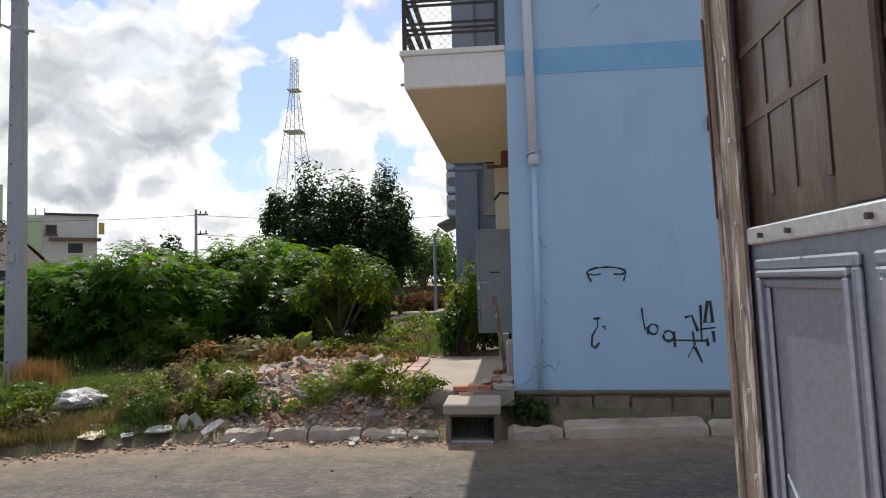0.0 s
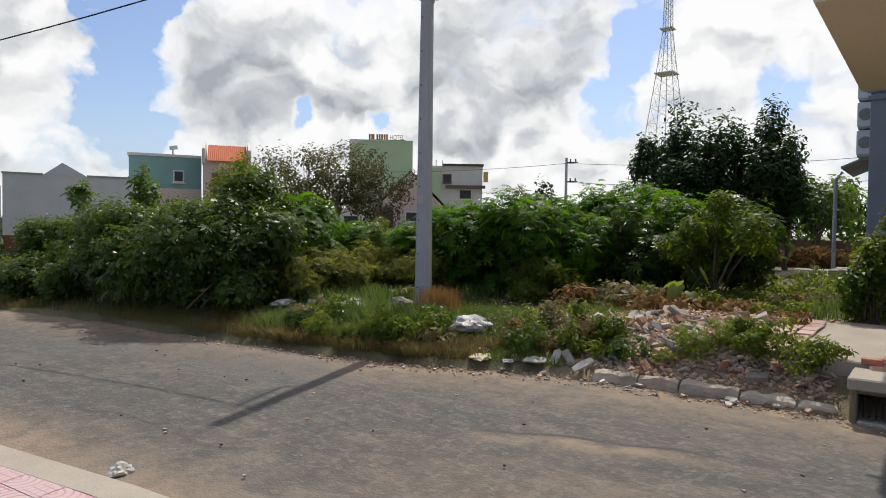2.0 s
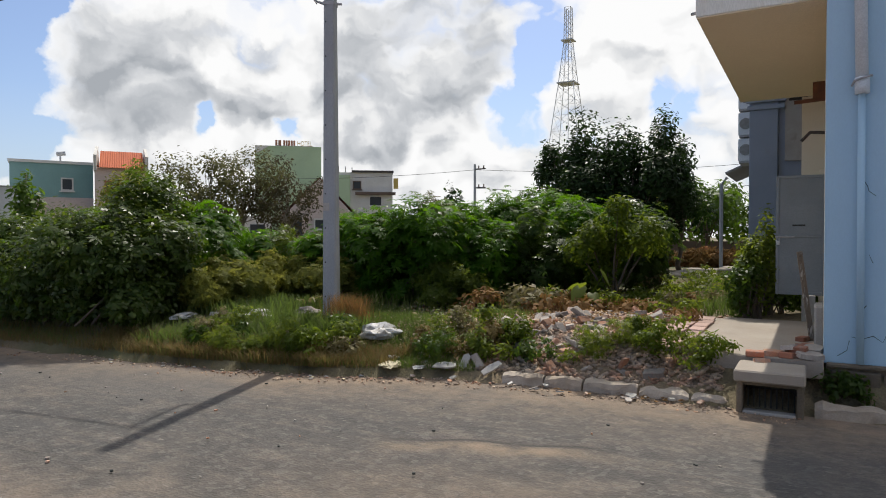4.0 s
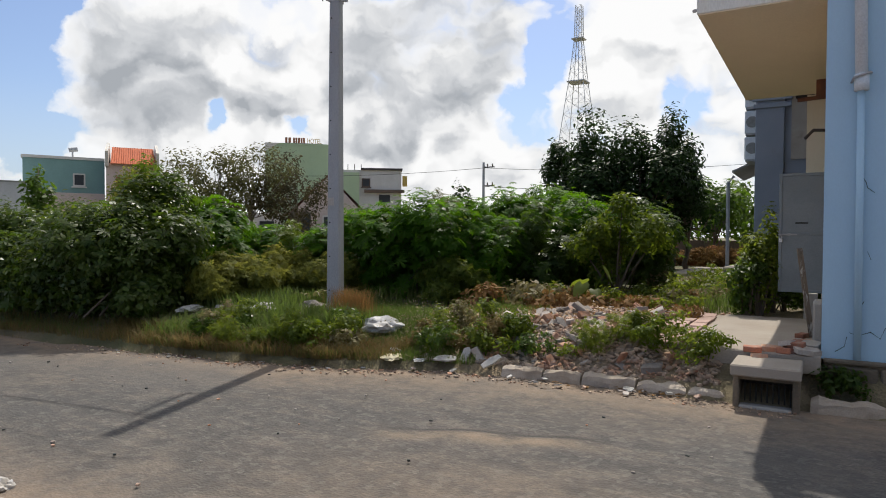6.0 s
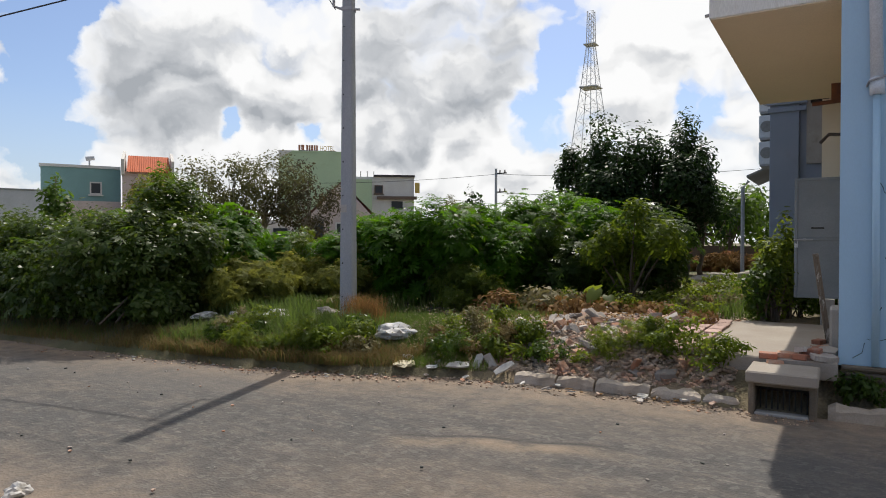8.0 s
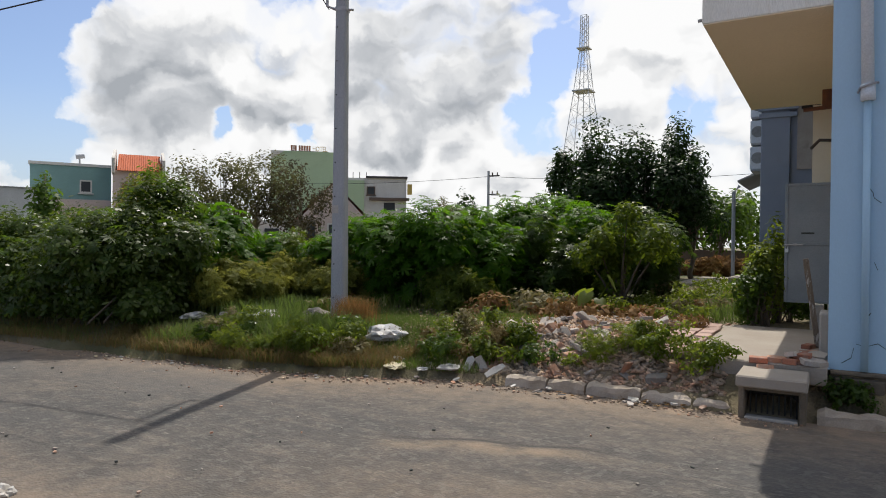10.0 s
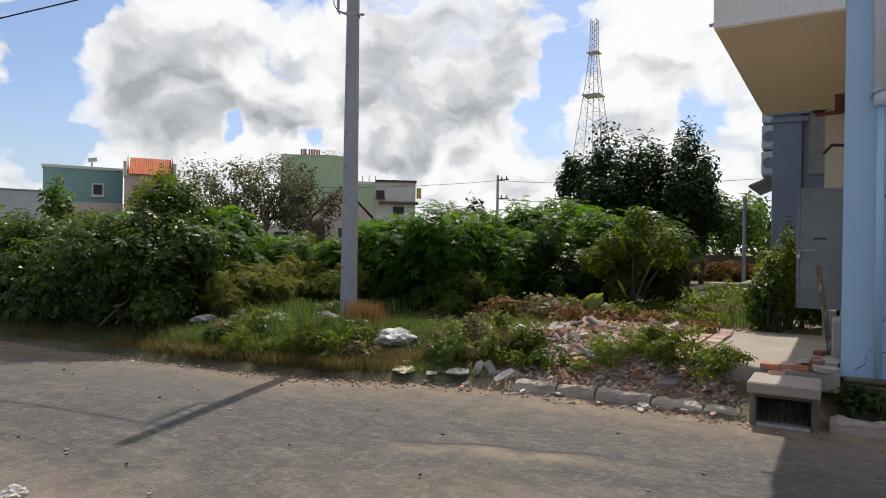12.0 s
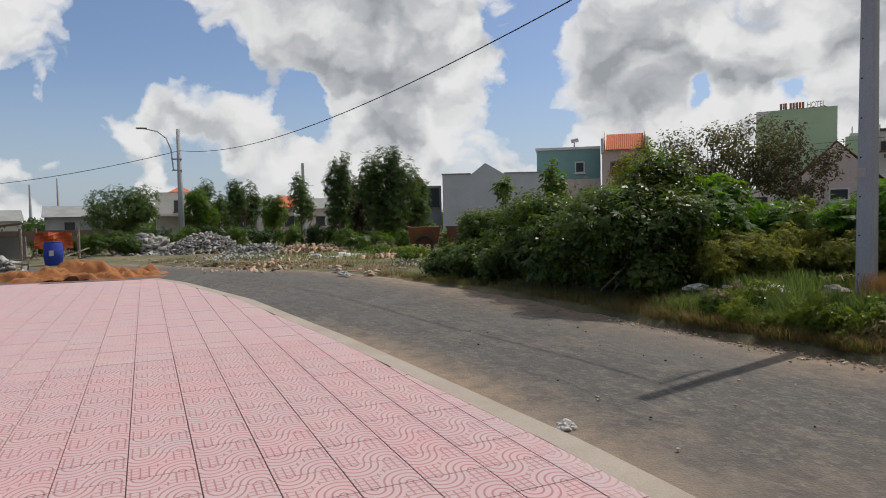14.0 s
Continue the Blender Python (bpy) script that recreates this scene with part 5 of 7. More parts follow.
def far_houses():
    h, m, w = block("house", -63.3, -57.9, 55, 7.05, 9, "teal", "flat roofed teal plastered house")
    part("parapet", Shape().box((-0.1, -0.1, 7.052), (w - 0.01, 9.1, 7.25), m), "white", h)
    window(h, m, w * 0.6, 5.1, 0.8, 0.95)
    part("lower_wall", Shape().box((0, -0.25, 0), (w, -0.002, 4.6), m), "palepink", h, "paler lower storey")
    tank = part("water_tank", Shape().tube([m @ Vector((w * 0.55, 2, 7.95)), m @ Vector((w * 0.55 + 0.6, 2, 8.05))], 0.17, 10), "steel", h)
    part("tank_stand", Shape().box((w * 0.55 + 0.2, 1.9, 7.25), (w * 0.55 + 0.32, 2.1, 7.9), m), "steel", tank)

    h, m, w = block("house", -57.8, -54.0, 53, 6.75, 8, "palepink", "pale house with a steep orange tiled roof")
    roof = Shape().add([m @ Vector(p) for p in ((0.3, -0.4, 6.7), (w - 0.3, -0.4, 6.7), (w - 0.3, 3.2, 8.3), (0.3, 3.2, 8.3), (0.3, 7.0, 6.7), (w - 0.3, 7.0, 6.7))], [(0, 1, 2, 3), (3, 2, 5, 4), (0, 3, 4), (1, 5, 2)])
    part("roof", roof, "roof", h, "orange tiled roof")
    for x in (-0.05, w - 0.22):
        side = [(-0.55, 6.5), (-0.8, 7.55), (-0.55, 7.6), (3.2, 8.62), (7.2, 6.9), (7.0, 6.3)]
        vs = [m @ Vector((x + dx, yy, zz)) for dx in (0, 0.2) for yy, zz in side]
        part("gable_wall", Shape().add(vs, [(5, 4, 3, 2, 1, 0), (6, 7, 8, 9, 10, 11)] + [(q, (q + 1) % 6, 6 + (q + 1) % 6, 6 + q) for q in range(6)]), "white", h)
    window(h, m, w * 0.18, 4.9, 0.9, 0.9, "redroof")
    for i in range(19):
        x = 0.4 + i * (w - 0.8) / 18
        part("roof_ridge", Shape().tube([m @ Vector((x, -0.4, 6.73)), m @ Vector((x, 3.15, 8.3))], 0.028, 4), "roof", h)

    h, m, w = block("house", -71.6, -62.6, 50, 4.9, 14, "warehouse", "long grey plastered shed with a shallow gable")
    part("gable", Shape().add([m @ Vector(p) for p in ((w * 0.28, -0.02, 4.9), (w * 0.60, -0.02, 4.9), (w * 0.42, -0.02, 5.75), (w * 0.28, 13, 4.9), (w * 0.60, 13, 4.9), (w * 0.42, 13, 5.75))], [(0, 1, 2), (3, 5, 4), (0, 2, 5, 3), (1, 4, 5, 2), (0, 3, 4, 1)]), "warehouse", h)
    part("coping", Shape().box((-0.05, -0.06, 4.902), (w * 0.279, 0.3, 5.0), m).box((w * 0.601, -0.06, 4.902), (w + 0.05, 0.3, 5.0), m), "sheetgrey", h)
    h, m, w = block("house", -74.4, -71.7, 52, 4.2, 8, "sheetgrey", "small grey house with a red roof end")
    part("roof", Shape().box((-0.2, 1.0, 4.203), (1.0, 3.0, 4.8), m), "roof", h)
    window(h, m, w * 0.55, 2.6, 0.9, 1.4, "glassdark")

    h, m, w = block("hotel", -45.75, -40.25, 78, 12.1, 14, "hotelgreen", "tall pale green hotel block with roof letters")
    part("parapet", Shape().box((0, -0.05, 12.102), (w, 0.25, 12.3), m), "hotelgreen", h)
    sign = part("sign_frame", Shape().box((w * 0.30, 0.05, 12.302), (w * 0.88, 0.15, 12.36), m), "iron", h)
    x = w * 0.30
    for i, ww in enumerate((0.42, 0.2, 0.5, 0, 0.42, 0.42, 0.48, 0.42, 0.42, 0)):
        ww *= 0.86
        if ww:
            part("sign_bar", Shape().box((x, 0.02, 12.38), (x + ww * 0.62, 0.14, 12.98), m), "letters", sign)
        x += (ww or 0.22) * 0.76
    txt = bpy.data.curves.new("sign_word", "FONT")
    txt.body, txt.size, txt.extrude = "HOTEL", 0.60, 0.05
    txt.materials.append(MAT["lettersy"])
    ob = new("sign_word", txt)
    ob.parent = sign
    ob.matrix_basis = m @ pose(x, 0.08, 12.38, 90, 0, 0) @ Matrix.Diagonal((0.9, 1.35, 1, 1))
    tagged(ob, "orange roof letters reading HOTEL")
    part("stair_wall", Shape().add([m @ Vector(p) for p in ((0.0, -0.1, 11.3), (1.6, -0.1, 12.29), (0.0, -0.1, 12.29), (0.0, 0.2, 11.3), (1.6, 0.2, 12.29), (0.0, 0.2, 12.29))], [(0, 1, 2), (3, 5, 4), (0, 3, 4, 1), (1, 4, 5, 2), (2, 5, 3, 0)]), "white", h)

    h, m, w = block("house", -39.5, -34.1, 70, 8.6, 12, "white", "white flat roofed building with a dark roof edge")
    part("roof_edge", Shape().box((w * 0.35, -0.3, 8.602), (w + 0.1, 4, 8.8), m), "iron", h)
    part("ledge", Shape().box((w * 0.4, -0.6, 6.2), (w + 0.3, -0.002, 6.5), m), "brownsheet", h)
    part("green_bay", Shape().box((-0.3, -0.3, 0), (w * 0.32, -0.003, 8.3), m), "hotelgreen", h)
    window(h, m, w * 0.36, 6.8, 0.9, 0.9, "brownsheet")
    window(h, m, w * 0.62, 5.0, 1.4, 1.1)
    for i in range(4):
        part("rail_post", Shape().tube([m @ Vector((0.2 + i * 0.7, 0, 8.6)), m @ Vector((0.2 + i * 0.7, 0, 9.2))], 0.04, 5), "iron", h)
    part("side_sign", Shape().box((w + 0.11, -0.2, 6.9), (w + 0.6, 0.1, 8.0), m), "lettersy", h, "small yellow sign box")

    # gable house nearer by
    h, m, w = block("house", -43.4, -37.4, 46, 3.2, 9, "palepink", "pale pink house with a red tiled gable roof")
    part("gable_wall", Shape().add([m @ Vector(p) for p in ((0, 0, 3.2), (w, 0, 3.2), (w * 0.5, 0, 5.75), (0, 0.25, 3.2), (w, 0.25, 3.2), (w * 0.5, 0.25, 5.75))], [(0, 1, 2), (3, 5, 4), (0, 3, 4, 1), (1, 4, 5, 2), (2, 5, 3, 0)]), "palepink", h)
    part("roof", Shape().add([m @ Vector(p) for p in ((-0.4, 0.26, 3.1), (w * 0.5, 0.26, 5.9), (w * 0.5, 9, 5.9), (-0.4, 9, 3.1), (w + 0.4, 0.26, 3.1), (w + 0.4, 9, 3.1))], [(0, 1, 2, 3), (1, 4, 5, 2)]), "redroof", h)
    window(h, m, 0.5, 1.9, 0.7, 1.3, "glassdark")
    window(h, m, 2.0, 2.2, 1.1, 0.8)
    # low white buildings behind the thin trees
    h, m, w = block("house", -53.5, -44.4, 58, 3.5, 8, "white", "low white house seen behind trees")
    for i in range(4):
        window(h, m, 0.8 + i * 2.2, 1.6, 1.2, 1.2, "glassdark")
    # houses along the far street, to the west
    h, m, w = block("house", -95.4, -92.6, 62, 4.3, 8, "white", "white house with a small orange roof")
    part("roof", Shape().add([m @ Vector(p) for p in ((w * 0.35, -0.1, 4.3), (w + 0.1, -0.1, 4.3), (w * 0.7, 2, 4.95), (w * 0.35, 4, 4.3), (w + 0.1, 4, 4.3))], [(0, 1, 2), (1, 4, 2), (4, 3, 2), (3, 0, 2)]), "roof", h)
    window(h, m, w * 0.5, 2.6, 0.8, 1.0, "glassdark")
    part("canopy", Shape().box((0, -2.5, 2.2), (w * 1.6, -0.002, 2.35), m), "white", h)
    for az0, az1, d, ht, mt, lb in ((-85.6, -84.4, 64, 2.9, "roof", "far small house with an orange roof"), (-90.5, -87.0, 66, 2.6, "white", "far low white shed"), (-83.5, -80.5, 68, 2.8, "white", "far low white house"),
                                    (-103.0, -98.8, 75, 2.4, "sheetgrey", "far low grey house"), (-110, -104.5, 80, 2.1, "white", "far low white house")):
        h, m, w = block("house", az0, az1, d, ht, 8, mt if mt != "roof" else "palepink", lb)
        part("roof", Shape().add([m @ Vector(p) for p in ((-0.3, -0.4, ht), (w + 0.3, -0.4, ht), (w + 0.3, 4, ht + 1.2), (-0.3, 4, ht + 1.2), (-0.3, 8.2, ht), (w + 0.3, 8.2, ht))], [(0, 1, 2, 3), (3, 2, 5, 4), (0, 3, 4), (1, 5, 2)]), "roof" if mt == "roof" else "sheetgrey", h)
        window(h, m, w * 0.3, ht * 0.4, 0.9, 0.9, "glassdark")


far_houses()

# ---------------------------------------------------------------- trees


def tree(name, x, y, height, radius, mat, label, leaf="oval", n=1600, size=0.22, lobes=11, trunk=0.12, bark="bark", clear=0.35, squash=1.0, gz=None, flat=0.0, airy=0.0):
    z0 = float(ground_z(x, y)) if gz is None else gz
    t = thing(name, (x, y, z0), label, "tree")
    t.location = (0, 0, 0)
    base = z0 + height * clear
    c = (x, y, (base + z0 + height) / 2)
    rad = (radius, radius, (z0 + height - base) / 2 * 1.02 * squash)
    p, nr, lc, lr = crown_points(n, c, rad, lobes, 0.25, flat, airy)
    s = Shape()
    fork = Vector((x + rng.normal(0, 0.03) * height, y, base + 0.05 * height))
    s.tube([(x, y, z0 - 0.1), (x + rng.normal(0, 0.02) * height, y, (z0 + base) / 2), fork, (c[0], c[1], c[2] + rad[2] * 0.4)], [trunk, trunk * 0.85, trunk * 0.7, trunk * 0.2], 8)
    for q in lc:
        q = Vector(q)
        mid = fork.lerp(q, 0.5) + Vector((rng.normal(0, 0.05), rng.normal(0, 0.05), 0.06)) * height * 0.3
        s.tube([fork.lerp(Vector(c), rng.uniform(0, 0.6)), mid, q], [trunk * 0.4, trunk * 0.25, trunk * 0.08], 5)
    part("trunk", s, bark, t, "", True)
    part("crown", scatter("crown", leaf, p, nr, size * rng.uniform(0.6, 1.25, n)), mat, t)
    return t


def at(az, d):
    v = bearing(az, d)
    return v.x, v.y


# dark fruit tree behind the lot
for az, d, h, r, n, cl in ((-16.4, 25, 6.0, 1.7, 2800, 0.12), (-11.0, 25.5, 5.9, 1.35, 2300, 0.1), (-13.5, 24.5, 5.45, 1.9, 3000, 0.08), (-20.0, 26, 5.4, 1.2, 1300, 0.3), (-17.5, 24, 4.0, 1.4, 1600, 0.1), (-17.4, 25.5, 5.2, 1.4, 1900, 0.12), (-14.6, 26, 5.2, 1.6, 1900, 0.1), (-9.8, 26, 4.3, 1.2, 1500, 0.1), (-12.4, 25.2, 5.2, 1.4, 2000, 0.1)):
    tree("fruit_tree", *at(az, d), h, r * 1.08, "darktree", "dark glossy leaved fruit tree with a dense crown", "oval", int(n * 2.0), 0.185, 16, 0.11, clear=cl, airy=0.5)
for az, d, h, r in ((-7.6, 31, 3.9, 1.6), (-5.6, 34, 4.2, 1.8), (-9.2, 36, 4.0, 1.8)):
    tree("tree", *at(az, d), h, r, "treemid", "light green leafy tree behind the lot", "oval", 1500, 0.28, 10, 0.09, clear=0.15)
tree("tree", *at(-28.6, 36), 5.2, 0.65, "darktree", "slim dark pointed tree far behind the lot", "oval", 420, 0.30, 9, 0.07, clear=0.2)
tree("tree", *at(-30.2, 34), 3.9, 1.3, "treeolive", "pale olive feathery shrub tree", "sprig", 900, 0.35, 9, 0.07, clear=0.15)
for az, d, h, r, mt, n in ((-52.2, 27, 4.7, 1.5, "treeolive", 800), (-49.2, 27.5, 4.6, 1.5, "treeolive", 800), (-46.6, 28, 5.1, 2.1, "treeolive", 1300), (-43.4, 28, 4.6, 1.75, "treebrown", 1300), (-55.2, 27, 4.1, 1.25, "treeyellow", 900)):
    tree("tree", *at(az, d), h + 0.3, r * 1.1, mt, "slender roadside tree with a thin airy crown", "oval", int(n * 2.6), 0.15, 30, 0.075, "palebark", 0.30, airy=0.95)
tree("tree", *at(-62.2, 26), 4.75, 0.62, "treemid", "small bushy tree rising behind the hedge", "oval", 700, 0.22, 9, 0.07, clear=0.2)
tree("papaya_tree", *at(-66.5, 22), 2.9, 0.5, "treemid", "thin young tree above the hedge", "palmate", 34, 0.3, 6, 0.04, clear=0.6)
# trees to the west
for az, d, h, r, mt, n, cl in ((-97.9, 52, 4.3, 2.9, "fartree", 2200, 0.1), (-92.3, 50, 4.2, 1.5, "treemid", 1100, 0.15), (-91.5, 56, 5.0, 1.5, "fartree", 900, 0.2), (-88.6, 48, 5.0, 1.5, "fartree", 1100, 0.12), (-86.2, 50, 3.6, 1.2, "treemid", 700, 0.2),
                               (-83.9, 48, 4.9, 1.1, "fartree", 650, 0.15), (-80.8, 40, 5.9, 1.15, "fartree", 1100, 0.1), (-77.6, 38, 5.4, 1.5, "fartree", 1300, 0.08), (-75.9, 38, 5.6, 1.5, "fartree", 1500, 0.08), (-79.2, 41, 4.3, 0.9, "treebrown", 600, 0.15),
                               (-73.6, 44, 4.6, 0.8, "fartree", 600, 0.15), (-74.6, 40, 3.9, 1.2, "fartree", 900, 0.1), (-90.0, 60, 3.6, 1.8, "fartree", 700, 0.1)):
    tree("street_tree", *at(az, d), h * 1.08, r * 1.02, mt, "dark green street tree on the far side", "sprig", int(n * 1.6), 0.31, 20, 0.12, clear=cl, airy=0.5)


def far_woods():
    n = 9000
    az = np.radians(rng.uniform(-112, -20, n))
    d = rng.uniform(78, 125, n)
    h = 1.2 + 1.6 * (0.5 + 0.5 * np.sin(az * 37) * np.sin(az * 91)) * rng.random(n)
    p = np.stack([d * np.sin(az), d * np.cos(az), h * rng.random(n) ** 0.5], -1)
    nr = rng.normal(size=(n, 3)) + [0, 0, 0.8]
    me = scatter("far_woods", "sprig", p, nr, rng.uniform(0.8, 1.8, n))
    return single("far_woods", me, "fartree", "low dark green scrub on the horizon", "woods", "stuff")


far_woods()


def banana(x, y):
    z0 = float(ground_z(x, y))
    b = thing("banana_plant", (x, y, z0), "banana plant with broad drooping leaves", "plant")
    b.location = (0, 0, 0)
    part("stem", Shape().tube([(x, y, z0), (x, y, z0 + 1.9)], [0.12, 0.08], 8), "palebark", b)
    for k in range(6):
        a = k * 1.05 + 0.3
        d = Vector((math.cos(a), math.sin(a), 0))
        side = Vector((-d.y, d.x, 0))
        vs, fs = [], []
        for i in range(7):
            t = i / 6
            mid = Vector((x, y, z0 + 1.85)) + d * (1.5 * t) + Vector((0, 0, 0.75 * t - 1.05 * t * t))
            w = 0.26 * math.sin(math.pi * min(1, 0.12 + 0.88 * t)) + 0.01
            vs += [mid - side * w - Vector((0, 0, 0.06)), mid, mid + side * w - Vector((0, 0, 0.06))]
        for i in range(6):
            fs += [(3 * i, 3 * i + 1, 3 * i + 4, 3 * i + 3), (3 * i + 1, 3 * i + 2, 3 * i + 5, 3 * i + 4)]
        part("leaf", Shape().add(vs, fs), "weed", b)


banana(*at(-24.0, 21))

# ---------------------------------------------------------------- cassava hedge and shrubs


def cassava(x, y, height, radius, mat="cassava", n=900, size=0.15, vine=0.0):
    """A bush of upright stems with hand shaped leaves; vine: the share of small creeper leaves over it."""
    z0 = float(ground_z(x, y))
    label = "leafy green cassava bush with hand shaped leaves" if vine < 0.4 else "dark cassava bush overgrown with small leaved creeper"
    b = thing("cassava_bush", (x, y, z0), label, "bush", "cassava thicket")
    b.location = (0, 0, 0)
    c = (x, y, z0 + height * 0.47)
    p, nr, lc, lr = crown_points(n, c, (radius, radius, height * 0.56), 18, 0.3, 0.6)
    keep = p[:, 2] > z0 + 0.05
    p, nr = p[keep], nr[keep]
    for q in lc[:8]:
        foot = Vector((x + rng.normal(0, radius * 0.25), y + rng.normal(0, radius * 0.25), z0 - 0.05))
        q = Vector(q)
        part("stem", Shape().tube([foot, foot.lerp(q, 0.5) + Vector((0, 0, 0.1)), q], [0.018, 0.014, 0.007], 5), "bark", b)
    cut = int(len(p) * (1 - vine))
    part("foliage", scatter("foliage", "palmate", p[:cut], nr[:cut], size * rng.uniform(0.6, 1.25, cut)), mat, b)
    if vine:
        k = 5
        pv = np.repeat(p[cut:], k, 0) + rng.normal(0, 0.07, ((len(p) - cut) * k, 3))
        nv = np.repeat(nr[cut:], k, 0) + rng.normal(0, 0.5, ((len(p) - cut) * k, 3))
        up = pv[:, 2] > z0 + 0.03
        part("creeper", scatter("creeper", "ovate", pv[up], nv[up], 0.085 * rng.uniform(0.55, 1.3, int(up.sum()))), "creeper", b, "small leaved green creeper")
    return b


HEDGE = [  # place, height, radius
    (-9.75, 6.85, 1.95, 1.1, "cassava_dark"), (-10.0, 7.3, 2.3, 0.9, "cassava_dark"), (-10.6, 6.55, 2.0, 1.25, "cassava_dark"), (-11.6, 6.5, 1.95, 1.3, "cassava_dark"), (-13.0, 6.55, 1.9, 1.3, "cassava_dark"), (-14.5, 6.8, 1.8, 1.3, "cassava_dark"), (-15.7, 7.4, 1.7, 1.2, "cassava_dark"), (-16.6, 8.6, 1.7, 1.2, "cassava_dark"),
    (-10.4, 7.7, 2.25, 1.1, "cassava_dark"), (-10.1, 8.6, 2.05, 1.0, "cassava"), (-10.8, 8.2, 1.95, 1.2, "cassava"), (-12.4, 8.4, 1.9, 1.3, "cassava"), (-14.0, 8.6, 1.9, 1.3, "cassava_dark"),
    (-10.2, 9.9, 1.35, 1.0, "cassava"), (-10.6, 10.6, 1.5, 1.1, "cassava"), (-8.3, 10.4, 1.75, 1.0, "cassava"),
    (-7.3, 10.3, 2.0, 1.0, "cassava"), (-6.3, 10.5, 2.0, 1.0, "cassava"), (-5.6, 11.2, 1.95, 1.0, "cassava"), (-7.0, 11.6, 2.1, 1.1, "cassava"), (-8.4, 12.0, 2.0, 1.2, "cassava"),
    (-4.9, 12.3, 1.95, 0.95, "cassava_dark"), (-6.0, 13.2, 2.2, 1.2, "cassava"), (-4.6, 13.9, 2.3, 1.1, "cassava"), (-7.6, 14.0, 2.2, 1.3, "cassava"), (-5.4, 15.2, 2.5, 1.2, "cassava"), (-10.0, 13.4, 2.0, 1.4, "cassava"),
    (-17.2, 6.9, 1.75, 1.15, "cassava_dark"), (-18.2, 7.9, 1.85, 1.2, "cassava_dark"), (-17.6, 9.4, 1.9, 1.3, "cassava_dark"), (-20.0, 10.6, 1.9, 1.4, "cassava_dark"), (-22.0, 12.6, 2.1, 1.5, "cassava_dark"),
    (-7.4, 18.6, 3.1, 1.2, "cassava"), (-8.6, 19.6, 2.8, 1.2, "cassava"), (-3.7, 15.6, 2.2, 1.1, "cassava_dark"), (-5.5, 18.5, 2.2, 1.5, "cassava_dark"),
]
HEDGE += [(hx, float(edge_y(hx)) + 0.95, hh, 0.72, "cassava_dark") for hx, hh in ((-9.5, 0.95), (-10.4, 1.1), (-11.5, 1.15), (-12.7, 1.1), (-14.0, 1.05), (-15.3, 0.95), (-16.5, 0.85))]
for hx, hy, hh, hr, hm in HEDGE:
    cassava(hx, hy, hh, hr, hm, int(1250 * hr * hr + 600), 0.155, 0.55 if hm == "cassava_dark" and hx < -9 else 0.08)


def shrub(name, x, y, height, radius, mat, label, leaf="oval", n=1500, size=0.075, low=0.12, category="shrub", airy=0.0):
    z0 = float(ground_z(x, y))
    c = (x, y, z0 + height * (low + (1 - low) / 2))
    p, nr, lc, lr = crown_points(n, c, (radius, radius, height * (1 - low) / 2), 10 + int(8 * airy), 0.25, 0.0, airy)
    keep = p[:, 2] > z0 + 0.02
    p, nr = p[keep], nr[keep]
    if height < 0.8 or low > 9:
        b = thing(name, (x, y, z0), label, category)
        b.location = (0, 0, 0)
        part("foliage", scatter("foliage", leaf, p, nr, size * rng.uniform(0.6, 1.3, len(p))), mat, b)
        return b
    b = thing(name, (x, y, z0), label, category)
    b.location = (0, 0, 0)
    for q in lc[:8]:
        q = Vector(q)
        foot = Vector((x + rng.normal(0, 0.04), y + rng.normal(0, 0.04), z0 - 0.03))
        part("stem", Shape().tube([foot, foot.lerp(q, 0.45) + Vector((0, 0, 0.05 * height)), q], [0.016 * height, 0.010 * height, 0.004], 5), "bark", b)
    part("foliage", scatter("foliage", leaf, p, nr, size * rng.uniform(0.6, 1.3, len(p))), mat, b)
    return b


shrub("citrus_tree", -3.35, 12.2, 2.15, 1.05, "citrus", "young yellow green citrus tree with small leaves", n=4200, size=0.105, low=0.10, category="tree", airy=0.55)
shrub("shrub", -5.75, 10.0, 1.0, 0.62, "weed", "rounded fine leaved green shrub", "sprig", 1500, 0.13, 0.03)
shrub("shrub", -5.2, 10.3, 0.75, 0.5, "weed", "rounded fine leaved green shrub", "sprig", 900, 0.12, 0.03)
# climber beside the gate
for cx, cy, ch, cr in ((-0.55, 11.95, 0.9, 0.42), (-0.12, 12.15, 0.75, 0.36), (-0.95, 12.1, 1.6, 0.42), (-0.85, 11.35, 1.5, 0.34), (-0.98, 11.1, 0.95, 0.36), (-0.72, 11.6, 1.75, 0.28), (-1.0, 11.5, 1.3, 0.3)):
    shrub("climber", cx, cy, ch, cr, "cassava_dark" if ch < 1.2 else "weed", "dense green climbing plant beside the gate", "oval", 1100, 0.085, 0.0)
shrub("weed_clump", 0.12, 7.62, 0.42, 0.2, "cassava_dark", "dark green weed at the foot of the plinth", "oval", 420, 0.06, 0.0)
shrub("weed_clump", 0.32, 7.56, 0.34, 0.16, "cassava_dark", "dark green weed at the foot of the plinth", "oval", 300, 0.055, 0.0)

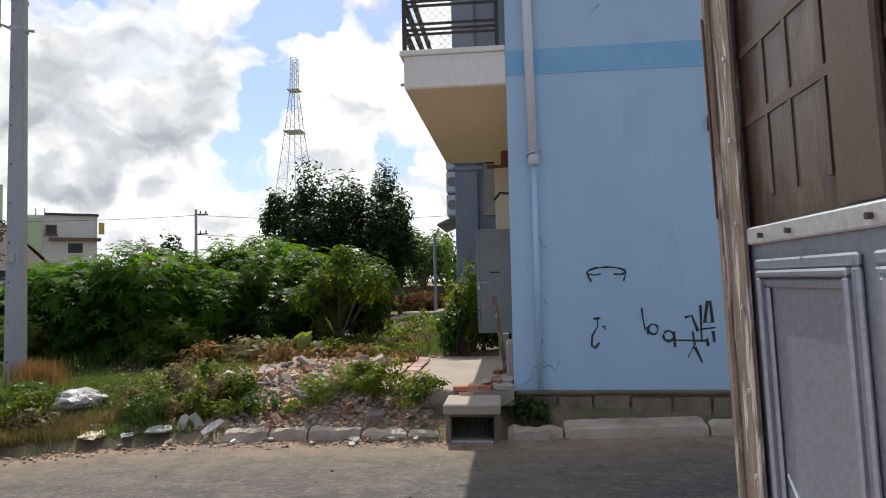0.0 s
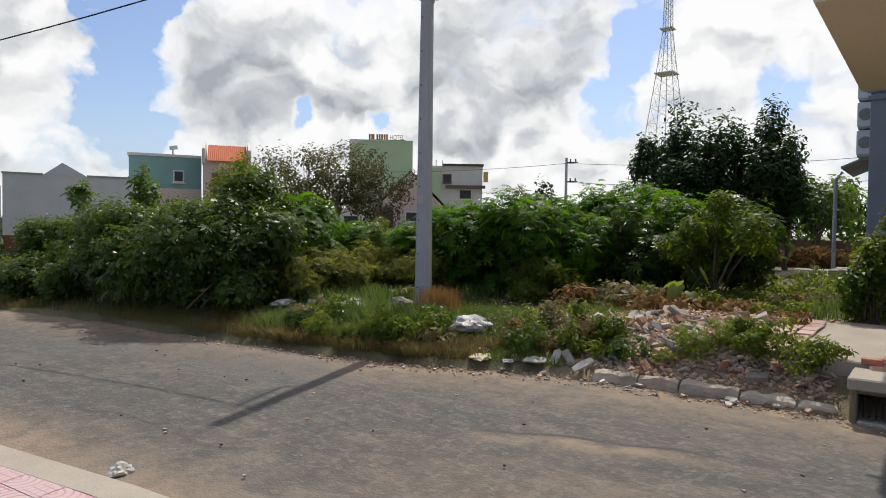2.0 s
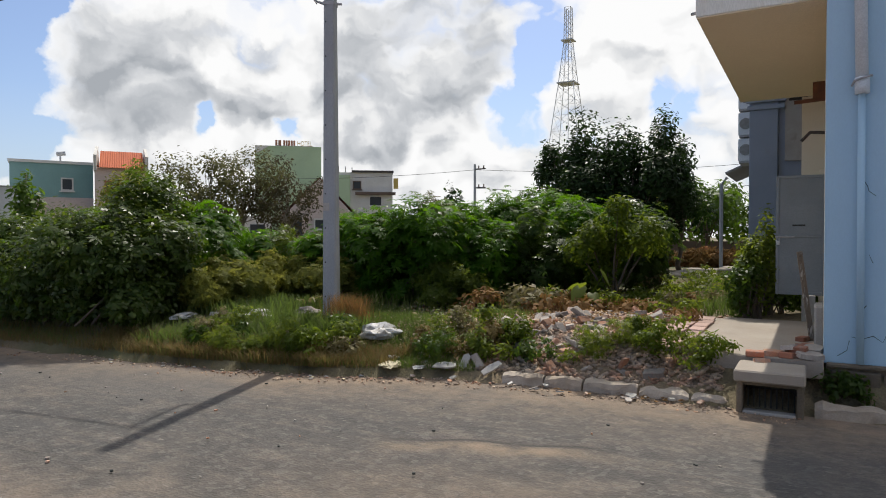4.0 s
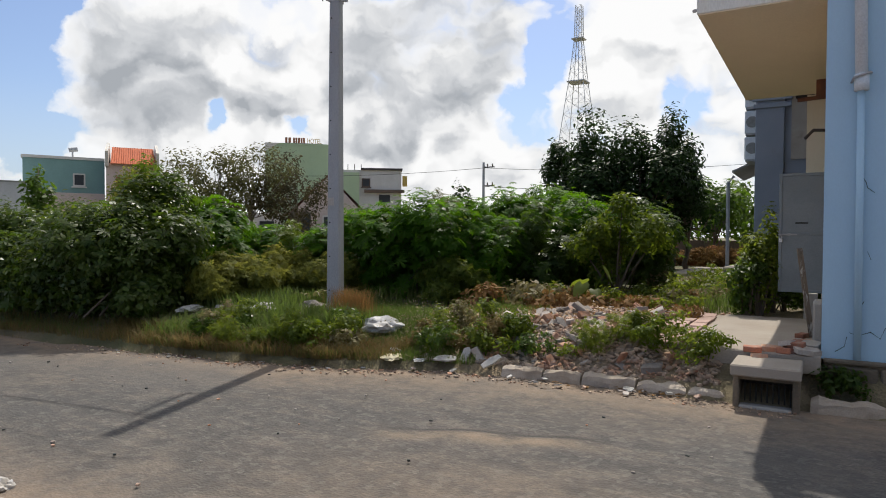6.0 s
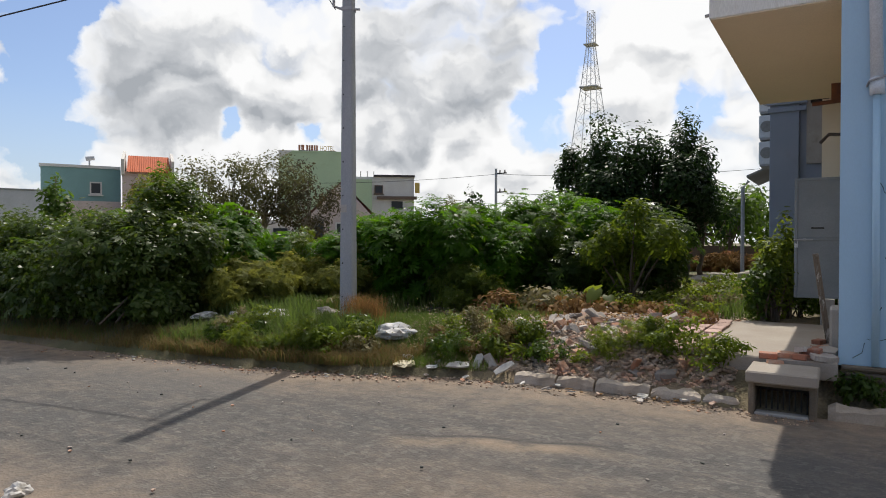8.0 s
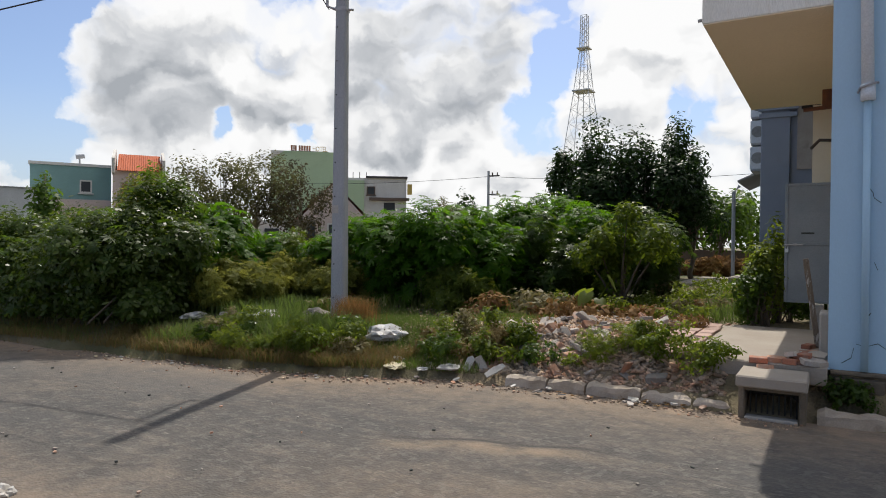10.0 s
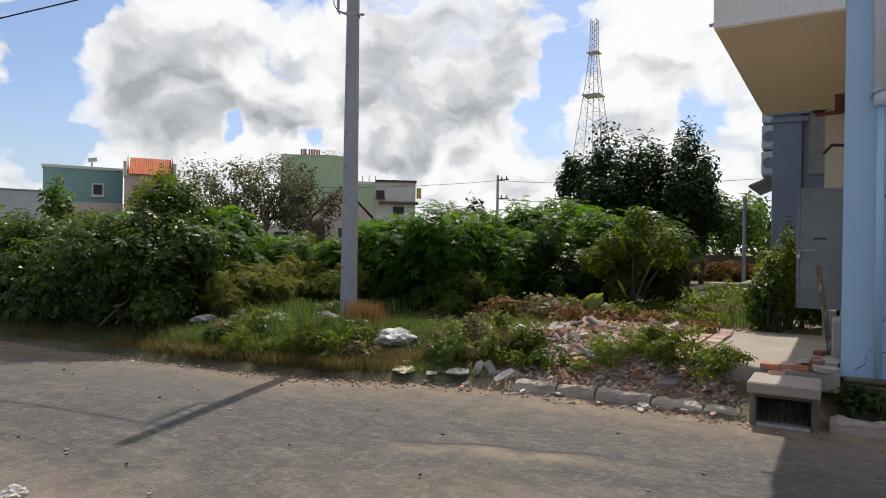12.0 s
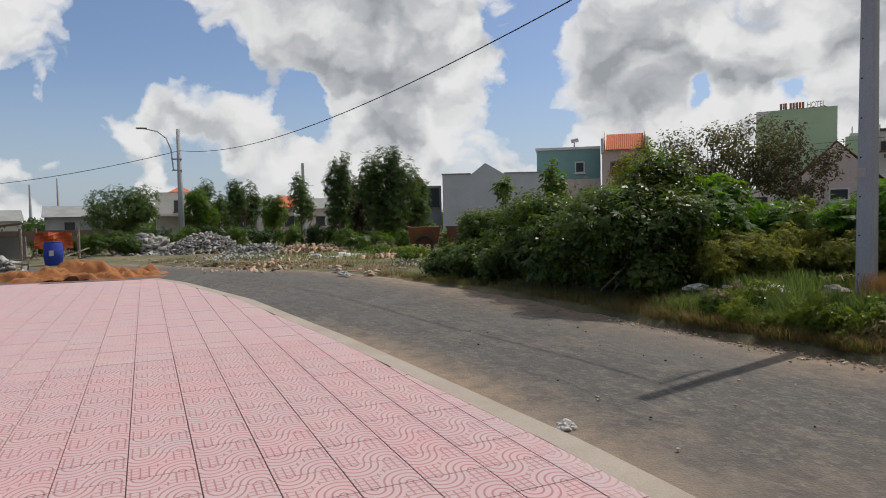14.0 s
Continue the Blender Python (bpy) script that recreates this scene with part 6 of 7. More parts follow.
# ---------------------------------------------------------------- weeds and grass
WEEDS = []
for _ in range(44):
    wx = rng.uniform(-8.0, -3.3)
    wy = edge_y(wx) + rng.uniform(0.18, 1.1)
    WEEDS.append((wx, wy, rng.uniform(0.28, 0.62) * (1.0 if wx > -6.4 else 0.75), rng.uniform(0.18, 0.36)))
for wx, wy in ((-1.6, 7.5), (-1.25, 7.45), (-1.95, 7.55), (-1.5, 7.75), (-1.0, 7.6), (-2.25, 7.4), (-3.0, 7.35), (-3.5, 7.3), (-4.0, 7.15), (-4.45, 7.1), (-1.85, 7.85), (-4.7, 6.9), (-5.3, 6.7), (-5.0, 7.3), (-5.6, 7.0)):
    WEEDS.append((wx, wy, rng.uniform(0.34, 0.55), rng.uniform(0.22, 0.34)))
WEEDS = [q for q in WEEDS if math.hypot(q[0] + 5.15, q[1] - 7.15) > 0.42 and math.hypot(q[0] + 4.55, q[1] - 6.75) > 0.4 and math.hypot(q[0] + 3.8, q[1] - 6.95) > 0.3]
for i, (wx, wy, wh, wr) in enumerate(WEEDS):
    kind = ("weed", "citrus", "cassava_dark", "weed", "drygrass", "weedpale", "weed")[i % 7] if wx < -2.4 else ("weed", "weed", "weed", "citrus")[i % 4]
    shrub("weed_clump", wx, wy, wh, wr, kind, {"drygrass": "dry straw coloured weed clump on the verge", "weed": "green leafy weed clump on the verge", "weedpale": "pale seeding weed clump on the verge", "cassava_dark": "dark leafy weed clump on the verge", "citrus": "yellow green weed clump by the kerb"}[kind],
          "oval" if i % 3 else "sprig", 430, 0.058, 0.0, "weed", 0.35)
for _ in range(26):
    wx, wy = rng.uniform(-4.5, -1.7), rng.uniform(10.2, 12.5)
    shrub("weed_clump", wx, wy, rng.uniform(0.2, 0.45), rng.uniform(0.2, 0.4), "weed" if rng.random() < 0.7 else "dry", "leafy weed clump among rubble", "oval", 160, 0.07, 0.0, "weed")
for wx, wy, wh in ((-4.7, 9.7, 0.42), (-4.2, 10.0, 0.5), (-3.7, 9.6, 0.3), (-3.9, 10.5, 0.45), (-3.1, 9.9, 0.25), (-4.5, 10.6, 0.5), (-2.6, 10.3, 0.25)):
    shrub("brush", wx, wy, wh, 0.55, "dry" if wh < 0.45 else "weedpale", "low heap of dry brown cut branches", "oval", 230, 0.11, 0.0, "brush")


def grass(name, n, xr, d0, d1, h0, h1, mat, label, lean=0.3, dens=None, width=1.0):
    x = rng.uniform(*xr, n)
    d = rng.uniform(d0, d1, n)
    y = edge_y(x) + d
    if dens is not None:
        keep = rng.random(n) < dens(x, y)
        x, y = x[keep], y[keep]
    z = ground_z(x, y) - 0.01
    h = rng.uniform(h0, h1, len(x)) * (0.75 + 0.5 * np.clip(0.5 + 0.5 * lumps(x * 1.3, y * 1.3), 0, 1))
    me = blades(name, np.stack([x, y], -1), z, h, lean, width)
    return single(name, me, mat, label, "grass", "stuff")


patch = lambda x, y: np.clip(0.55 + 0.9 * lumps(x * 0.9, y * 0.8 + 3), 0.08, 1)
free = lambda x, y: np.clip(1.25 - 1.5 * np.exp(-(((x + 2.3) / 1.9) ** 2 + ((y - 8.9) / 1.7) ** 2)), 0, 1) * patch(x, y) * ((x < -1.4) | (y > 11))
grass("grass", 90000, (-8.2, -3.6), 0.05, 3.4, 0.05, 0.15, "grass", "short green verge grass", 0.35, free)
grass("grass", 15000, (-17.5, -8.0), 0.1, 1.2, 0.06, 0.15, "grass", "green verge grass under the hedge", 0.4, patch)
grass("dry_grass", 20000, (-9.5, -4.6), 0.0, 0.7, 0.06, 0.22, "drygrass", "tall dry straw coloured verge grass", 0.85, patch)
grass("dry_grass", 15000, (-18.5, -9.0), 0.0, 0.8, 0.05, 0.16, "drygrass", "dry straw coloured verge grass", 0.5, patch)
grass("tall_grass", 11000, (-8.5, -5.2), 0.25, 1.2, 0.16, 0.34, "grass", "tall arching green grass", 0.55, lambda x, y: np.clip(lumps(x, y) * 1.5 + 0.2, 0, 1), 0.8)
grass("meadow_grass", 24000, (-14.5, -4.2), 3.4, 9.0, 0.12, 0.35, "grass", "rough green grass between bushes", 0.4, patch, 1.4)
grass("meadow_grass", 14000, (-10.5, -7.2), 1.6, 5.5, 0.1, 0.3, "grass", "tall yellowing grass between bushes", 0.4, None, 1.2)
grass("meadow_grass", 34000, (-28.9, -16.5), 1.6, 22.0, 0.06, 0.22, "grass", "rough tall grass on the far waste ground", 0.5, patch, 1.4)
grass("rough_grass", 9000, (-28.9, -19.0), 0.2, 2.5, 0.05, 0.16, "drygrass", "thin dry grass among dumped waste", 0.7, patch, 1.3)
grass("grass_strip", 5000, (-2.2, -0.9), 4.2, 10.0, 0.08, 0.25, "grass", "short grass along the house fronts", 0.4, patch, 1.2)


def reddish_weed():
    n = 1900
    x, y = rng.normal(-6.12, 0.17, n), rng.normal(7.8, 0.14, n)
    me = blades("reddish_weed", np.stack([x, y], -1), ground_z(x, y), rng.uniform(0.15, 0.45, n), 0.4, 0.28)
    single("reddish_weed", me, "redgrass", "feathery orange brown weed at the foot of the pole", "weed", "stuff")


reddish_weed()


def seed_heads():
    """Small pale flower heads on thin weeds in front of the rubble."""
    n = 900
    x, y = rng.normal(-4.35, 0.42, n), rng.normal(7.35, 0.28, n)
    ok = y > edge_y(x) + 0.1
    x, y = x[ok], y[ok]
    z = ground_z(x, y) + rng.uniform(0.15, 0.5, len(x))
    me = scatter("seed_heads", "round", np.stack([x, y, z], -1), rng.normal(0, 0.4, (len(x), 3)) + [0, -0.4, 1], rng.uniform(0.012, 0.028, len(x)))
    single("seed_heads", me, "weedpale", "tiny pale seed heads of verge weeds", "weed", "stuff")


seed_heads()


def strap_plant(x, y, h, n, mat, label):
    z0 = float(ground_z(x, y))
    t = thing("strap_plant", (x, y, z0), label, "plant")
    t.location = (0, 0, 0)
    for k in range(n):
        a = k * 2.4 + rng.uniform(-0.3, 0.3)
        d = Vector((math.cos(a), math.sin(a), 0))
        sd = Vector((-d.y, d.x, 0))
        ln, vs = h * rng.uniform(0.8, 1.3), []
        for i in range(6):
            q = i / 5
            mid = Vector((x, y, z0)) + d * ln * q * 0.9 + Vector((0, 0, ln * (1.35 * q - 1.05 * q * q)))
            w = 0.028 * (1 - q ** 2) + 0.003
            vs += [mid - sd * w, mid + sd * w]
        part("leaf", Shape().add(vs, [(2 * i, 2 * i + 1, 2 * i + 3, 2 * i + 2) for i in range(5)]), mat, t)


strap_plant(-6.35, 6.75, 0.40, 9, "weedpale", "pale strap leaved plant on the verge")
strap_plant(-6.1, 6.85, 0.34, 8, "weed", "green strap leaved plant on the verge")
strap_plant(-7.6, 8.6, 0.45, 9, "weedpale", "pale dusty strap leaved plant on the verge")


def taro(x, y):
    z0 = float(ground_z(x, y))
    t = thing("taro_plant", (x, y, z0), "taro plant with large heart shaped leaves", "plant")
    t.location = (0, 0, 0)
    for a, h, r, tilt in ((2.6, 0.42, 0.24, 0.5), (0.2, 0.62, 0.2, 1.1), (4.4, 0.36, 0.22, 0.9), (5.4, 0.30, 0.16, 0.6)):
        tip = Vector((x + 0.25 * math.cos(a), y + 0.25 * math.sin(a), z0 + h))
        m = Matrix.Translation(tip) @ Euler((tilt, 0, a + 1.57)).to_matrix().to_4x4()
        out = [(0, 0.25), (0.35, 0.55), (0.62, 0.3), (0.62, -0.15), (0.35, -0.7), (0, -1.15), (-0.35, -0.7), (-0.62, -0.15), (-0.62, 0.3), (-0.35, 0.55)]
        vs = [m @ Vector((0, -0.1 * r, 0.03))] + [m @ Vector((u * r, v * r, -0.05 * abs(u) * r)) for u, v in out]
        lf = part("leaf", Shape().add(vs, [(0, i + 1, (i + 1) % 10 + 1) for i in range(10)]), "weed", t, "", True)
        part("stalk", Shape().tube([(x, y, z0 - 0.02), (x + 0.1 * math.cos(a), y + 0.1 * math.sin(a), z0 + h * 0.6), tip], 0.012, 5), "weed", lf)


taro(-3.25, 10.35)


def litter_leaves():
    """Brown leaf litter over the bare ground among the rubble."""
    n = 9000
    x, y = rng.normal(-3.3, 0.9, n), rng.normal(9.9, 0.75, n)
    ok = (y > edge_y(x) + 0.5) & (x < -1.5)
    x, y = x[ok], y[ok]
    n = len(x)
    nr = rng.normal(0, 0.5, (n, 3)) + [0, 0, 1]
    me = scatter("leaf_litter", "oval", np.stack([x, y, ground_z(x, y) + rng.uniform(0.01, 0.05, n)], -1), nr, rng.uniform(0.03, 0.09, n))
    single("leaf_litter", me, "dry", "brown dry leaf litter among rubble", "leaf litter", "stuff")


litter_leaves()

# ---------------------------------------------------------------- rubble, litter


def chunk(seed, flat=0.6):
    """A broken lump with flat breaks."""
    r = np.random.default_rng(seed)
    bm = bmesh.new()
    bmesh.ops.create_cube(bm, size=1.0)
    for v in bm.verts:
        v.co = Vector((v.co.x + r.uniform(-0.22, 0.22), v.co.y * 0.8 + r.uniform(-0.2, 0.2), (v.co.z + r.uniform(-0.16, 0.16)) * flat))
    bmesh.ops.bevel(bm, geom=bm.edges[:], offset=0.06, segments=1, affect="EDGES")
    me = bpy.data.meshes.new("rubble_piece")
    bm.to_mesh(me)
    bm.free()
    return me


def rubble_pile():
    t = thing("rubble_pile", (-2.6, 8.6, 0.4), "low heap of broken brick, tile and concrete rubble", "rubble")
    t.location = (0, 0, 0)
    kinds = []
    for i in range(10):
        for mt in ("brickbit", "stonebit", "stonebit"):
            me = chunk(i * 3 + len(mt), (0.35, 0.55, 0.75)[i % 3])
            me.materials.append(MAT[mt])
            kinds.append(me)
    for i in range(298):
        x, y = (rng.normal(-2.6, 0.75), rng.normal(8.3, 0.62)) if i % 4 else (rng.uniform(-4.3, -1.5), rng.uniform(7.3, 10.6))
        if y < edge_y(x) + 0.22 or (x > -1.85 and y > 7.5):
            x, y = rng.uniform(-3.6, -1.95), rng.uniform(7.5, 9.2)
        s = 0.04 + 0.13 * rng.random() ** 2.6
        ob = part("rubble_piece", kinds[rng.integers(len(kinds))], "", t)
        ob.location = (x, y, float(ground_z(x, y)) + 0.22 * s + 0.03 * rng.random())
        ob.rotation_euler = (rng.normal(0, 0.35), rng.normal(0, 0.35), rng.uniform(0, 6.28))
        ob.scale = (s * rng.uniform(0.9, 1.6), s, s * rng.uniform(0.6, 1.0))
    # finer stuff
    n = 20000
    x, y = rng.normal(-2.8, 1.05, n), rng.normal(8.9, 1.15, n)
    x[:2600] = rng.uniform(-4.4, -0.85, 2600)
    y[:2600] = edge_y(x[:2600]) + rng.uniform(0.15, 0.95, 2600)
    ok = (y > edge_y(x) + 0.12) & ((x < -1.85) | (y < 7.55) | (y > 10.3)) & (x < -0.9)
    x, y = x[ok], y[ok]
    n = len(x)
    s = 0.008 + 0.034 * rng.random(n) ** 1.6
    cube = np.array([(-1, -1, -1), (1, -1, -1), (1, 1, -1), (-1, 1, -1), (-1, -1, 1), (1, -1, 1), (1, 1, 1), (-1, 1, 1)], float) * [1, 0.8, 0.5]
    v = cube[None] * (s[:, None, None] * rng.uniform(0.6, 1.3, (n, 8, 1)))
    th = rng.uniform(0, 6.28, n)
    c, sn = np.cos(th)[:, None], np.sin(th)[:, None]
    v = np.stack([v[..., 0] * c - v[..., 1] * sn, v[..., 0] * sn + v[..., 1] * c, v[..., 2] + 0.4 * v[..., 0] * rng.normal(0, 1, (n, 1))], -1)
    v += np.stack([x, y, ground_z(x, y) + 0.3 * s], -1)[:, None]
    f = np.array([(0, 3, 2, 1), (4, 5, 6, 7), (0, 1, 5, 4), (1, 2, 6, 5), (2, 3, 7, 6), (3, 0, 4, 7)])
    me = np_mesh("crumb_layer", v.reshape(-1, 3), (f[None] + 8 * np.arange(n)[:, None, None]).reshape(-1, 4))
    tagged(part("crumb_layer", me, "crumbs", t, "small brick and mortar crumbs"), kind="stuff")


rubble_pile()


def flake(name, x, y, w, d, mat, label, rx, ry, rz, z=None, t=0.018):
    z0 = float(ground_z(x, y)) if z is None else z
    r = np.random.default_rng(int(abs(x * 100)))
    out = [(-0.5, -0.4), (0.1, -0.5), (0.5, -0.3), (0.45, 0.35), (0, 0.5), (-0.45, 0.3)]
    out = [((a + r.uniform(-0.08, 0.08)) * w, (b + r.uniform(-0.08, 0.08)) * d) for a, b in out]
    m = pose(x, y, z0 + 0.03 + 0.3 * d * abs(math.sin(radians(rx))), rx, ry, rz)
    vs = [m @ Vector((a, b, 0)) for a, b in out] + [m @ Vector((a * 0.97, b * 0.97, t)) for a, b in out]
    return single(name, Shape().add(vs, [(5, 4, 3, 2, 1, 0), (6, 7, 8, 9, 10, 11)] + [(i, (i + 1) % 6, 6 + (i + 1) % 6, 6 + i) for i in range(6)]), mat, label, "debris")


def loose_bricks():
    me = Shape().box((-0.11, -0.05, 0), (0.11, 0.05, 0.06), chamfer=0.006).mesh("brick")
    me.materials.append(MAT["brick"])
    t = thing("brick_stack", (-0.35, 7.6, 0.43), "few loose red bricks beside the drain slab", "bricks")
    t.location = (0, 0, 0)
    for x, y, z, rx, rz, ln in ((-0.62, 7.58, 0.456, 3, 4, 0.8), (-0.33, 7.60, 0.46, -5, -8, 0.6), (-0.20, 7.66, 0.456, 0, 24, 1.0), (-0.22, 7.68, 0.518, 7, -14, 0.7), (-0.25, 8.1, 0.456, 0, 40, 0.5), (-0.16, 8.0, 0.49, 24, 10, 0.9),
                                (-0.30, 7.82, 0.456, 12, 75, 0.45), (-0.20, 8.9, 0.456, 0, 70, 0.8)):
        ob = part("brick", me, "", t)
        ob.location, ob.rotation_euler, ob.scale = (x, y, z), (radians(rx), 0, radians(rz)), (ln, 1, 1)
    for x, y, z, w, d, mt, rx, rz in ((-0.12, 7.63, 0.47, 0.24, 0.17, "stonebit", 8, 30), (-0.30, 7.72, 0.52, 0.20, 0.15, "stonebit", -12, 65), (-0.46, 7.66, 0.465, 0.22, 0.14, "brickbit", 5, 10), (-0.10, 7.85, 0.50, 0.2, 0.16, "slab", 14, -20),
                                      (-0.14, 8.35, 0.47, 0.18, 0.12, "brickbit", 0, 50), (-0.55, 7.46, 0.40, 0.16, 0.10, "brickbit", -15, 20)):
        flake("broken_slab", x, y, w, d, mt, "broken piece of concrete or brick by the path", rx, 4, rz, z - 0.03, 0.05)
    single("plank", Shape().box((-0.03, -0.015, 0), (0.03, 0.015, 1.1), pose(-0.10, 9.0, 0.45, 8, -9, 10), chamfer=0.004), "oldwood", "grey wooden stick leaning by the house corner", "plank")
    single("stump_block", Shape().box((-0.085, 8.2, 0.3), (0.015, 8.7, 0.95), chamfer=0.02), "concrete", "low mossy concrete block at the corner", "block")


loose_bricks()


def gutter_grit():
    """Crumbs of brick, stone and tile strewn along the lane's edge."""
    n = 1700
    x = -10.5 + 10.3 * rng.random(n) ** 0.62
    y = edge_y(x) + 0.03 - 0.42 * rng.random(n) ** 1.9
    s = 0.003 + 0.014 * rng.random(n) ** 3.0
    cube = np.array([(-1, -1, -1), (1, -1, -1), (1, 1, -1), (-1, 1, -1), (-1, -1, 1), (1, -1, 1), (1, 1, 1), (-1, 1, 1)], float) * [1, 0.8, 0.5]
    v = cube[None] * (s[:, None, None] * rng.uniform(0.6, 1.3, (n, 8, 1)))
    th = rng.uniform(0, 6.28, n)
    c, sn = np.cos(th)[:, None], np.sin(th)[:, None]
    v = np.stack([v[..., 0] * c - v[..., 1] * sn, v[..., 0] * sn + v[..., 1] * c, v[..., 2]], -1) + np.stack([x, y, 0.3 * s + 0.004], -1)[:, None]
    f = np.array([(0, 3, 2, 1), (4, 5, 6, 7), (0, 1, 5, 4), (1, 2, 6, 5), (2, 3, 7, 6), (3, 0, 4, 7)])
    me = np_mesh("gutter_grit", v.reshape(-1, 3), (f[None] + 8 * np.arange(n)[:, None, None]).reshape(-1, 4))
    single("gutter_grit", me, "crumbs", "brown grit and crumbs along the lane's edge", "grit", "stuff")


gutter_grit()


def crumple(name, x, y, size, mat, label, seed, category="bag", z=None, flat=0.55):
    r = np.random.default_rng(seed)
    bm = bmesh.new()
    bmesh.ops.create_icosphere(bm, subdivisions=3, radius=1)
    off = Vector(r.uniform(0, 50, 3))
    for v in bm.verts:
        k = 1 + 0.5 * noise.noise(v.co * 1.6 + off) + 0.28 * noise.noise(v.co * 4.5 + off)
        v.co = Vector((v.co.x * k * 1.25, v.co.y * k * 0.85, max(v.co.z * k * flat, -0.25)))
    me = bpy.data.meshes.new(name)
    bm.to_mesh(me)
    bm.free()
    z0 = float(ground_z(x, y)) if z is None else z
    ob = single(name, me, mat, label, category)
    ob.location, ob.scale = (x, y, z0 + 0.2 * size), (size, size, size)
    ob.rotation_euler = (0, 0, r.uniform(0, 6.28))
    return ob


crumple("plastic_bag", -5.25, 7.38, 0.22, "whitebag", "large crumpled white plastic bag on the verge", 3)
crumple("foam_scrap", -4.6, 6.72, 0.13, "yellowbag", "yellowed crumpled foam scrap by the lane", 5, "litter", None, 0.3)
crumple("plastic_bag", -4.72, 6.95, 0.10, "whitebag", "crumpled white plastic bag", 6)
crumple("plastic_bag", -4.25, 6.80, 0.07, "whitebag", "small torn white plastic bag", 7, "bag", None, 0.3)
crumple("plastic_bag", -8.75, 7.0, 0.17, "whitebag", "white plastic bag lying in the grass", 8, "bag", None, 0.35)
crumple("plastic_bag", -7.75, 7.6, 0.2, "whitebag", "crumpled grey plastic bag in the grass", 9)
crumple("plastic_bag", -7.2, 8.15, 0.17, "stonebit", "dirty crumpled sack by the pole", 11)
crumple("plastic_cup", -4.52, 2.22, 0.07, "whitebag", "crumpled white plastic cup by the kerb", 13, "litter", 0.0, 0.8)
flake("tile_shard", -3.95, 6.90, 0.26, 0.12, "whiteplate", "broken pale tile shard by the lane", 25, 0, 20)
flake("tile_shard", -3.75, 7.05, 0.10, 0.2, "whiteplate", "broken pale tile shard by the lane", 60, 20, 10)
flake("tile_shard", -3.38, 7.0, 0.26, 0.10, "whiteplate", "broken pale tile shard by the lane", 35, -30, 40)
flake("tile_shard", -1.75, 6.98, 0.12, 0.09, "whiteplate", "small white shard on the lane", 10, 5, 15, 0.0)
flake("tile_shard", -1.35, 7.02, 0.09, 0.06, "whiteplate", "small white shard on the lane", 5, 8, 60, 0.0)
for i in range(34):
    fx = rng.uniform(-4.6, -0.9)
    fy = edge_y(fx) - rng.uniform(0.02, 0.30) if i % 2 else edge_y(fx) + rng.uniform(0.3, 2.4)
    flake("shard", fx, fy, rng.uniform(0.03, 0.10), rng.uniform(0.03, 0.07), ("whiteplate", "stonebit", "brickbit")[i % 3], "small broken shard of brick or tile", rng.uniform(-20, 20), rng.uniform(-20, 20), rng.uniform(0, 360), 0.0 if i % 2 else None, 0.012)
for i in range(60):
    fx, fy = rng.uniform(-9, -0.6), rng.uniform(2.6, 6.2)
    flake("pebble", fx, fy, rng.uniform(0.012, 0.035), rng.uniform(0.012, 0.03), ("stonebit", "brickbit", "black")[i % 3], "small stone on the lane", 0, 0, rng.uniform(0, 360), -0.022, 0.012)
for i in range(40):
    fx = rng.uniform(-9, -4.6)
    fy = edge_y(fx) + rng.uniform(-0.25, 0.05)
    flake("litter_scrap", fx, fy, rng.uniform(0.02, 0.06), rng.uniform(0.02, 0.05), ("whiteplate", "yellowbag", "brickbit")[i % 3], "small scrap of litter by the verge", 0, 0, rng.uniform(0, 360), -0.02, 0.01)
for i in range(26):
    fx = rng.uniform(-2.6, -1.2)
    flake("dry_leaf", fx, edge_y(fx) - rng.uniform(0.02, 0.22), rng.uniform(0.04, 0.08), 0.03, "dry", "fallen yellow brown leaf by the kerb", rng.uniform(-20, 20), 0, rng.uniform(0, 360), 0.0, 0.004)

for sx, sy, sh in ((-8.9, 9.2, 1.15), (-8.2, 9.4, 1.0), (-9.5, 9.9, 1.5), (-8.5, 10.1, 1.35), (-9.1, 10.8, 1.6), (-7.8, 9.6, 0.95), (-9.2, 8.3, 1.15), (-8.95, 7.65, 0.85), (-8.6, 8.3, 0.85)):
    shrub("shrub", sx, sy, sh, 0.62, "treeyellow" if sh < 1.4 else "citrus", "yellow green fine leaved bush between the cassava", "sprig", 1100, 0.13, 0.0, airy=0.4)
for i in range(24):
    shrub("weed_clump", rng.uniform(-3.4, -1.35), rng.uniform(11.6, 20.5), rng.uniform(0.25, 0.55), rng.uniform(0.25, 0.5), ("weed", "weed", "weedpale", "citrus")[i % 4], "leafy weed clump along the house fronts", "oval", 170, 0.085, 0.0, "weed")
# low leafy weeds spilling over the kerb and the foot of the heap
for i in range(9):
    wx = rng.uniform(-4.4, -0.95)
    shrub("weed_clump", wx, float(edge_y(wx)) + rng.uniform(0.3, 0.8), rng.uniform(0.14, 0.34), rng.uniform(0.12, 0.24), ("weed", "citrus", "weedpale", "weed")[i % 4], "small green weed clump behind the kerb", "oval", 170, 0.045, 0.0, "weed", 0.6)
for i in range(14):
    t = i / 13
    flake("rubble_streak", -7.0 - 1.9 * t, 7.15 + 0.55 * t + rng.normal(0, 0.12), rng.uniform(0.08, 0.2), rng.uniform(0.06, 0.14), ("stonebit", "whiteplate")[i % 2], "pale broken concrete scrap in the grass", rng.uniform(-15, 15), rng.uniform(-15, 15), rng.uniform(0, 360), None, 0.05)


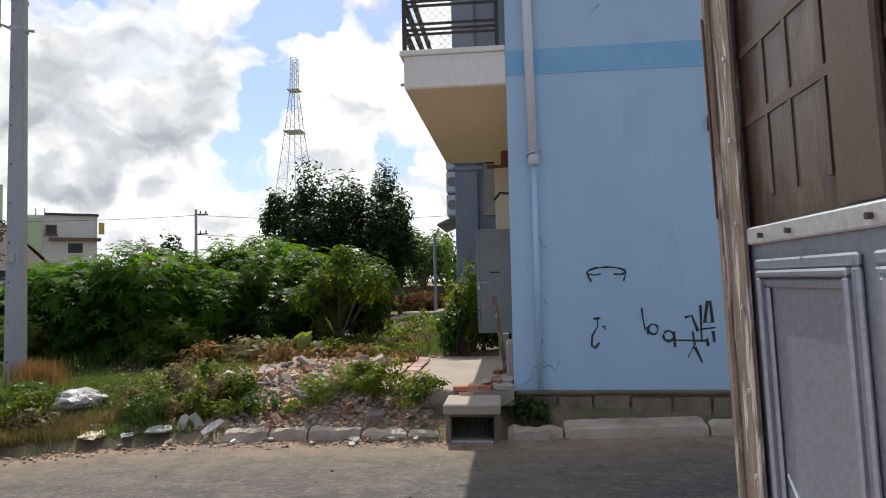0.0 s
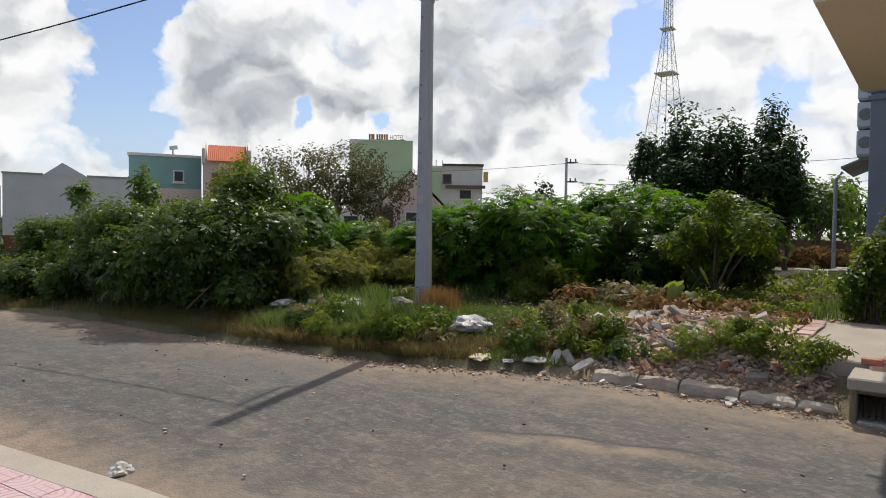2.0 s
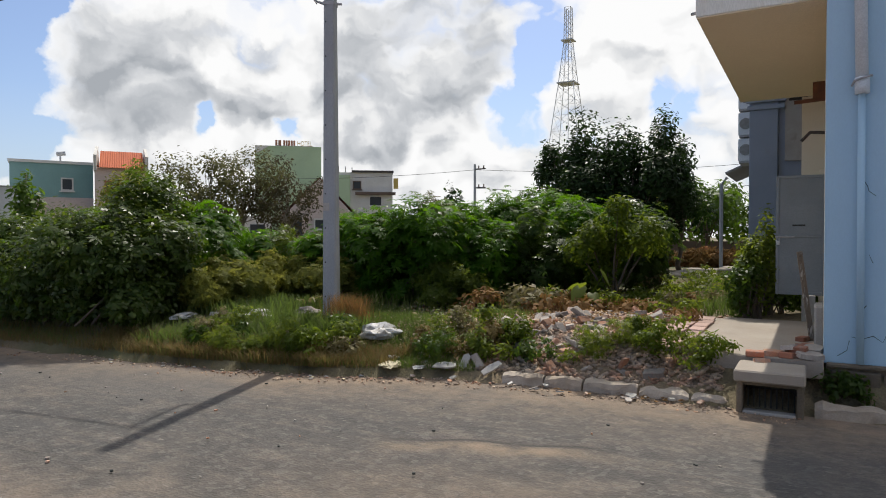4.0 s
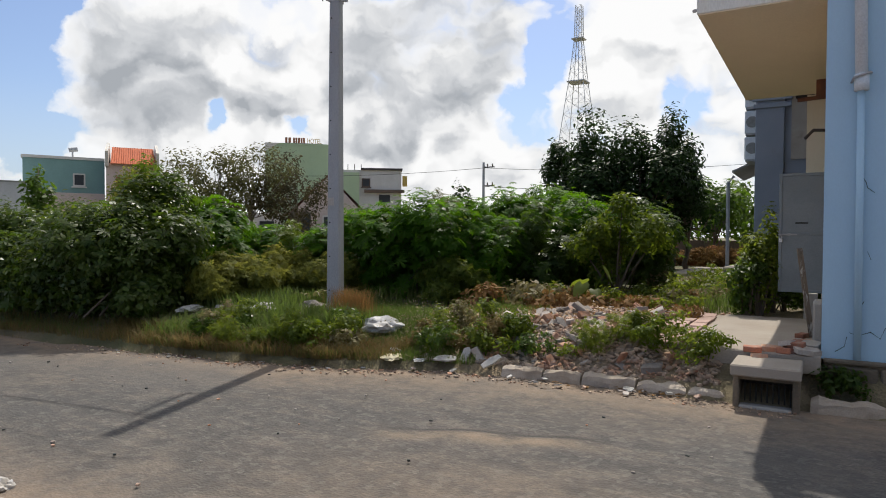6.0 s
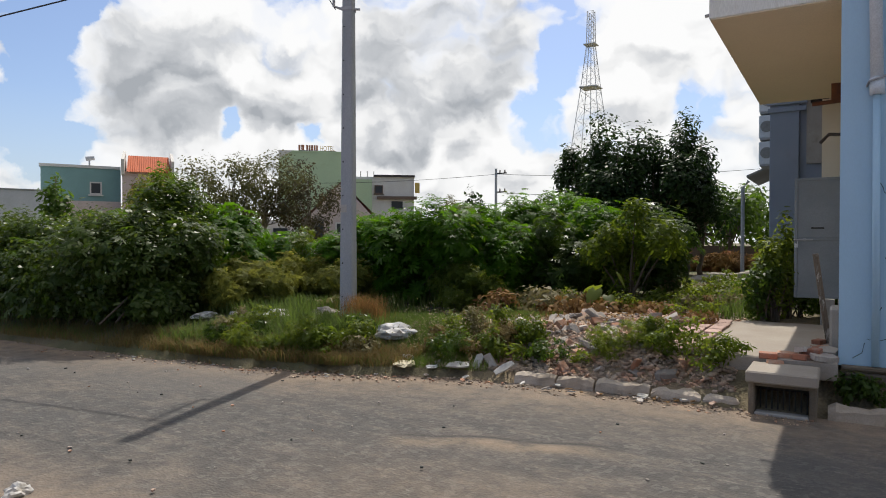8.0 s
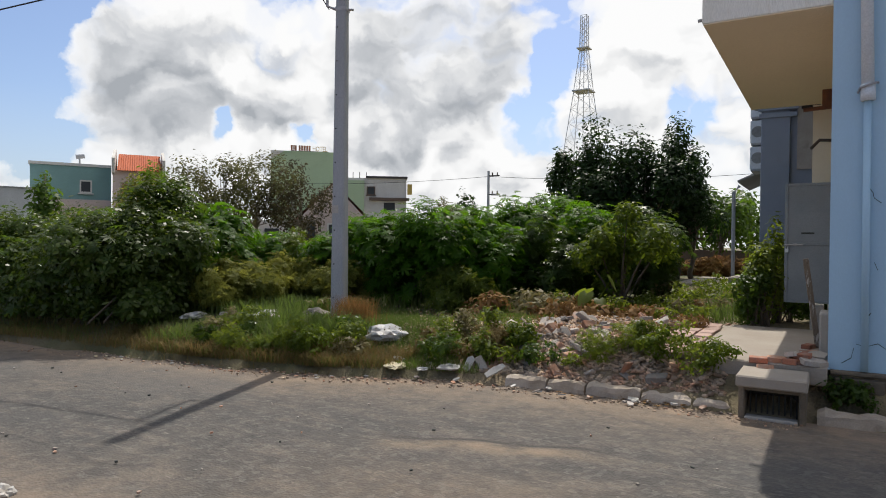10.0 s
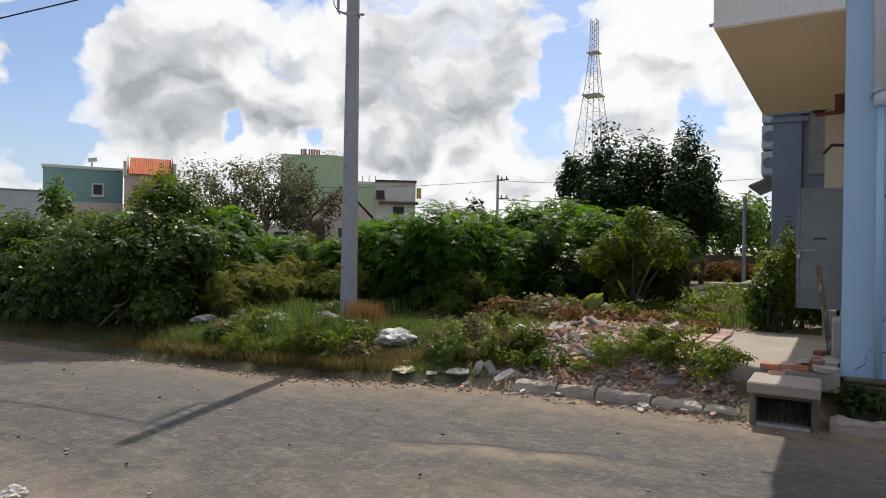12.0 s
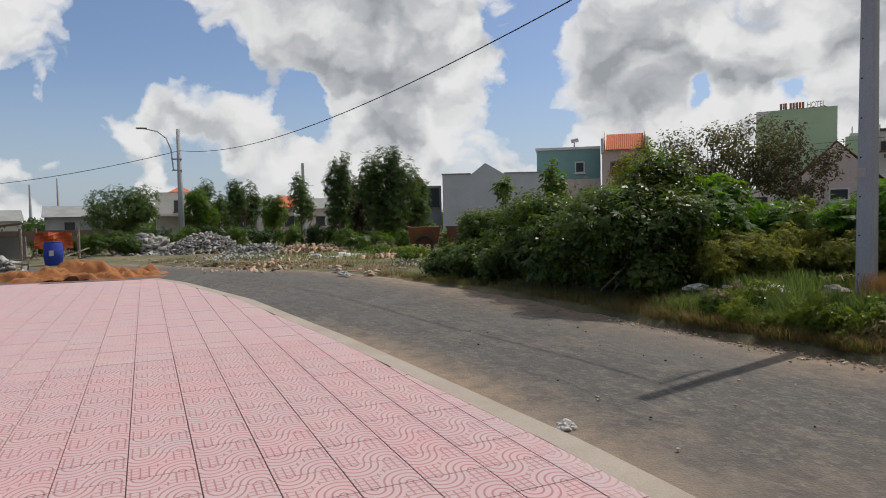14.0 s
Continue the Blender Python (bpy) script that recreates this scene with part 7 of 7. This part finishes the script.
# ---------------------------------------------------------------- waste ground to the west
def heap(name, x, y, rx, ry, h, mat, label, category, seed, rough=0.15):
    r = np.random.default_rng(seed)
    n = 64
    off = Vector(r.uniform(0, 40, 3))
    vs, fs = [], []
    for i in range(n):
        for j in range(n):
            u, v = 2 * i / (n - 1) - 1, 2 * j / (n - 1) - 1
            k = max(0, 1 - math.hypot(u, v) * (1.0 + 0.35 * noise.noise(Vector((u * 1.5, v * 1.5, 0)) + off)))
            z = h * 1.3 * k * (0.75 + 0.6 * noise.noise(Vector((u * 2.2, v * 2.2, 3)) + off)) + rough * h * (0.6 * noise.noise(Vector((u * 7, v * 7, 9)) + off) + 0.35 * noise.noise(Vector((u * 19, v * 19, 5)) + off)) * min(1, 4 * k)
            vs.append((x + u * rx, y + v * ry, z - 0.06))
    for i in range(n - 1):
        for j in range(n - 1):
            a = i * n + j
            fs.append((a, a + n, a + n + 1, a + 1))
    return single(name, Shape().add(vs, fs), mat, label, category, smooth=True)


heap("earth_heap", -4.2, 29.5, 2.4, 1.6, 1.25, "sand", "reddish brown heap of earth and dead branches", "earth", 4)
for i in range(7):
    shrub("brush", -5.6 + 0.5 * i, 28.6 + 0.3 * (i % 3), 0.75, 0.6, "redgrass" if i % 2 else "dry", "pile of dead reddish brown branches", "sprig", 200, 0.3, 0.0, "brush")
single("low_wall", Shape().box((-12, 33.0, 0.2), (-1.3, 33.2, 1.5)), "brownsheet", "low dark boundary wall behind the lot", "wall")
heap("sand_mound", -22.9, -4.75, 1.2, 2.9, 0.52, "sand", "heap of orange builder's sand behind the pavement", "sand", 2, 0.9)


def waste_heap(x, y, rx, ry, h, n, label, seed, smin=0.1, smax=0.35, mat="greyrubble"):
    r = np.random.default_rng(seed)
    u = r.normal(0, 0.45, (n, 2))
    k = np.clip(1 - (u ** 2).sum(1), 0, 1)
    p = np.stack([x + u[:, 0] * rx, y + u[:, 1] * ry, h * k * r.uniform(0.5, 1, n)], -1)
    s = r.uniform(smin, smax, n)
    cube = np.array([(-1, -1, -1), (1, -1, -1), (1, 1, -1), (-1, 1, -1), (-1, -1, 1), (1, -1, 1), (1, 1, 1), (-1, 1, 1)], float) * [1, 0.7, 0.22]
    v = cube[None] * (s[:, None, None] * r.uniform(0.8, 1.2, (n, 8, 1)) / 2)
    th, ti = r.uniform(0, 6.28, n)[:, None], r.normal(0, 0.75, n)[:, None]
    v = np.stack([v[..., 0] * np.cos(th) - v[..., 1] * np.sin(th), v[..., 0] * np.sin(th) + v[..., 1] * np.cos(th), v[..., 2] + ti * v[..., 0]], -1) + p[:, None]
    f = np.array([(0, 3, 2, 1), (4, 5, 6, 7), (0, 1, 5, 4), (1, 2, 6, 5), (2, 3, 7, 6), (3, 0, 4, 7)])
    me = np_mesh("rubble_heap", v.reshape(-1, 3), (f[None] + 8 * np.arange(n)[:, None, None]).reshape(-1, 4))
    single("rubble_heap", me, mat, label, "rubble", "stuff")


waste_heap(-37.2, -1.2, 1.5, 2.2, 1.05, 2200, "pale grey heap of broken concrete by the lamp pole", 1, 0.06, 0.2)
waste_heap(-38.5, -4.2, 1.4, 1.3, 0.95, 420, "grey heap of broken slabs", 2, 0.2, 0.6)
waste_heap(-31.5, 1.2, 1.6, 1.8, 0.6, 700, "grey heap of broken concrete by the lane", 3, 0.06, 0.22)
waste_heap(-30.0, 3.4, 1.5, 2.2, 0.5, 260, "low heap of mixed brown waste", 4, 0.08, 0.25, "crumbs")
waste_heap(-24.6, 2.8, 2.6, 3.0, 0.16, 1500, "flat spread of brown builder's waste by the lane", 15, 0.04, 0.2, "crumbs")
waste_heap(-28.0, 0.8, 2.6, 2.6, 0.2, 1300, "flat spread of grey builder's waste by the lane", 16, 0.05, 0.22)
waste_heap(-23.6, 5.6, 1.5, 1.6, 0.35, 300, "scattered brick and plastic waste by the lane", 5, 0.05, 0.2, "crumbs")
waste_heap(-20.5, 5.6, 1.6, 1.0, 0.25, 220, "scattered waste on the verge", 6, 0.05, 0.2)
waste_heap(-27.5, -8.8, 2.2, 1.6, 0.7, 320, "grey heap of broken concrete by the shed", 7)
for i, (x, y, s) in enumerate(((-26.2, 3.3, 0.55), (-26.0, 4.2, 0.6), (-25.2, 3.7, 0.4), (-26.5, 4.9, 0.5), (-25.0, 3.3, 0.3))):
    crumple("plastic_sack", x, y, s * 0.75, "whitebag", "full white plastic sack dumped by the lane", 40 + i, "sack", 0.0, 0.5)
crumple("plastic_bag", -25.3, 3.0, 0.2, "yellowbag", "yellow plastic bag dumped by the lane", 51, "bag", 0.0, 0.6)
for i in range(30):
    crumple("litter_bag", rng.uniform(-31, -17.5), rng.uniform(3.0, 6.0), rng.uniform(0.06, 0.16), ("whitebag", "greyrubble", "crumbs")[i % 3], "scrap of dumped litter on waste ground", 60 + i, "litter", 0.05, 0.5)

for i in range(26):
    r2 = rng.uniform(-30.5, -18.5)
    waste = (r2, float(edge_y(r2)) + rng.uniform(-0.4, 1.6))
    flake("board_scrap", *waste, rng.uniform(0.2, 0.6), rng.uniform(0.08, 0.2), ("oldwood", "whiteplate", "brickbit", "brownsheet")[i % 4], "broken scrap of board on waste ground", rng.uniform(-8, 8), rng.uniform(-8, 8), rng.uniform(0, 360), 0.08, 0.03)
for i in range(16):
    shrub("weed_clump", rng.uniform(-29.5, -17.5), rng.uniform(5.5, 9.5), rng.uniform(0.3, 0.7), rng.uniform(0.4, 0.9), ("weed", "treemid", "weedpale")[i % 3], "low green weed clump on the waste ground", "oval", 240, 0.14, 0.0, "weed")


def barrel():
    b = thing("barrel", (-30.4, -6.9, 0), "blue plastic barrel standing by the sand", "barrel")
    b.location = (0, 0, 0)
    pts = [(-30.4, -6.9, z) for z in (0, 0.08, 0.3, 0.33, 0.62, 0.65, 0.88, 0.93)]
    part("body", Shape().tube(pts, [0.30, 0.33, 0.35, 0.365, 0.365, 0.35, 0.34, 0.31], 16), "barrel", b, "", True)
    part("lid", Shape().tube([(-30.4, -6.9, 0.93), (-30.4, -6.9, 0.965)], 0.325, 16), "barrel", b)
    part("label_patch", Shape().box((-30.05, -6.98, 0.40), (-30.03, -6.82, 0.62)), "whiteplate", b)


barrel()


def cart(x, y, rz):
    m = pose(x, y, 0.12, 0, 0, rz) @ Matrix.Diagonal((0.78, 0.85, 0.85, 1))
    c = thing("handcart", (x, y, 0), "rusty orange handcart with wire wheels", "cart")
    c.location = (0, 0, 0)
    tub = Shape().add([m @ Vector(p) for p in ((-0.75, -0.5, 0.5), (0.75, -0.5, 0.5), (0.75, 0.5, 0.5), (-0.75, 0.5, 0.5), (-0.9, -0.62, 1.35), (0.9, -0.62, 1.35), (0.9, 0.62, 1.35), (-0.9, 0.62, 1.35))],
                      [(0, 3, 2, 1), (0, 1, 5, 4), (1, 2, 6, 5), (2, 3, 7, 6), (3, 0, 4, 7), (4, 5, 6, 7)])
    part("tub", tub, "orangecart", c, "rusty orange tub")
    for a in (-0.92, 0.84):
        part("rim", Shape().box((a, -0.66, 1.32), (a + 0.08, 0.66, 1.39), m), "rust", c)
    for yy in (-0.60, 0.60):
        ring = [m @ Vector((0.45 * math.cos(t), yy, 0.45 + 0.45 * math.sin(t))) for t in np.linspace(0, 2 * math.pi, 21)]
        wh = part("wheel", Shape().tube(ring, 0.06, 6, False), "rubber", c)
        for k in range(6):
            t = k * math.pi / 6
            part("spoke", Shape().tube([m @ Vector((-0.43 * math.cos(t), yy, 0.45 - 0.43 * math.sin(t))), m @ Vector((0.43 * math.cos(t), yy, 0.45 + 0.43 * math.sin(t)))], 0.01, 4), "rust", wh)
        part("handle", Shape().tube([m @ Vector((0.7, yy * 0.8, 0.9)), m @ Vector((1.6, yy * 0.8, 1.0))], 0.03, 6), "rust", c)
    return c


cart(-27.0, 8.0, 70)
cart(-25.2, 9.3, 105)


def shed():
    s = thing("shed", (-36, -10, 0), "makeshift shed of poles with sheet roof and orange tarpaulin", "shed")
    s.location = (0, 0, 0)
    part("roof_sheet", Shape().box((-2.2, -3.0, 0), (2.2, 2.2, 0.06), pose(-36, -11.4, 1.5, 6, 0, 10)), "brownsheet", s)
    for x, y in ((-34.3, -13.4), (-34.3, -10.2), (-34.9, -9.2), (-35.9, -7.0), (-38, -13), (-38.3, -9.4)):
        part("post", Shape().tube([(x, y, 0), (x, y, 1.5)], 0.07, 6), "oldwood", s)
    part("wall_sheet", Shape().box((-37.0, -14.0, 0), (-36.9, -9.5, 1.1)), "sheetgrey", s)
    tp = Shape()
    vs = []
    for i in range(9):
        for j in range(6):
            vs.append((-35.6 + 0.12 * math.sin(i * 1.3 + j), -8.8 + 0.2 * i, 0.5 + 0.16 * j + 0.03 * math.sin(i * 2 + j * 1.7)))
    tp.add(vs, [(i * 6 + j, i * 6 + 6 + j, i * 6 + 7 + j, i * 6 + 1 + j) for i in range(8) for j in range(5)])
    part("tarpaulin", tp, "tarp", s, "crumpled orange red tarpaulin")
    for i in range(12):
        part("plank", Shape().box((0, 0, 0), (0.08, rng.uniform(1.0, 2.2), 0.05), pose(-33.5 - rng.uniform(0, 1.4), -12 + 0.5 * i, 0.02 + 0.1 * rng.random(), rng.uniform(-3, 14), 0, rng.uniform(-70, 70))), "oldwood", s)


shed()
for i, (sx, sy, sh) in enumerate(((-37.6, -6.7, 1.25), (-38.2, -5.6, 1.35), (-37.4, -5.0, 1.1), (-39.2, -7.6, 1.2), (-39.4, -9.4, 1.0), (-39.6, -11.5, 0.95), (-38.8, -4.6, 1.2))):
    shrub("shrub", sx, sy, sh, 0.95, "fartree" if i % 2 else "cassava_dark", "dark green shrub beside the makeshift shed", "sprig", 520, 0.24, 0.0)
for az, d, h, lb in ((-103.8, 140, 9, 0), (-102.0, 170, 12, 0), (-106.5, 150, 8, 0)):
    v = bearing(az, d)
    single("mast", Shape().tube([(v.x, v.y, 0), (v.x, v.y, h)], [0.35, 0.12], 6), "steel", "thin far grey mast on the horizon", "mast")
for i in range(9):
    sx, sy = -31 - 1.1 * (i % 3), 5.5 + 1.6 * i
    shrub("shrub", sx, sy, 1.2, 1.1, "cassava_dark", "low green shrub on the waste ground", "sprig", 420, 0.26, 0.0)
for i in range(12):
    sx, sy = -40 - (i % 3) * 1.2, -4 + 1.5 * i
    shrub("shrub", sx, sy, 1.55, 1.3, "cassava_dark" if i % 2 else "darktree", "low green shrub on the waste ground", "sprig", 620, 0.24, 0.0)
single("site_wall", Shape().box((-60.2, -40, 0), (-60, -8, 1.2)), "brownsheet", "low brown boundary wall far off", "wall")


# ---------------------------------------------------------------- the pavement's tiles, last
def lay_tiles():
    rot = Matrix.Rotation(radians(TILE_TURN), 4, "Z")
    g = 0.0034
    unit = Shape().box((g, g, 0), (TILE - g, TILE - g, 0.012), chamfer=0.0025).mesh("tile")
    unit.materials.append(MAT["tile"])
    near, rest = [], Shape()
    lim = PAVE_Z - 0.0118
    for i in range(-52, 30):
        for j in range(-36, 12):
            c = rot @ Vector(((i + 0.5) * TILE, (j + 0.5) * TILE, 0))
            if not (-19.4 < c.x < 8 and c.y > -13) or c.y > pave_y(c.x) - 0.24 + 0.16:
                continue
            near.append((math.hypot(c.x + 3.6, c.y - 0.6), i, j))
    near.sort()
    for k, (d, i, j) in enumerate(near):
        m = rot @ Matrix.Translation((i * TILE, j * TILE, 0))
        dz = rng.uniform(-0.001, 0.001)
        worst = max((m @ Vector((a, b, 0))).y - (pave_y((m @ Vector((a, b, 0))).x) - 0.243) for a in (0, TILE) for b in (0, TILE))
        if worst > 0 and d < 24:
            n0 = len(rest.v)
            rest.box((g, g, lim + dz), (TILE - g, TILE - g, lim + dz + 0.012), m)
            for q in range(n0, len(rest.v)):
                a, b, z = rest.v[q]
                rest.v[q] = (a, min(b, float(pave_y(a)) - 0.243), z)
        elif k < 300:
            ob = part("tile", unit, "", PAVEMENT)
            ob.matrix_basis = Matrix.Translation((0, 0, lim + dz)) @ m
        elif d < 24:
            rest.box((g, g, lim + dz), (TILE - g, TILE - g, lim + dz + 0.012), m)
    tagged(part("tiles", rest, "tile_far", PAVEMENT, "pink patterned tiles"), kind="stuff")


lay_tiles()
